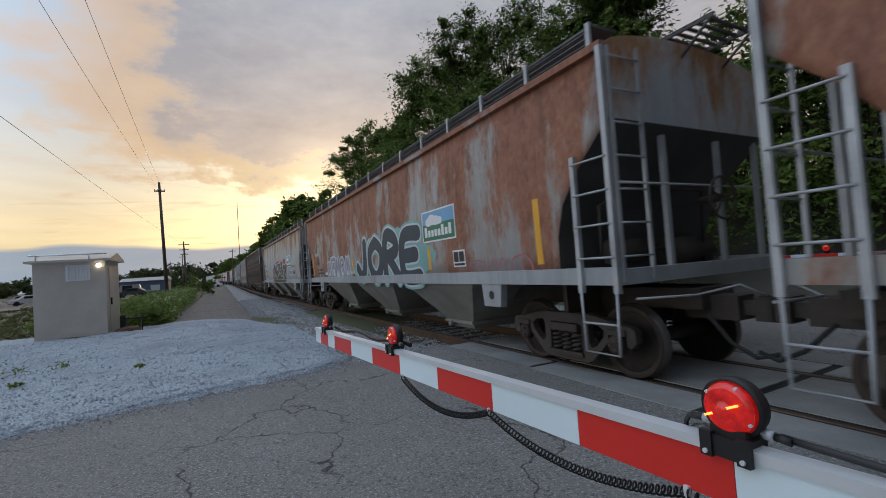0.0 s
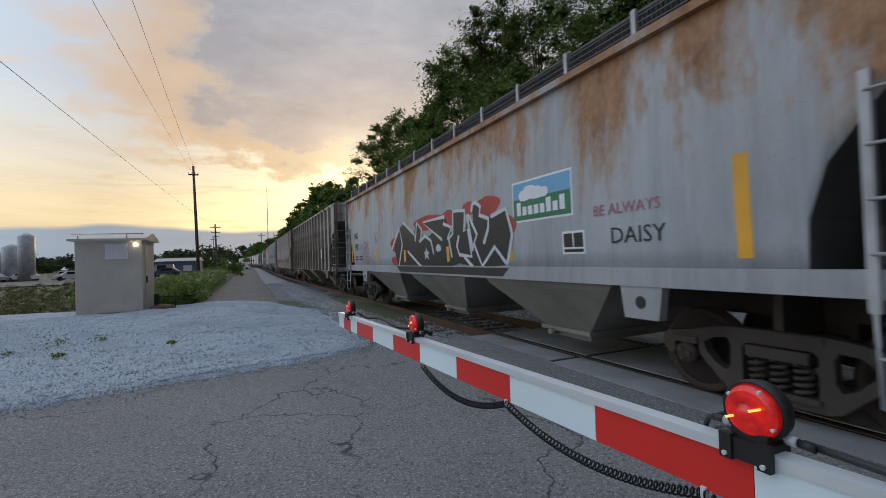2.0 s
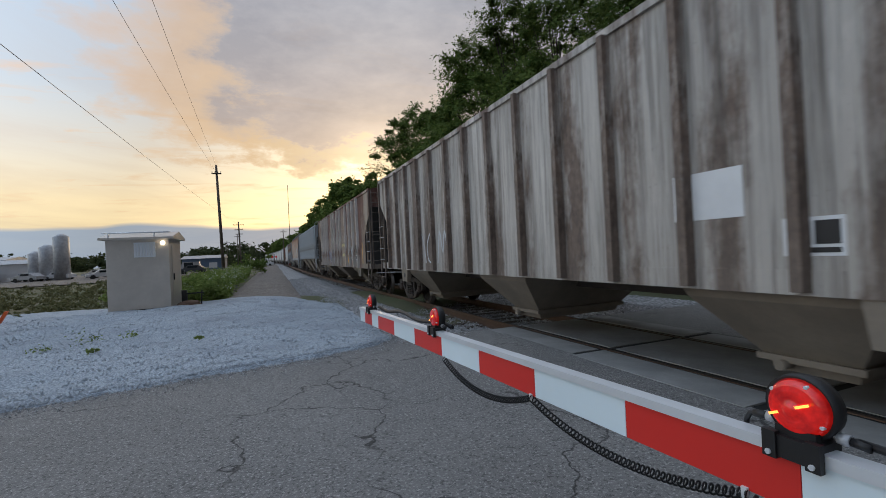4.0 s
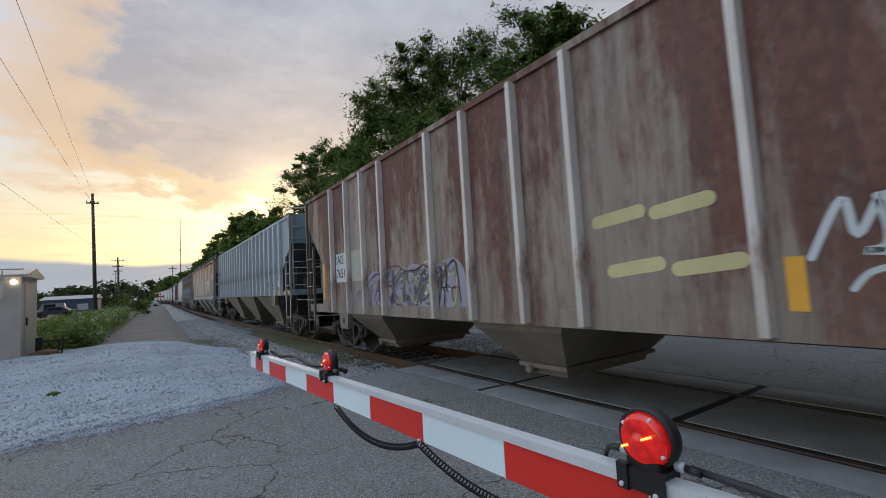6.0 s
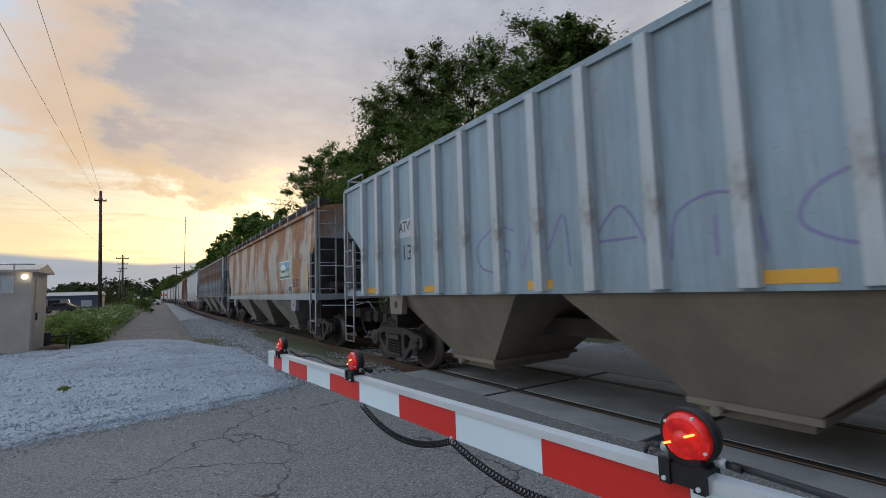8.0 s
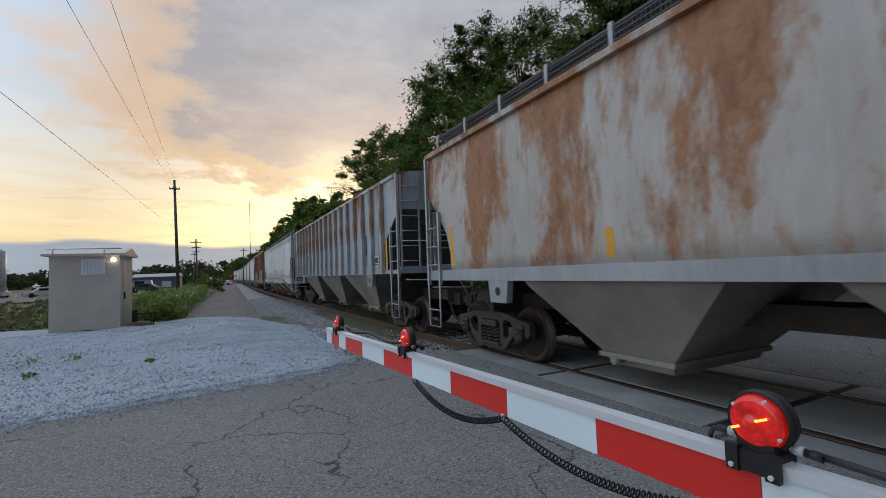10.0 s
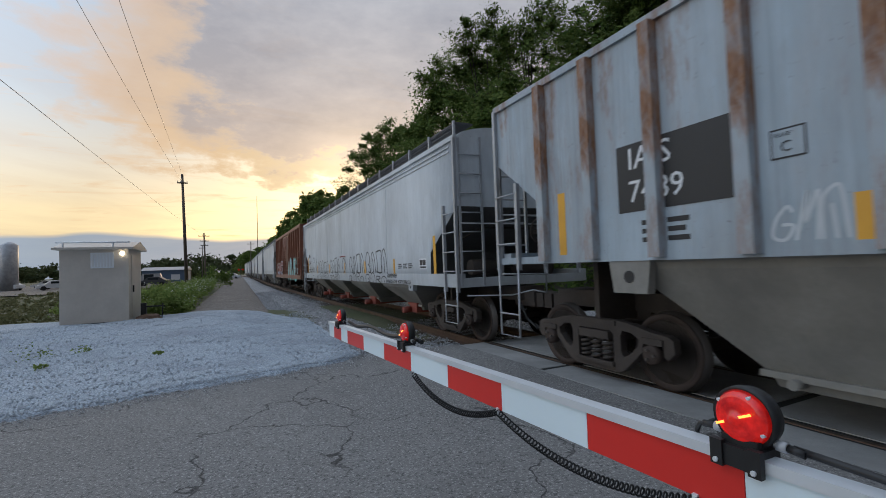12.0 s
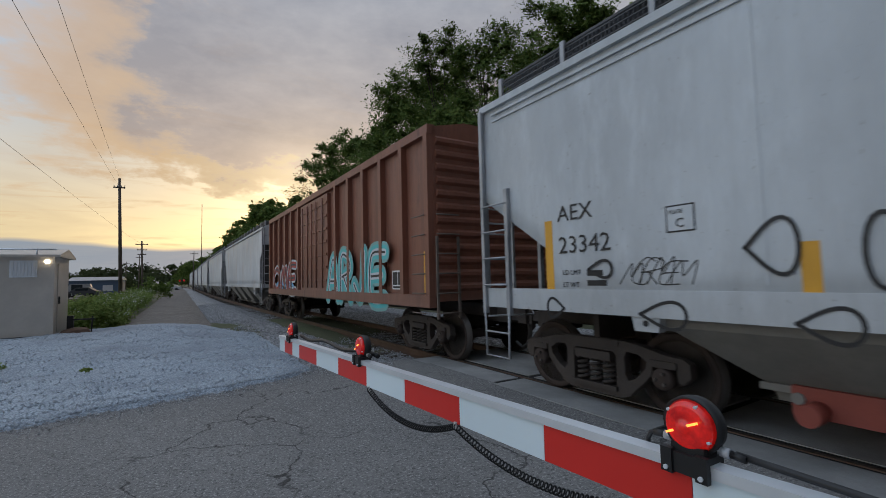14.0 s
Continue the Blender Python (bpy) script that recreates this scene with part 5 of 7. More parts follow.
words(car_b, "IAIS", 0.32, 6.87, 2.33, S)
words(car_b, "3621", 0.32, 6.75, 1.88, S)
stamps(car_b, 6.6, 1.68, S, 0.07, 2, 3, None, 0.33)
graffiti(car_b, ["curl", "zig", "arch"], -5.2, -7.0, 1.40, 1.62, [(0.03, PINK)], S, 0.0, 9)
# pale grey hopper
S = (1.22, 3.82, 0.14)
farm_sign(car_c, -3.34, 2.06, S)
cons_box(car_c, -4.46, 1.56, S)
strips(car_c, S, [(-6.8, 1.48, 2.38), (7.48, 1.48, 2.32), (4.28, 1.48, 1.92), (1.7, 1.48, 1.92), (-0.9, 1.48, 1.92), (-3.2, 1.48, 1.95)], 0.13)
words(car_c, "IAIS", 0.32, 7.05, 2.26, S)
words(car_c, "3881", 0.34, 7.02, 1.85, S)
stamps(car_c, 7.0, 1.66, S, 0.05, 2, 2, None, 0.5)
graffiti(car_c, ["zig", "arch", "hook", "leg", "zig", "curl"], 6.28, 5.1, 1.78, 2.1, [(0.018, PINK)], S, 0.3, 5, 0, 0.5)
graffiti(car_c, ["leg", "arch", "curl", "zig", "peak"], 5.9, 4.8, 1.46, 1.72, [(0.018, PINK)], S, 0.3, 6, 0, 0.5)
for y, z, w, h in ((0.1, 2.36, 0.85, 0.34), (-1.0, 2.36, 0.34, 0.34), (-1.9, 2.46, 0.26, 0.26), (-2.55, 2.42, 0.42, 0.36), (2.42, 1.95, 0.4, 0.4), (2.3, 1.5, 0.5, 0.3), (-3.0, 2.0, 0.4, 0.5)):
    blot(car_c, "spray_paint", [(y + w * math.cos(a) * (1 + 0.15 * math.sin(3 * a)), z + h / 2 * math.sin(a)) for a in span(0, 2 * math.pi, 22)[:-1]], RED, S, 0.003)
BODY = [(2.5, 1.85), (2.0, 2.36), (1.7, 2.48), (1.0, 2.15), (0.75, 2.42), (0.5, 2.3), (0.4, 2.08), (0.05, 2.05), (-0.2, 2.13), (-0.65, 1.94), (0.3, 2.38), (-0.85, 2.40), (-1.0, 2.22), (-1.16, 2.04), (-1.24, 2.48), (-1.74, 2.42), (-1.72, 2.06), (-1.85, 2.30), (-2.05, 2.20), (-2.03, 2.50), (-2.2, 2.54), (-2.35, 2.42), (-2.3, 2.3), (-2.7, 2.24), (-3.15, 2.32), (-3.3, 1.9), (-3.1, 1.42), (-2.3, 1.36), (-1.4, 1.44), (-0.5, 1.30), (2.25, 1.30)]
blot(car_c, "spray_paint", BODY, INK, S, 0.006)
blot(car_c, "spray_paint", [(2.3, 1.375), (-3.2, 1.375), (-3.0, 1.23), (2.05, 1.23)], INK, (1.22, 3.82, -0.03), 0.004)
STAR = [(0.23 + (0.20 if k % 2 == 0 else 0.08) * math.sin(k * math.pi / 5), 1.66 + (0.17 if k % 2 == 0 else 0.07) * math.cos(k * math.pi / 5)) for k in range(10)]
blot(car_c, "spray_paint", STAR, CHALK, S, 0.009)
blot(car_c, "spray_paint", [(-0.45 + 0.14 * math.cos(a), 1.77 + 0.08 * math.sin(a)) for a in span(0, 2 * math.pi, 14)[:-1]], CHALK, S, 0.009)
LINES = [
    [(2.7, 1.85), (2.02, 2.38), (1.83, 1.94), (2.27, 1.28)],
    [(1.69, 2.49), (0.92, 2.14), (0.89, 1.98), (0.74, 2.41), (0.45, 2.24), (0.53, 2.0)],
    [(0.61, 1.96), (0.25, 2.07), (-0.07, 1.95), (-0.17, 1.67)],
    [(-0.95, 1.95), (-1.13, 2.17), (-0.76, 2.27), (-0.83, 2.41), (0.37, 2.39), (-0.64, 1.95)],
    [(-1.08, 1.59), (-0.99, 1.94), (-1.18, 2.03), (-1.24, 2.48), (-1.74, 2.44), (-1.68, 2.05), (-1.84, 2.09), (-1.92, 1.57), (-1.43, 1.61), (-1.34, 1.78), (-1.44, 1.96)],
    [(-1.83, 2.33), (-1.98, 1.7)],
    [(-1.89, 2.33), (-2.17, 1.96), (-2.04, 1.8), (-2.29, 1.39), (-2.75, 1.72), (-3.1, 1.42)],
    [(-2.01, 2.41), (-2.05, 2.52), (-2.17, 2.54), (-2.34, 2.44), (-2.29, 2.3), (-2.6, 2.21), (-2.57, 2.03), (-2.41, 1.81)],
]
bm = bmesh.new()
for line in LINES + [[(1.43, 1.74), (0.43, 1.28)], [(-1.64, 1.56), (-2.09, 1.28)], [(-2.7, 2.24), (-3.15, 2.32), (-3.3, 1.9), (-3.1, 1.42)]]:
    stroke(bm, line, 0.075, S, 0.011)
part("spray_paint", bm, CHALK, car_c)
strips(car_c, (1.22, 3.82, 0.12), [(1.7, 1.48, 1.92), (-0.9, 1.48, 1.92)], 0.13)
words(car_c, "BE ALWAYS", 0.18, -5.05, 1.97, S, PINK, 1.0)
words(car_c, "DAISY", 0.26, -5.3, 1.62, S, INK, 1.05)
plate(car_c, "plate_mark", 4.42, 4.12, 2.12, 2.40, INK, S, 0.003)
plate(car_c, "plate_mark_field", 4.40, 4.14, 2.135, 2.385, P_GREY, S, 0.005)
words(car_c, "C", 0.16, 4.33, 2.15, S, None, 1.0, 0.008)
stamps(car_c, 1.2, 1.30, S, 0.05, 1, 8, None, 0.25)
# dirty white ribbed hopper
S = (1.12, 4.05, 0.0)
strips(car_d, S, [(-6.9, 1.3, 2.1), (6.9, 1.3, 2.1)], 0.12)
plate(car_d, "number_ground", -3.8, -4.5, 1.75, 2.2, WHITE, S, 0.004)
cons_box(car_d, -4.8, 1.4, S)
graffiti(car_d, ["arch", "curl", "zig"], 4.3, 2.1, 1.3, 2.0, [(0.05, CHALK)], S, 0.0, 15)
# brown hopper
S = (1.06, 4.05, 0.0)
strips(car_e, S, [(-3.1, 1.25, 1.64), (6.88, 1.37, 2.25), (3.37, 1.19, 1.66)], 0.12)
strips(car_e, S, [(-6.45, 1.22, 2.09)], 0.08)
plate(car_e, "dark_panel", -5.0, -5.38, 1.68, 2.03, INK, S, 0.004)
cons_box(car_e, -5.0, 1.32, S, 0.36, 0.26)
graffiti(car_e, ["bar", "bar"], -1.4, -2.65, 1.92, 2.32, [(0.13, SAND)], S, 0.1, 16)
graffiti(car_e, ["bar", "bar"], -1.55, -2.85, 1.42, 1.8, [(0.13, SAND)], S, 0.1, 17)
graffiti(car_e, ["zig", "crook", "zig", "bowl"], -3.3, -4.5, 1.62, 1.98, [(0.05, CHALK)], S, 0.2, 38, 0, 0.3)
graffiti(car_e, ["arch", "zig", "curl"], -3.5, -4.4, 1.40, 1.58, [(0.04, CHALK)], S, 0.2, 39, 0, 0.3)
plate(car_e, "number_ground", 5.98, 5.12, 1.75, 2.42, CHALK, S, 0.004)
words(car_e, "IAIS", 0.30, 5.95, 2.11, S, None, 0.95)
words(car_e, "7651", 0.30, 5.95, 1.79, S, None, 0.95)
plate(car_e, "touched_up_patch", 5.02, 4.36, 1.75, 2.42, BEIGE, S, 0.004)
graffiti(car_e, ["arch", "ring", "curl", "leg", "ring", "arch"], 4.14, 0.9, 1.22, 1.85, [(0.20, LILAC)], S, 0.2, 18, 0, 0.3)
graffiti(car_e, ["curl", "zig", "leg", "comb", "ring", "zig", "peak"], 4.1, 1.0, 1.25, 1.88, [(0.035, PLUM)], S, 0.3, 21, 0, 0.6)
graffiti(car_e, ["ring", "zig", "curl", "leg", "hook", "zig"], 2.9, 1.1, 1.3, 1.88, [(0.04, SAND)], S, 0.3, 19, 0, 0.5)
graffiti(car_e, ["zig", "curl", "comb", "peak"], 3.3, 1.2, 1.28, 1.8, [(0.05, CHALK)], S, 0.3, 23, 0, 0.6)
graffiti(car_e, ["zig", "curl", "leg"], 4.9, 4.2, 1.25, 1.5, [(0.05, LILAC)], S, 0.3, 20, 0, 0.6)
# blue-grey hopper
S = (1.52, 3.98, 0.0)
cons_box(car_f, -4.89, 1.70, S, 0.46, 0.32)
for y0, y1 in ((-3.16, -3.57), (-6.21, -6.6), (7.3, 6.4), (4.6, 4.2), (2.1, 1.7), (-0.44, -0.90), (-7.3, -7.9)):
    plate(car_f, "yellow_strip", y0, y1, 1.545, 1.65, YELLOW, S, 0.012)
plate(car_f, "number_ground", 5.51, 4.95, 2.56, 2.90, CHALK, S, 0.004)
words(car_f, "ATW", 0.28, 5.49, 2.61, S, None, 0.8)
words(car_f, "13", 0.40, 5.40, 2.06, S, SLOPE)
plate(car_f, "white_patch", -3.85, -4.08, 1.68, 1.80, WHITE, S, 0.004)
plate(car_f, "dark_panel", -6.45, -6.77, 1.70, 1.80, OUTLET, S, 0.004)
plate(car_f, "white_patch", -6.45, -6.77, 1.80, 2.00, WHITE, S, 0.004)
graffiti(car_f, ["curl", "zig", "peak", "arch", "ring"], 3.2, -1.6, 1.80, 2.35, [(0.028, VIOLET)], (1.52, 3.98, 0.0), 0.1, 22)
stamps(car_f, -5.45, 1.95, S, 0.07, 3, 2, SLOPE, 0.28)
# orange-rusted hopper
S = (1.42, 3.95, 0.14)
farm_sign(car_g, -4.0, 2.10, S)
cons_box(car_g, -5.15, 1.57, S)
strips(car_g, S, [(-7.3, 1.66, 2.4), (7.3, 1.66, 2.4), (3.5, 1.66, 2.0), (0.0, 1.66, 2.0)], 0.12)
stamps(car_g, -5.7, 2.0, S, 0.05, 3, 2, SLOPE, 0.3)
# blue hopper with rust runs
S = (1.58, 3.99, 0.0)
cons_box(car_h, -6.09, 1.77, S, 0.42, 0.28)
strips(car_h, S, [(-1.88, 1.62, 2.0), (-4.36, 1.62, 2.0), (-7.2, 1.62, 2.45), (6.67, 1.62, 2.45), (3.63, 1.56, 1.98)], 0.13)
plate(car_h, "number_ground", 5.74, 4.50, 2.07, 2.80, INK, S, 0.004)
words(car_h, "IAIS", 0.33, 5.6, 2.46, S, WHITE)
words(car_h, "7489", 0.33, 5.6, 2.11, S, WHITE)
plate(car_h, "plate_mark", 4.20, 3.95, 2.31, 2.55, INK, S, 0.003)
plate(car_h, "plate_mark_field", 4.185, 3.965, 2.325, 2.535, P_BLUERUST, S, 0.005)
words(car_h, "PLATE", 0.045, 4.165, 2.475, S, None, 0.9, 0.008)
words(car_h, "C", 0.12, 4.13, 2.34, S, None, 1.0, 0.008)
graffiti(car_h, ["curl", "zig", "arch"], 4.22, 3.72, 1.68, 1.94, [(0.026, CHALK)], S, 0.2, 40, 0.1)
stamps(car_h, 5.45, 1.92, S, 0.05, 3, 2, None, 0.26)
stamps(car_h, -6.6, 1.95, S, 0.06, 3, 2, SLOPE, 0.22)
graffiti(car_h, ["zig", "leg", "curl"], 2.0, 0.7, 1.75, 2.1, [(0.03, SAND)], S, 0.1, 24)
graffiti(car_h, ["hook", "zig"], -5.2, -5.5, 1.8, 2.7, [(0.035, INK)], S, 0.1, 25)
# light grey hopper
S = (1.17, 3.98, 0.03)
words(car_i, "AEX", 0.26, 7.73, 2.14, S, None, 1.05)
words(car_i, "23342", 0.28, 7.73, 1.76, S, None, 1.05)
words(car_i, "LD LMT", 0.08, 7.68, 1.55, S)
words(car_i, "LT WT", 0.08, 7.68, 1.41, S)
stamps(car_i, 7.33, 1.55, S, 0.06, 2, 1, None, 0.28)
plate(car_i, "plate_mark", 6.39, 6.12, 1.93, 2.18, INK, S, 0.003)
plate(car_i, "plate_mark_field", 6.375, 6.135, 1.945, 2.165, P_WHITE, S, 0.005)
words(car_i, "PLATE", 0.052, 6.355, 2.09, S, None, 0.9, 0.008)
words(car_i, "C", 0.12, 6.30, 1.95, S, None, 1.0, 0.008)
strips(car_i, S, [(7.88, 1.40, 2.22), (-8.07, 1.40, 2.2), (5.32, 1.40, 1.77), (2.53, 1.40, 1.77), (-0.15, 1.40, 1.78), (-2.83, 1.40, 1.78), (-5.54, 1.40, 1.78)], 0.12)
cons_box(car_i, -7.24, 1.50, S, 0.38, 0.24)
for y0, y1, top, w, sd in ((4.75, 2.62, 1.92, 0.034, 26), (2.42, 0.6, 1.94, 0.036, 27), (-0.85, -2.75, 2.02, 0.038, 28), (-2.92, -5.03, 2.05, 0.042, 29)):
    graffiti(car_i, ["bowl", "hump", "crook", "hump"], y0, y1, 1.42, top, [(w, INK)], S, 0.0, sd)
    graffiti(car_i, ["bowl", "arch", "leg", "arch"], y0, y1, 1.15, 1.37, [(0.03, INK)], (1.17, 3.98, -0.055), 0.0, sd + 4)
words(car_i, "REMEMBER", 0.15, -5.05, 1.27, (1.17, 3.98, -0.05), None, 1.05, 0.012)
words(car_i, "MAKING THE BODY SEARCH", 0.13, -5.05, 1.13, (1.17, 3.98, -0.05), None, 1.0, 0.012)
words(car_i, "DO NOT HAMMER ON SIDE OF CAR", 0.07, 0.60, 1.99, S, RED, 0.8)
stamps(car_i, -5.85, 1.62, S, 0.025, 3, 3, SLOPE, 0.3)
for y, z, w, h, fl in ((7.8, 1.18, 0.26, 0.2, 1), (6.47, 1.17, 0.46, 0.22, -1), (5.24, 1.17, 0.38, 0.22, -1), (5.56, 1.75, 0.36, 0.38, -1), (4.85, 1.68, 0.34, 0.44, 1), (-0.15, 1.70, 0.6, 0.45, 1), (7.15, 1.62, 0.3, 0.16, -1)):
    teardrop(car_i, y, z, w, h, fl, (1.17, 3.98, 0.0))
graffiti(car_i, ["zig", "curl", "leg", "zig", "comb", "zig"], 6.8, 6.2, 1.46, 1.66, [(0.012, SLOPE)], S, 0.4, 34, 0, 0.8)
for y in (-5.4, -1.8, 1.8, 5.4):
    bm = bmesh.new()
    box(bm, -1.02, 1.02, y - 0.30, y + 0.30, 0.36, 0.60)
    tube(bm, (-1.25, y + 0.12, 0.42), (-1.0, y + 0.12, 0.42), 0.085, 14)
    part("discharge_gate", finish(bm, 0.01), OUTLET, car_i, "red oxide discharge gate")
plate(car_i, "fascia_strip", 8.9, -8.9, 3.76, 3.79, P_WHITE, S, 0.02)
plate(car_i, "fascia_strip", 8.9, -8.9, 3.85, 3.88, P_WHITE, S, 0.03)
for y in (-5.0, -2.4, 0.3, 2.9, 5.6):
    plate(car_i, "weld_seam", y + 0.012, y - 0.012, 1.45, 3.74, P_WHITE, S, 0.006)
# boxcar
SB = (-5.0, 20.0, 0.0)
graffiti(car_j, ["peak", "leg", "hook", "comb"], -1.35, -5.4, 1.12, 2.15, [(0.46, TEAL), (0.32, CYAN), (0.15, CHALK), (0.05, INK)], SB, 0.05, 35)
graffiti(car_j, ["ring", "zig", "comb"], 6.2, 2.2, 1.2, 2.1, [(0.36, CHALK), (0.22, RED), (0.07, NAVY)], SB, 0.05, 36)
graffiti(car_j, ["curl", "arch"], 5.9, 2.4, 1.1, 1.5, [(0.14, SIGNBLUE)], SB, 0.05, 37)
cons_box(car_j, -5.66, 1.35, SB, 0.5, 0.38)
strips(car_j, SB, [(-7.05, 1.15, 2.05)], 0.12)

# ---- crossing gate ----
def lens_mat():
    """Red moulded lens lit from inside, with fine ribs."""
    m, nt, p = base_mat("lit_red_lens", 0.18)
    rib = noise_of(nt, 30, (1, 1, 1), 3)
    c = mixer(nt, step_of(nt, rib, 0.35, 0.65), (0.34, 0.004, 0.004), (0.62, 0.012, 0.008))
    nt.links.new(c, p.inputs["Base Color"])
    nt.links.new(c, p.inputs["Emission Color"])
    p.inputs["Emission Strength"].default_value = 0.5
    p.inputs["Coat Weight"].default_value, p.inputs["Coat Roughness"].default_value = 0.6, 0.08
    bump_of(nt, p, rib, 0.15, 0.003)
    return m


def arm_at(y):
    """The middle of the gate arm's near face and its lower edge, by distance."""
    return 0.983 - 0.049 * y, 1.071 - 0.0215 * y


def lamp_unit(parent, y, glow, tilt=0.0):
    """A round red gate lamp on a black bracket, with cable glands."""
    x, zb = arm_at(y)
    top = zb + 0.118
    bm = bmesh.new()
    box(bm, x - 0.016, x + 0.052, y - 0.042, y + 0.042, top - 0.022, top + 0.018)
    box(bm, x - 0.004, x + 0.044, y - 0.034, y + 0.034, top + 0.016, top + 0.034)
    for k in (-0.036, 0.036):
        box(bm, x - 0.021, x - 0.008, y + k - 0.012, y + k + 0.012, top - 0.026, top + 0.024)
    lamp = part("gate_lamp", finish(bm, 0.006), BLACK, parent, "round red lamp on a black bracket")
    zc = top + 0.070
    bm = bmesh.new()
    n = 28
    prof = [(-0.036, 0.0005), (-0.036, 0.010), (-0.033, 0.012), (-0.031, 0.022), (-0.0318, 0.0235), (-0.0285, 0.031), (-0.0292, 0.0325), (-0.024, 0.040), (-0.0246, 0.0415), (-0.016, 0.049), (-0.006, 0.053)]
    loft(bm, [[(x + 0.02 + px, y + r * math.cos(a), zc + r * math.sin(a)) for a in span(0, 2 * math.pi, n)[:-1]] for px, r in prof], smooth=True)
    part("red_lens", finish(bm), glow, lamp, "glowing red moulded lens")
    bm = bmesh.new()
    prof = [(-0.007, 0.053), (-0.010, 0.058), (0.008, 0.059), (0.026, 0.056), (0.034, 0.042), (0.036, 0.001)]
    loft(bm, [[(x + 0.02 + px, y + r * math.cos(a), zc + r * math.sin(a)) for a in span(0, 2 * math.pi, n)[:-1]] for px, r in prof], smooth=True)
    part("lamp_housing", finish(bm), BLACK, lamp)
    for a in (0.6, 2.0, 3.6, 5.2):
        bm = bmesh.new()
        tube(bm, (x - 0.002, y + 0.047 * math.cos(a), zc + 0.047 * math.sin(a)), (x + 0.012, y + 0.047 * math.cos(a), zc + 0.047 * math.sin(a)), 0.0035, 6)
        part("screw", bm, ALU, lamp)
    for k in (-0.036, 0.036):
        bm = bmesh.new()
        tube(bm, (x - 0.026, y + k, top - 0.016), (x - 0.018, y + k, top - 0.016), 0.005, 6)
        part("bolt", bm, ALU, lamp)
    for s in (-1, 1):
        bm = bmesh.new()
        tube(bm, (x + 0.03, y + s * 0.05, top + 0.03), (x + 0.03, y + s * 0.068, top + 0.03), 0.010, 12)
        part("cable_gland", bm, LADDER, lamp)
        bm = bmesh.new()
        tube(bm, (x + 0.03, y + s * 0.068, top + 0.03), (x + 0.031, y + s * 0.095, top + 0.027), 0.0075, 10)
        if s > 0:
            pipe(bm, [(x + 0.031, y + s * 0.09, top + 0.027), (x + 0.033, y + s * 0.105, top + 0.024), (x + 0.036, y + s * 0.115, top + 0.008), (x + 0.036, y + s * 0.118, top - 0.012)], 0.005, 8)
        part("cable_tail", bm, BLACK, lamp)
    bm = bmesh.new()
    for u, w, l in ((0.030, -0.014, 0.009), (-0.012, 0.008, 0.020)):
        obox(bm, (x - 0.0145 + 0.12 * abs(u), y + u, zc + w), (0.0015, 0, 0), (0, l * 0.9, -l * 0.42), (0, 0.0009, 0.002))
    part("lamp_filament", finish(bm), FILAMENT, lamp, "bright orange light bar")
    return lamp


LENS = lens_mat()
FILAMENT = glow_mat("orange_light_bar", (1.0, 0.30, 0.05), 3.0)
gate = thing("crossing_gate", "lowered red and white striped crossing gate arm with red lamps", "crossing gate")
bm = bmesh.new()
rings = []
for y in (-1.7, 3.5):
    x, zb = arm_at(y)
    rings.append([(x + 0.004, y, zb + 0.004), (x + 0.03, y, zb + 0.004), (x + 0.03, y, zb + 0.108), (x - 0.006, y, zb + 0.108), (x - 0.006, y, zb + 0.113), (x + 0.034, y, zb + 0.117), (x + 0.034, y, zb + 0.122), (x - 0.008, y, zb + 0.122), (x - 0.008, y, zb + 0.100), (x + 0.004, y, zb + 0.100)])
loft(bm, rings)
part("aluminium_beam", finish(bm), ALU, gate)
stripes = [-1.555, -1.149, -0.742, -0.336, 0.07, 0.476, 0.882, 1.288, 1.694, 2.10, 2.506, 2.912, 3.10, 3.33, 3.5]
for i, (a, b) in enumerate(zip(stripes, stripes[1:])):
    bm = bmesh.new()
    (xa, za), (xb, zb) = arm_at(a), arm_at(b)
    loft(bm, [[(xa + 0.004, a + 0.001, za), (xa - 0.001, a + 0.001, za), (xa - 0.001, a + 0.001, za + 0.103), (xa + 0.004, a + 0.001, za + 0.103)],
              [(xb + 0.004, b - 0.001, zb), (xb - 0.001, b - 0.001, zb), (xb - 0.001, b - 0.001, zb + 0.103), (xb + 0.004, b - 0.001, zb + 0.103)]])
    part("red_stripe" if i % 2 == 0 else "white_stripe", finish(bm), ARMRED if i % 2 == 0 else ARMWHITE, gate)
for y in (0.075, 1.79, 3.17):
    lamp_unit(gate, y, LENS)
# power cable along the back of the arm
bm = bmesh.new()
pts = []
for y in span(1.72, 3.14, 24):
    x, zb = arm_at(y)
    pts.append((x + 0.075, y, zb + 0.135 + 0.012 * math.sin((y - 1.7) * 9)))
pipe(bm, pts, 0.012, 8)
part("power_cable", bm, BLACK, gate)
bm = bmesh.new()
pts = []
for y in span(-1.6, 0.0, 24):
    x, zb = arm_at(y)
    pts.append((x + 0.031, y, zb + 0.147 - 0.035 * math.sin(math.pi * (y + 1.6) / 1.6)))
pipe(bm, pts, 0.007, 8)
part("power_cable", bm, BLACK, gate)
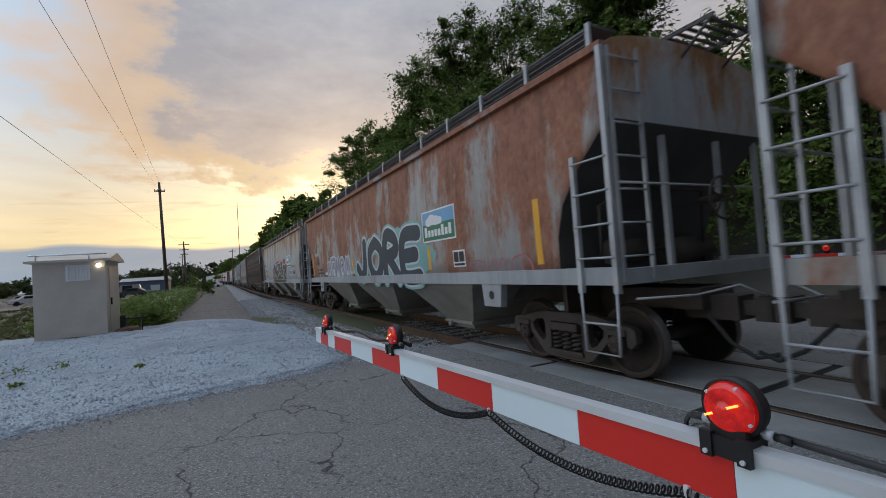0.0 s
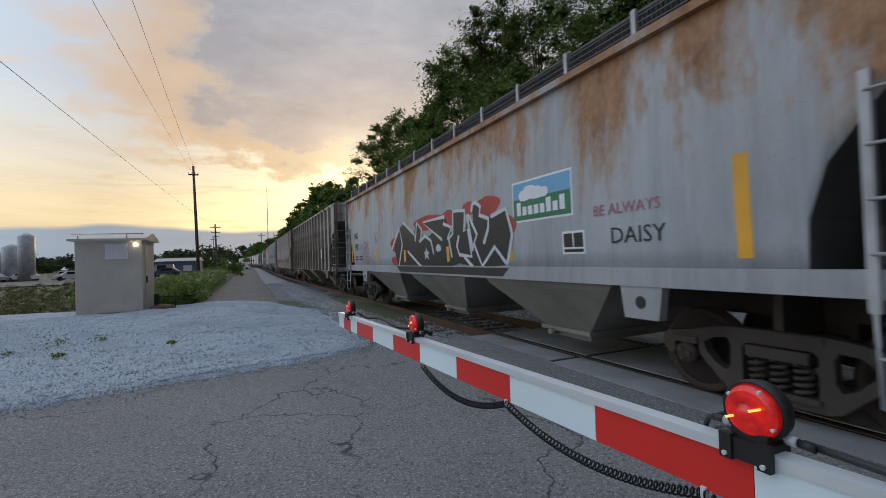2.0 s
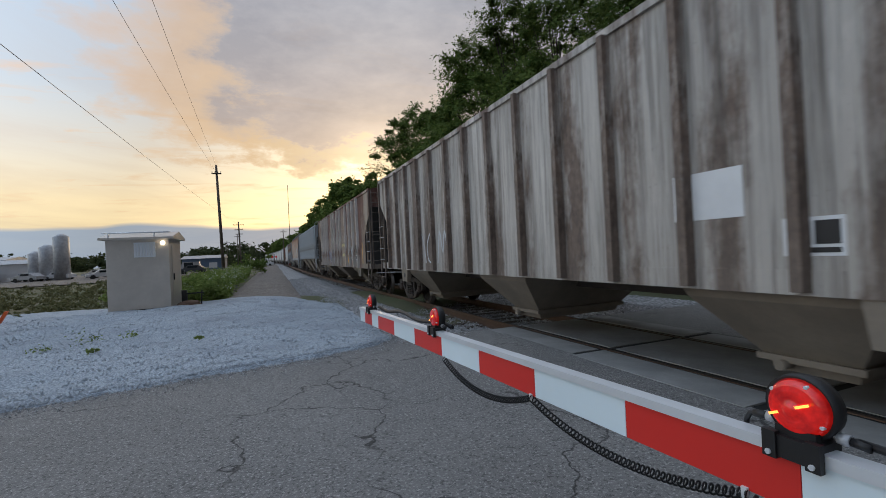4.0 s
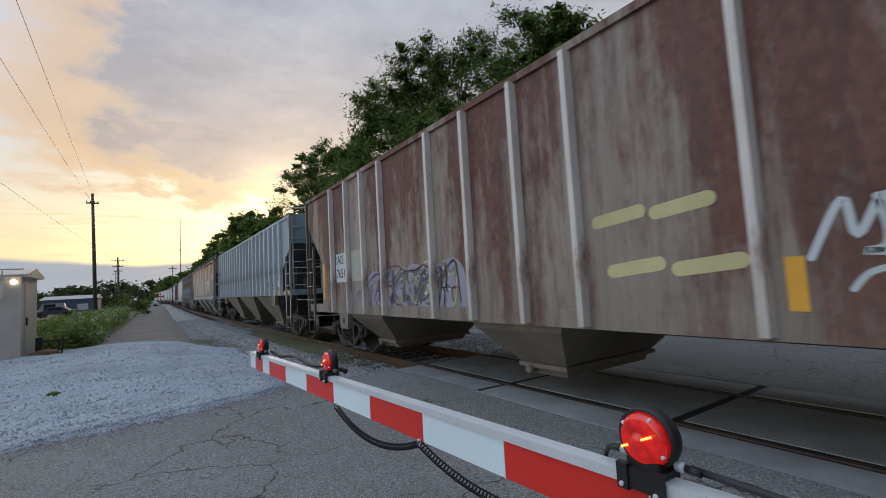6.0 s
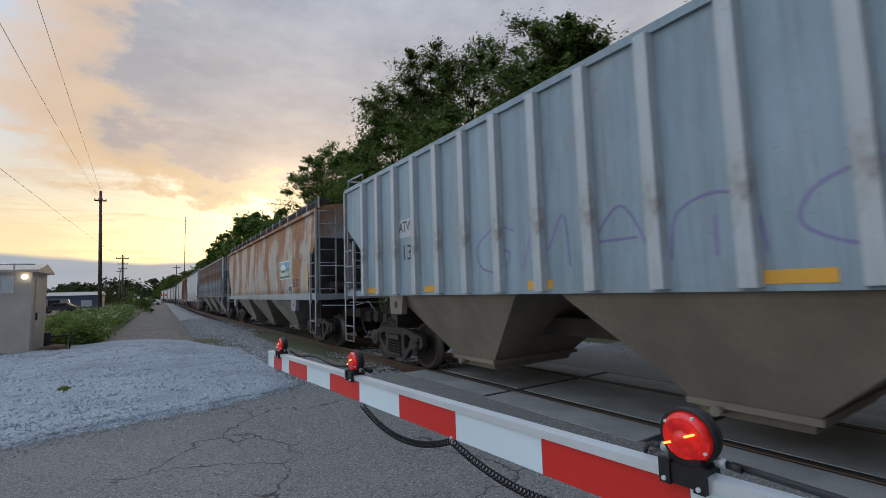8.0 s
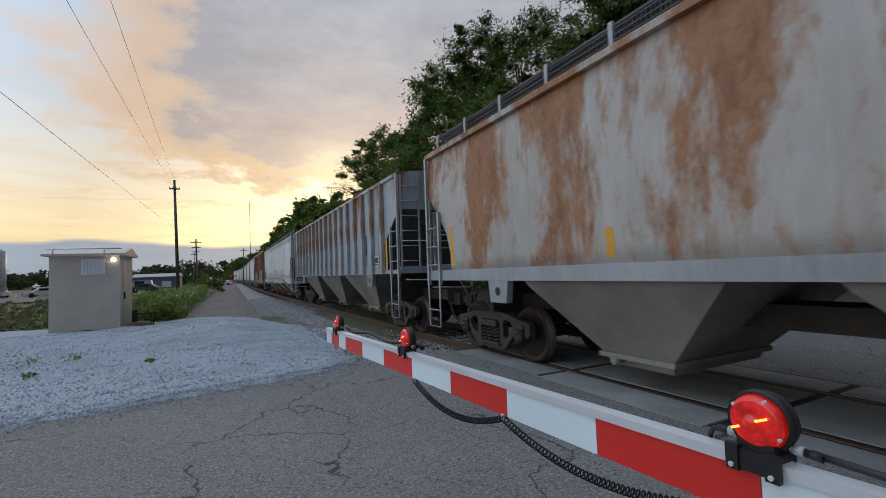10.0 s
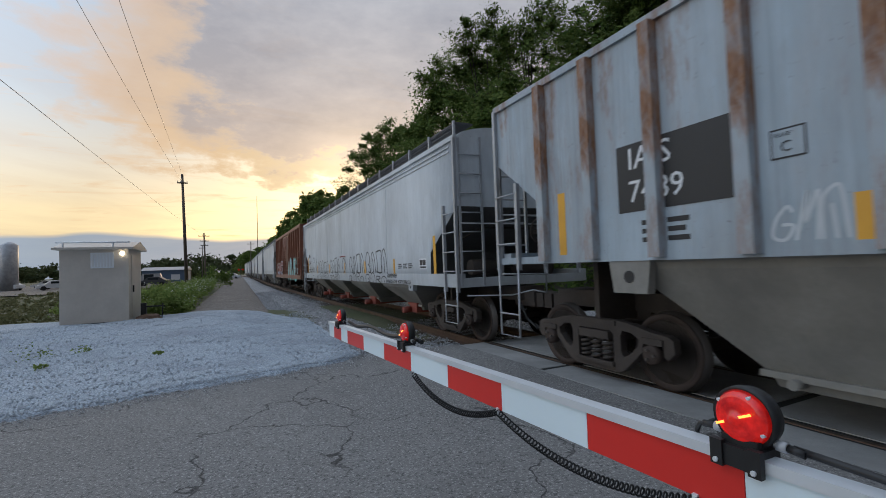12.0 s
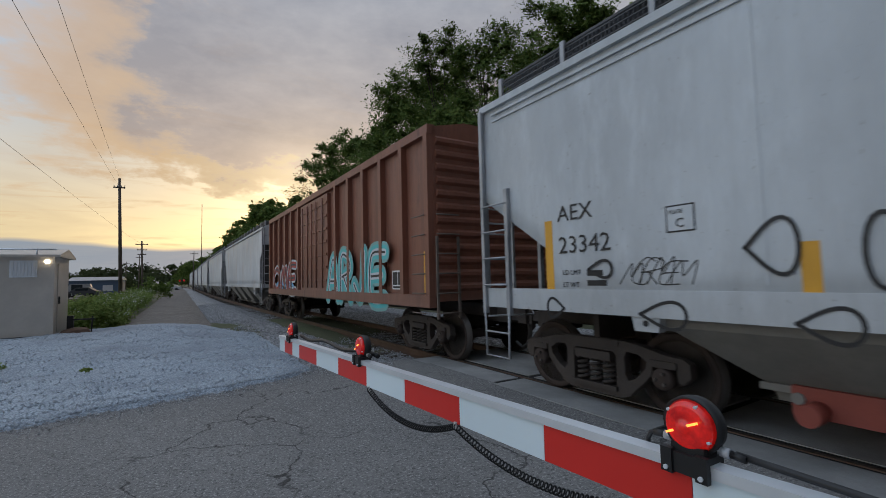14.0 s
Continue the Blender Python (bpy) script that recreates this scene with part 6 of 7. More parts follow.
# coiled cord hanging under the arm
bm = bmesh.new()
for y0, y1, sag in ((1.66, 0.905, 0.075), (0.905, 0.17, 0.062), (0.17, -0.6, 0.06)):
    n = 560
    pts = []
    for k in range(n + 1):
        f = k / n
        y = y0 + (y1 - y0) * f
        x, zb = arm_at(y)
        z = zb - 0.008 - sag * 4 * f * (1 - f)
        a = f * 2 * math.pi * 48
        pts.append((x - 0.004 + 0.0105 * math.cos(a), y, z + 0.0105 * math.sin(a)))
    pipe(bm, pts, 0.0028, 4)
part("coiled_cord", bm, BLACK, gate)
for y in (1.66, 0.905, 0.17, -0.6):
    x, zb = arm_at(y)
    bm = bmesh.new()
    box(bm, x - 0.008, x + 0.0, y - 0.006, y + 0.006, zb - 0.022, zb + 0.006)
    part("cord_clip", finish(bm, 0.001), WHITE, gate)
# the gate's mast, behind the viewer
mast = thing("gate_mast", "grey steel crossing gate mast with its drive box", "gate mast")
bm = bmesh.new()
x, zb = arm_at(-1.75)
tube(bm, (x + 0.35, -1.95, 0), (x + 0.35, -1.95, 3.2), 0.06, 16)
part("post", bm, ALU, mast)
bm = bmesh.new()
box(bm, x - 0.05, x + 0.25, -2.1, -1.69, 0.95, 1.45)
part("drive_box", finish(bm, 0.02), ALU, mast)

# the gate on the other side of the line
far_gate = thing("far_crossing_gate", "red and white crossing gate arm beyond the track", "crossing gate")
bm = bmesh.new()
box(bm, 11.03, 11.08, 1.0, 9.0, 1.17, 1.29)
part("aluminium_beam", finish(bm, 0.004), ALU, far_gate)
for i in range(19):
    bm = bmesh.new()
    box(bm, 11.02, 11.03, 1.05 + i * 0.41, 1.455 + i * 0.41, 1.172, 1.288)
    part("red_stripe" if i % 2 else "white_stripe", finish(bm), ARMRED if i % 2 else ARMWHITE, far_gate)
for y in (1.6, 4.1, 8.6):
    bm = bmesh.new()
    lathe_x(bm, [(10.99, 0.01), (11.0, 0.06), (11.03, 0.065)], n=18, y=y, z=1.40)
    lamp = part("red_lens", finish(bm), LENS, far_gate)
    bm = bmesh.new()
    lathe_x(bm, [(11.03, 0.068), (11.08, 0.06), (11.09, 0.01)], n=18, y=y, z=1.40)
    box(bm, 11.03, 11.07, y - 0.04, y + 0.04, 1.28, 1.35)
    part("lamp_housing", finish(bm), BLACK, far_gate)
bm = bmesh.new()
tube(bm, (11.3, 0.7, 0), (11.3, 0.7, 3.4), 0.07, 14)
box(bm, 11.0, 11.2, 0.55, 1.0, 0.95, 1.45)
part("mast", finish(bm), ALU, far_gate)

# ---- signal hut ----
hut = thing("signal_hut", "brushed stainless steel signal hut on a gravel pad", "signal hut")
HX0, HX1, HY0, HY1, HZ = -4.40, -2.815, 15.0, 16.75, 0.24
bm = bmesh.new()
box(bm, HX0, HX1, HY0, HY1, HZ, 2.36)
part("wall", finish(bm, 0.012), STAINLESS, hut)
bm = bmesh.new()
prism = [(HY0 - 0.13, 2.36), (HY0 - 0.13, 2.42), ((HY0 + HY1) / 2, 2.62), (HY1 + 0.13, 2.42), (HY1 + 0.13, 2.36)]
prism_x(bm, prism, HX0 - 0.14, HX1 + 0.14)
roof = part("roof", finish(bm, 0.008), STAINLESS, hut)
bm = bmesh.new()
for x in (HX0 + 0.1, HX1 - 0.35):
    tube(bm, (x, HY0 - 0.08, 2.42), (x, HY0 - 0.08, 2.56), 0.02, 8)
tube(bm, (HX0 - 0.05, HY0 - 0.08, 2.56), (HX1 + 0.05, HY0 - 0.08, 2.56), 0.022, 8)
part("roof_rail", bm, ALU, roof)
bm = bmesh.new()
box(bm, -3.70, -3.16, HY0 - 0.03, HY0 - 0.002, 1.83, 2.27)
vent = part("vent", finish(bm, 0.006), ALU, hut)
for i in range(7):
    bm = bmesh.new()
    x = -3.66 + i * 0.071
    box(bm, x, x + 0.035, HY0 - 0.05, HY0 - 0.028, 1.87, 2.23)
    part("louvre", finish(bm), WHITE, vent)
bm = bmesh.new()
lathe = [(0.0, 0.05), (0.04, 0.06), (0.09, 0.045), (0.10, 0.005)]
loft(bm, [[(-2.96 + r * math.cos(a), HY0 - 0.01 - d, 2.24 + r * math.sin(a)) for a in span(0, 2 * math.pi, 14)[:-1]] for d, r in lathe])
part("wall_lamp", finish(bm), glow_mat("lit_wall_lamp", (1.0, 0.85, 0.6), 6.0), hut)
bm = bmesh.new()
box(bm, HX0 + 0.5, HX1 - 0.1, HY0 - 0.06, HY0 - 0.005, HZ - 0.02, HZ + 0.06)
part("base_skirt", finish(bm, 0.01), RUBBER, hut)
bm = bmesh.new()
box(bm, HX1 + 0.002, HX1 + 0.018, HY0 + 0.35, HY0 + 1.35, HZ + 0.1, 2.2)
door = part("door", finish(bm, 0.004), STAINLESS, hut)
bm = bmesh.new()
box(bm, HX1 + 0.018, HX1 + 0.05, HY0 + 0.42, HY0 + 0.48, 1.1, 1.3)
part("handle", finish(bm, 0.004), BLACK, door)
junk = thing("cable_junction", "black junction pedestal with a heap of rusty scrap beside the hut", "junction box")
bm = bmesh.new()
box(bm, -2.62, -2.48, 15.5, 15.66, 0.2, 0.75)
box(bm, -2.5, -2.0, 15.5, 15.54, 0.62, 0.66)
tube(bm, (-2.08, 15.5, 0.2), (-2.05, 15.5, 0.72), 0.02, 6)
part("pedestal", finish(bm, 0.01), BLACK, junk)
bm = bmesh.new()
bmesh.ops.create_icosphere(bm, subdivisions=3, radius=0.3)
for v in bm.verts:
    v.co *= 1 + 0.25 * noise.noise(v.co * 5)
    v.co = Vector((v.co.x * 1.2 - 2.35, v.co.y + 15.25, max(-0.1, v.co.z * 0.6) + 0.26))
part("scrap_lump", bm, RAIL, junk)

# ---- poles and wires ----
def utility_pole(x, y, z, arms, lean, r=0.16):
    p = thing("utility_pole", "weathered wooden utility pole with cross-arms", "utility pole", "utility poles")
    bm = bmesh.new()
    pipe(bm, [(x, y, -0.2), (x + lean * 0.5, y, z * 0.5), (x + lean, y, z)], [r, r * 0.82, r * 0.62], 10)
    part("pole", bm, WOOD, p)
    for zz, w in arms:
        bm = bmesh.new()
        xx = x + lean * zz / z
        box(bm, xx - w / 2, xx + w / 2, y - 0.22, y - 0.12, zz - 0.06, zz + 0.06)
        arm = part("cross_arm", finish(bm, 0.01), WOOD, p)
        for k in (-0.45, -0.15, 0.15, 0.45):
            bm = bmesh.new()
            tube(bm, (xx + k * w, y - 0.17, zz + 0.06), (xx + k * w, y - 0.17, zz + 0.22), 0.035, 6)
            part("insulator", bm, LADDER, arm)
    return p


utility_pole(-4.65, 50, 11.5, [(10.6, 0.9)], -0.28, 0.17)
utility_pole(-5.45, 90, 8.9, [(8.3, 1.8), (7.4, 1.4), (6.6, 1.2)], -0.2, 0.18)
mast_far = thing("radio_mast", "tall thin steel mast far down the line", "mast")
bm = bmesh.new()
tube(bm, (3.95, 110, 0), (3.97, 110, 19), 0.09, 8, 0.05)
part("pole", bm, STEEL, mast_far)
for px, py, hh in ((2.6, 118, 9), (8.6, 105, 9.5), (-9, 135, 9), (-13, 150, 8), (7.7, 60, 7.5)):
    utility_pole(px, py, hh, [(hh - 0.6, 1.6)], 0.1, 0.13)


def wire(a, b, sag, r=0.008):
    a, b = Vector(a), Vector(b)
    w = thing("overhead_wire", "thin dark overhead wire", "wire", "overhead wires")
    bm = bmesh.new()
    pipe(bm, [a.lerp(b, f) - Vector((0, 0, sag * 4 * f * (1 - f))) for f in span(0, 1, 24)], r, 5)
    part("strand", bm, BLACK, w)


wire((-4.93, 50, 11.5), (-2.0, -5, 9.35), 0.2)
wire((-4.93, 50, 10.7), (-3.3, -5, 8.9), 0.3)
wire((-5.65, 90, 8.4), (-4.6, -12, 5.9), 0.4)


# ---- trees, woods, weeds ----
def leaf_cloud(rnd, blobs, n, size, flat=0.75):
    """Many small leaf blades, thick in the middle of a clump and thinning out along a few twigs."""
    verts, faces = [], []
    for c, r in blobs:
        twigs = [Vector((rnd.gauss(0, 1), rnd.gauss(0, 1), rnd.gauss(0.25, 0.8))).normalized() * r * rnd.uniform(0.7, 1.45) for _ in range(9)]
        for k in range(n):
            if k % 3:
                w = rnd.choice(twigs)
                f = rnd.random() ** 0.7
                d = w * f + Vector((rnd.gauss(0, 1), rnd.gauss(0, 1), rnd.gauss(0, 1))) * r * (0.20 - 0.10 * f)
            else:
                d = Vector((rnd.gauss(0, 1), rnd.gauss(0, 1), rnd.gauss(0, 1))) * r * 0.42
            p = c + Vector((d.x, d.y, d.z * flat))
            u = Vector((rnd.uniform(-1, 1), rnd.uniform(-1, 1), rnd.uniform(-0.7, 0.7))).normalized()
            v = u.orthogonal().normalized() * rnd.uniform(0.4, 0.7)
            s = size * rnd.uniform(0.6, 1.4)
            b = len(verts)
            verts += [p - u * s, p + v * s, p + u * s, p - v * s]
            faces.append((b, b + 1, b + 2, b + 3))
    return verts, faces


def tree(x, y, h, r, seed, n=240, size=0.22, material=None, z0=0.0, low=0.25):
    rnd = random.Random(seed)
    t = thing("tree", "tall broadleaf tree with a dense dark green crown", "tree", "trees beyond the track")
    bm = bmesh.new()
    top = h * 0.75
    lean = Vector((rnd.uniform(-0.06, 0.06), rnd.uniform(-0.06, 0.06), 1))
    pts = [Vector((x, y, z0 - 0.3)) + lean * (top * f) + Vector((rnd.uniform(-0.2, 0.2), rnd.uniform(-0.2, 0.2), 0)) * f for f in span(0, 1, 6)]
    r0 = 0.028 * h * 0.6
    pipe(bm, pts, [r0 * (1 - 0.8 * i / 6) for i in range(7)], 8)
    blobs = []
    for i in range(50):
        f = rnd.uniform(low, 1.0)
        base = pts[min(5, int(f * 5))].lerp(pts[min(6, int(f * 5) + 1)], 0.5)
        a = rnd.uniform(0, 6.283)
        reach = r * (1.05 - 0.75 * max(0, (f - 0.45) / 0.55)) * rnd.uniform(0.45, 1.0)
        tip = Vector((x + reach * math.cos(a), y + reach * math.sin(a), z0 + h * (0.12 + 0.78 * f) + rnd.uniform(-0.3, 0.8)))
        if i % 2 == 0:
            mid = base.lerp(tip, 0.55) + Vector((0, 0, -0.2))
            pipe(bm, [base, mid, tip], [r0 * 0.28, r0 * 0.16, r0 * 0.05], 5)
        blobs.append((tip, r * rnd.uniform(0.2, 0.38)))
        blobs.append((tip + Vector((rnd.uniform(-1, 1), rnd.uniform(-1, 1), rnd.uniform(-0.4, 1.0))) * r * 0.28, r * rnd.uniform(0.10, 0.2)))
    part("trunk", bm, BARK, t)
    verts, faces = leaf_cloud(rnd, blobs, n, size)
    me = bpy.data.meshes.new("crown")
    me.from_pydata(verts, [], faces)
    me.materials.append(material or LEAF)
    crown = new("crown", me)
    crown.parent = t
    return t


for i, (x, y, h, r) in enumerate([(16.3, 53, 20.0, 4.7), (17, 45, 17.6, 4.2), (17, 40, 16.8, 3.8), (17, 33.5, 20.3, 4.9), (17, 27.5, 19.8, 4.6), (17, 21.5, 17.6, 4.2), (17, 16.3, 17.8, 4.0), (17.2, 13.4, 15.2, 2.7), (18.8, 5.8, 15.5, 3.7), (20, -1, 18, 5.5), (21, -8, 19, 6)]):
    tree(x, y, h, r * 1.1, 20 + i, 400, 0.12)
for i, (x, y, h, r) in enumerate([(23, 35, 19, 5.5), (24, 25, 19, 5.5), (24, 13, 11, 5.5), (26, 3, 18, 6.0), (22, 45, 16, 5), (27, -10, 18, 6.5), (31, 6, 17, 5.5), (30, 21, 14, 6.0)]):
    tree(x, y, h, r, 50 + i, 200, 0.2)
for i, (x, y, h, r) in enumerate([(11.5, 66, 13, 4.4), (13, 74, 15, 5.4), (12, 84, 14, 5), (10.5, 95, 13.0, 4.6), (13, 58, 12, 4.4), (10.8, 108, 12, 4.6), (12, 122, 12, 5), (9.5, 136, 11, 4.6), (11, 150, 11, 5), (8, 166, 10, 4.6), (9, 184, 10, 5), (4, 205, 10, 5), (3, 225, 10, 5)]):
    tree(x, y, h, r, 80 + i, 130, 0.26, low=0.05)


# wooded bank beyond the track
grid_sheet("bank", plain("leaf_litter_and_rock_on_a_bank", (0.07, 0.062, 0.045), 0.95, 0, 0.4, 2, 0.6), [12.5, 13.5, 15, 17, 20, 24, 30, 40, 70], span(-40, 8, 16) + span(12, 70, 20) + span(80, 240, 12),
           lambda x, y: -0.15 + (0 if x < 13 else min(6.0, (x - 13) * 0.42)) * (1 if y > 9 else 0.8) + rough_at(x, y, 2.5, 0.4), "rocky wooded bank rising beyond the track", "bank")


def thicket(name, label, category, n, place, size, material, seed, flat=0.8, per=60):
    rnd = random.Random(seed)
    verts, faces = [], []
    for _ in range(n):
        x, y, z, r = place(rnd)
        v, f = leaf_cloud(rnd, [(Vector((x, y, z)), r)], per, size, flat)
        b = len(verts)
        verts += v
        faces += [tuple(k + b for k in q) for q in f]
    me = bpy.data.meshes.new(name)
    me.from_pydata(verts, [], faces)
    me.materials.append(material)
    return tagged(new(name, me), label, category, kind="stuff")


def scrub_place(r):
    y = r.uniform(-14, 60)
    x = 12.5 + abs(r.gauss(0, 3.0)) + (3 if y < 9 else 0)
    return x, y, r.uniform(0.2, 3.6) + max(0, x - 13) * 0.42, r.uniform(0.6, 1.5)


thicket("undergrowth", "dark undergrowth below the trees beyond the track", "undergrowth", 900, scrub_place, 0.095, LEAF, 5, per=110)


def far_place(r):
    x = r.uniform(-420, 120)
    y = 330 + r.uniform(-30, 60) - abs(x + 40) * 0.15
    return x, y, r.uniform(1, 7) * (1.6 if x > -60 else 1.0), r.uniform(3, 6)


thicket("far_woods", "hazy dark wooded skyline far beyond the yard", "woods", 520, far_place, 0.9, FARLEAF, 6, per=130)


def mid_place(r):
    y = 150 + 130 * r.random()
    x = -8 - 0.25 * (y - 150) - abs(r.gauss(0, 9))
    return x, y, r.uniform(0.5, 3.2), r.uniform(1.5, 3.0)


thicket("far_hedge", "dark hedge and bushes behind the parking lot", "bushes", 110, mid_place, 0.32, FARLEAF, 9, per=140)


def weed_place(r):
    y = 17.5 + 38 * r.random() ** 1.3
    x = -1.7 - abs(r.gauss(0, 1.3)) - 0.02 * (y - 17)
    return x, y, 0.15 + r.uniform(0, 0.75), r.uniform(0.2, 0.45)


thicket("weeds", "tall bright green weeds beside the dirt lane", "weeds", 460, weed_place, 0.055, WEEDLEAF, 7, per=90)


def grass_place(r):
    y = 11 + 45 * r.random()
    x = -6 - abs(r.gauss(0, 7))
    return x, y, 0.03 + r.uniform(0, 0.2), r.uniform(0.2, 0.5)


DRYLEAF = leaf_mat("dull_field_grass_blades", (0.075, 0.085, 0.035), (0.17, 0.165, 0.085))
thicket("long_grass", "long pale grass on the field behind the hut", "grass", 520, grass_place, 0.06, DRYLEAF, 8, 0.5, per=60)


def flower_place(r):
    x, y, z, q = weed_place(r)
    return x + 0.2, y, z + 0.25, 0.25


thicket("weed_flowers", "small white flower heads among the weeds", "flowers", 300, flower_place, 0.02, FLOWER, 11, per=7)


def tuft(x, y, r, seed):
    rnd = random.Random(seed)
    t = thing("weed_tuft", "small green weed growing in the gravel", "weed", "weeds in the gravel")
    v, f = leaf_cloud(rnd, [(Vector((x, y, height(x, y) + 0.08)), r), (Vector((x + r * 0.8, y + 0.1, height(x, y) + 0.08)), r * 0.6)], 46, 0.022, 0.9)
    me = bpy.data.meshes.new("leaves")
    me.from_pydata(v, [], f)
    me.materials.append(WEEDLEAF)
    new("leaves", me).parent = t


for i, (x, y, r) in enumerate([(-3.4, 10.0, 0.24), (-2.68, 10.1, 0.14), (-3.9, 9.5, 0.16), (-2.95, 9.0, 0.09), (-5.2, 9.8, 0.2), (-1.3, 9.2, 0.06)]):
    tuft(x, y, r, 30 + i)
bush = thing("bush", "round dark green bush at the end of the weeds", "bush")
v, f = leaf_cloud(random.Random(3), [(Vector((-2.6, 56, 1.1)), 1.5), (Vector((-1.6, 57, 0.9)), 1.1), (Vector((-3.5, 57, 0.8)), 1.1)], 900, 0.11)
me = bpy.data.meshes.new("foliage")
me.from_pydata(v, [], f)
me.materials.append(LEAF)
new("foliage", me).parent = bush

# ---- the yard far off ----
BLUEWALL = plain("faded_blue_cladding", (0.09, 0.14, 0.22), 0.6, 0, 0.15, 1, 0.05)
CARWHITE = plain("white_vehicle_paint", (0.62, 0.63, 0.65), 0.35, 0, 0.08, 2, 0.0)
CARDARK = plain("dark_vehicle_paint", (0.05, 0.055, 0.065), 0.35, 0, 0.15, 2, 0.0)
GLASS = plain("dark_vehicle_glass", (0.02, 0.025, 0.03), 0.1, 0, 0.1, 2, 0.0)
grid_sheet("parking_lot", DIRT, [-75, -50, -30, -16, -7], span(62, 150, 8), lambda x, y: -0.1, "pale gravel parking lot of the yard", "parking lot")


def shed(x, y, w, d, h, material, label):
    b = thing("warehouse", label, "warehouse")
    bm = bmesh.new()
    box(bm, x - w / 2, x + w / 2, y, y + d, -0.1, h)
    part("wall", finish(bm), material, b)
    bm = bmesh.new()
    prism_x(bm, [(y - 0.3, h), (y + d / 2, h + 0.8), (y + d + 0.3, h)], x - w / 2 - 0.3, x + w / 2 + 0.3)
    part("roof", finish(bm), LADDER, b)
    n = max(2, int(w / 4))
    for i in range(n):
        bm = bmesh.new()
        xx = x - w / 2 + w * (i + 0.5) / n
        box(bm, xx - 0.9, xx + 0.9, y - 0.05, y + 0.02, 0.3, h * 0.6)
        part("roller_door", finish(bm), CARWHITE if i % 2 else GLASS, b)
    return b


shed(-16, 122, 9, 10, 2.7, BLUEWALL, "low blue clad warehouse behind parked vehicles")
shed(-62, 120, 18, 12, 4.2, LADDER, "pale grey warehouse at the edge of the yard")
shed(-44, 100, 7, 8, 3.0, CARWHITE, "small white yard building")


def vehicle(x, y, yaw, material, van, label):
    c = thing("parked_van" if van else "parked_car", label, "van" if van else "car", "vehicles parked in the yard")
    bm = bmesh.new()
    h = 2.0 if van else 1.42
    prof = [(-2.2, 0.35), (2.2, 0.35), (2.25, 0.8), (1.3, 0.95), (0.75, h), (-1.9, h), (-2.2, 0.95)] if van else [(-2.2, 0.35), (2.2, 0.35), (2.2, 0.75), (1.2, 0.9), (0.5, h), (-1.0, h), (-1.7, 0.95), (-2.2, 0.9)]
    loft(bm, [[(xx, yy, zz) for yy, zz in prof] for xx in (-0.85, 0.85)])
    part("body", finish(bm, 0.06), material, c)
    bm = bmesh.new()
    box(bm, -0.87, 0.87, -0.9, 0.55, 0.98, h - 0.12)
    part("window", finish(bm), GLASS, c)
    for yy in (-1.35, 1.35):
        for xx in (-0.8, 0.8):
            bm = bmesh.new()
            lathe_x(bm, [(xx - 0.1, 0.33), (xx + 0.1, 0.33)], n=14, y=yy, z=0.33)
            part("wheel", finish(bm), RUBBER, c)
    c.matrix_basis = pose(x, y, -0.1, 0, 0, yaw)


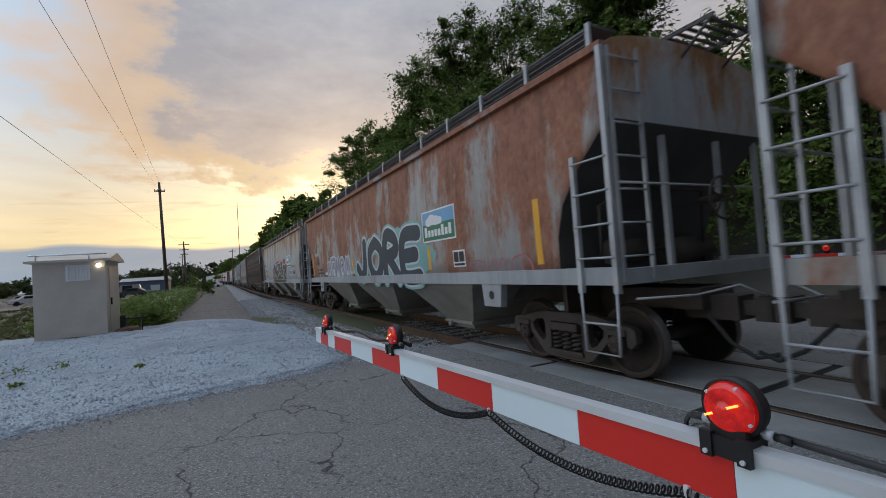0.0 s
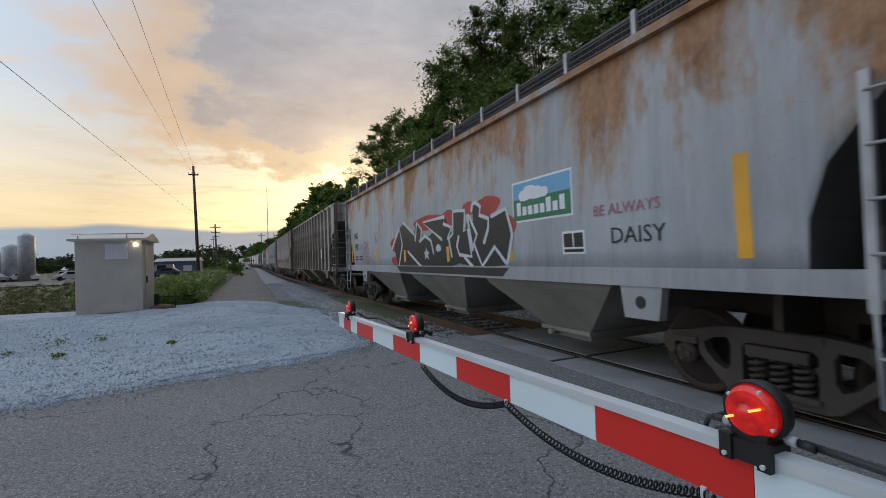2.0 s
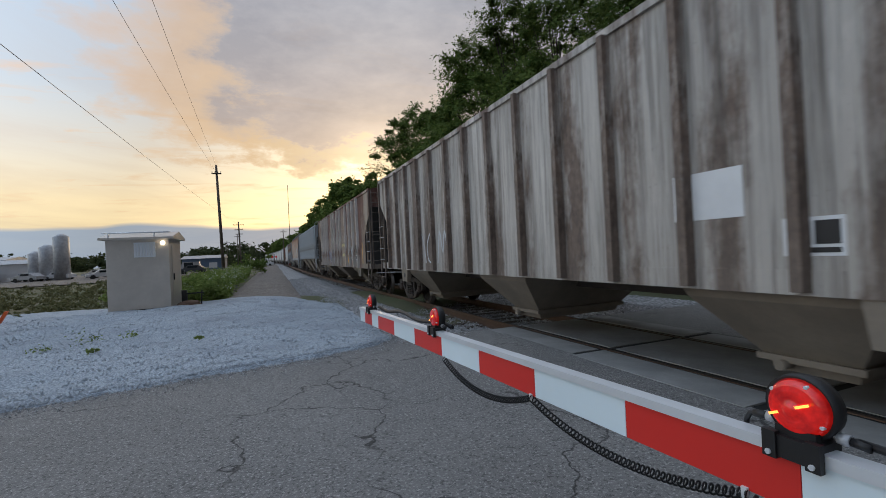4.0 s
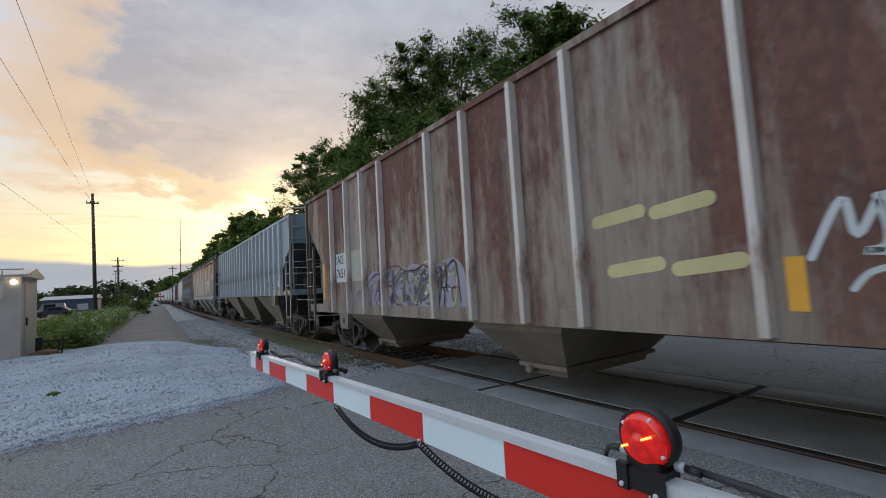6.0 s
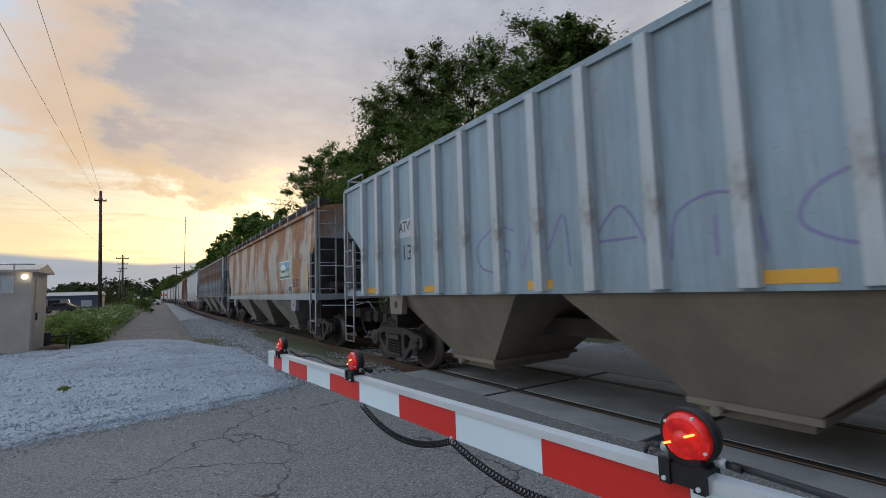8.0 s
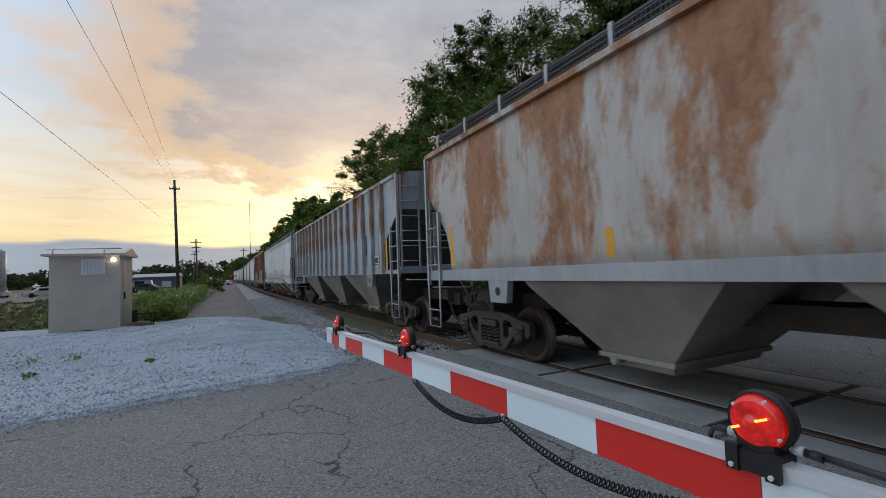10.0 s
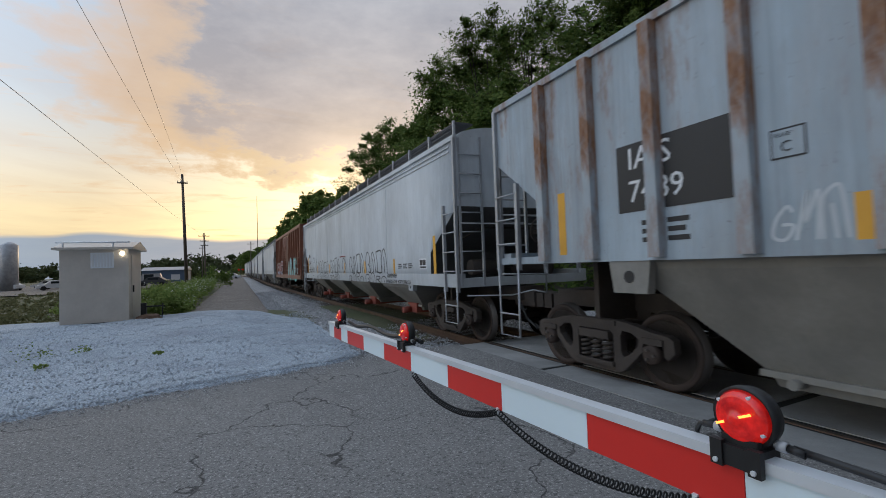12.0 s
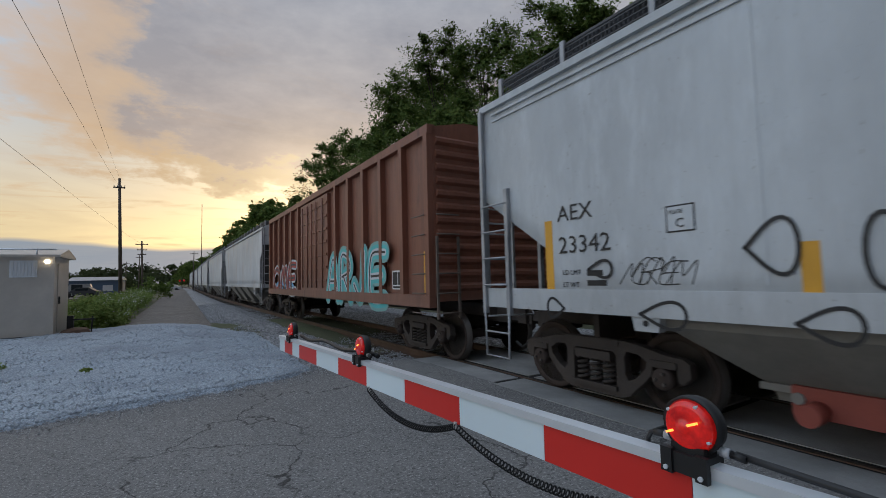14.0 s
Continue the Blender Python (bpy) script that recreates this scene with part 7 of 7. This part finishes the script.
rnd = random.Random(12)
for i in range(16):
    van = rnd.random() < 0.4
    mt = rnd.choice((CARWHITE, CARWHITE, CARDARK, LADDER))
    vehicle(-12 - i * 3.1 + rnd.uniform(-0.6, 0.6), 88 + rnd.uniform(-5, 14), 90 + rnd.uniform(-25, 25), mt, van, ("white" if mt is CARWHITE else "dark" if mt is CARDARK else "silver") + (" van" if van else " saloon car") + " parked on the yard's gravel")
vehicle(-2.0, 128, 80, CARWHITE, False, "white saloon car standing by the far crossing")
for x, y, r, h in ((-33.0, 92, 1.1, 7.6), (-36.0, 95, 1.2, 6.0), (-38.5, 97, 1.0, 5.0)):
    tank = thing("storage_silo", "pale cylindrical storage silo in the yard", "silo", "storage silos")
    bm = bmesh.new()
    loft(bm, [[(x + rr * math.cos(a), y + rr * math.sin(a), z) for a in span(0, 2 * math.pi, 20)[:-1]] for rr, z in ((r, -0.1), (r, h - 0.5), (r * 0.3, h))], smooth=True)
    part("shell", finish(bm), LADDER, tank)
far_signal = thing("far_crossing_signal", "flashing red crossing signal far down the line", "crossing signal")
bm = bmesh.new()
tube(bm, (0.4, 150, 0), (0.4, 150, 3.4), 0.09, 10)
box(bm, -0.3, 1.1, 149.92, 150.0, 2.3, 2.5)
part("post", finish(bm), STEEL, far_signal)
for x in (-0.15, 0.95):
    bm = bmesh.new()
    loft(bm, [[(x + r * math.cos(a), 149.9 - d, 2.4 + r * math.sin(a)) for a in span(0, 2 * math.pi, 14)[:-1]] for d, r in ((0, 0.28), (0.1, 0.24), (0.12, 0.02))])
    part("red_lens", finish(bm), LENS, far_signal)
marker = thing("marker_stake", "fallen orange marker stake at the gravel's edge", "stake")
bm = bmesh.new()
obox(bm, (-6.3, 13.8, 0.33), (0.035, 0, 0), (0, 0.035, 0), (0.16, 0, 0.28))
part("stake", finish(bm, 0.008), plain("orange_plastic", (0.75, 0.12, 0.02), 0.5, 0, 0.1, 6, 0.0), marker)


# ---- what moves ----
def motions():
    for car, mid, half in CARS:
        rows = []
        for k in range(29):
            t = k * 0.5
            y = mid - SPEED * t
            a, b = y - half + 1.75, y + half - 1.75
            xa, xb = track_x(a), track_x(b)
            rows.append((t, pose((xa + xb) / 2, y, 0, 0, 0, math.degrees(math.atan2(xa - xb, b - a)))))
        walk(car, rows)
    for wheelset, k in WHEELS:
        walk(wheelset, [(f / 30, pose(0, k, 0.457, math.degrees(SPEED * f / 30 / 0.457) % 360, 0, 0)) for f in range(421)])


motions()
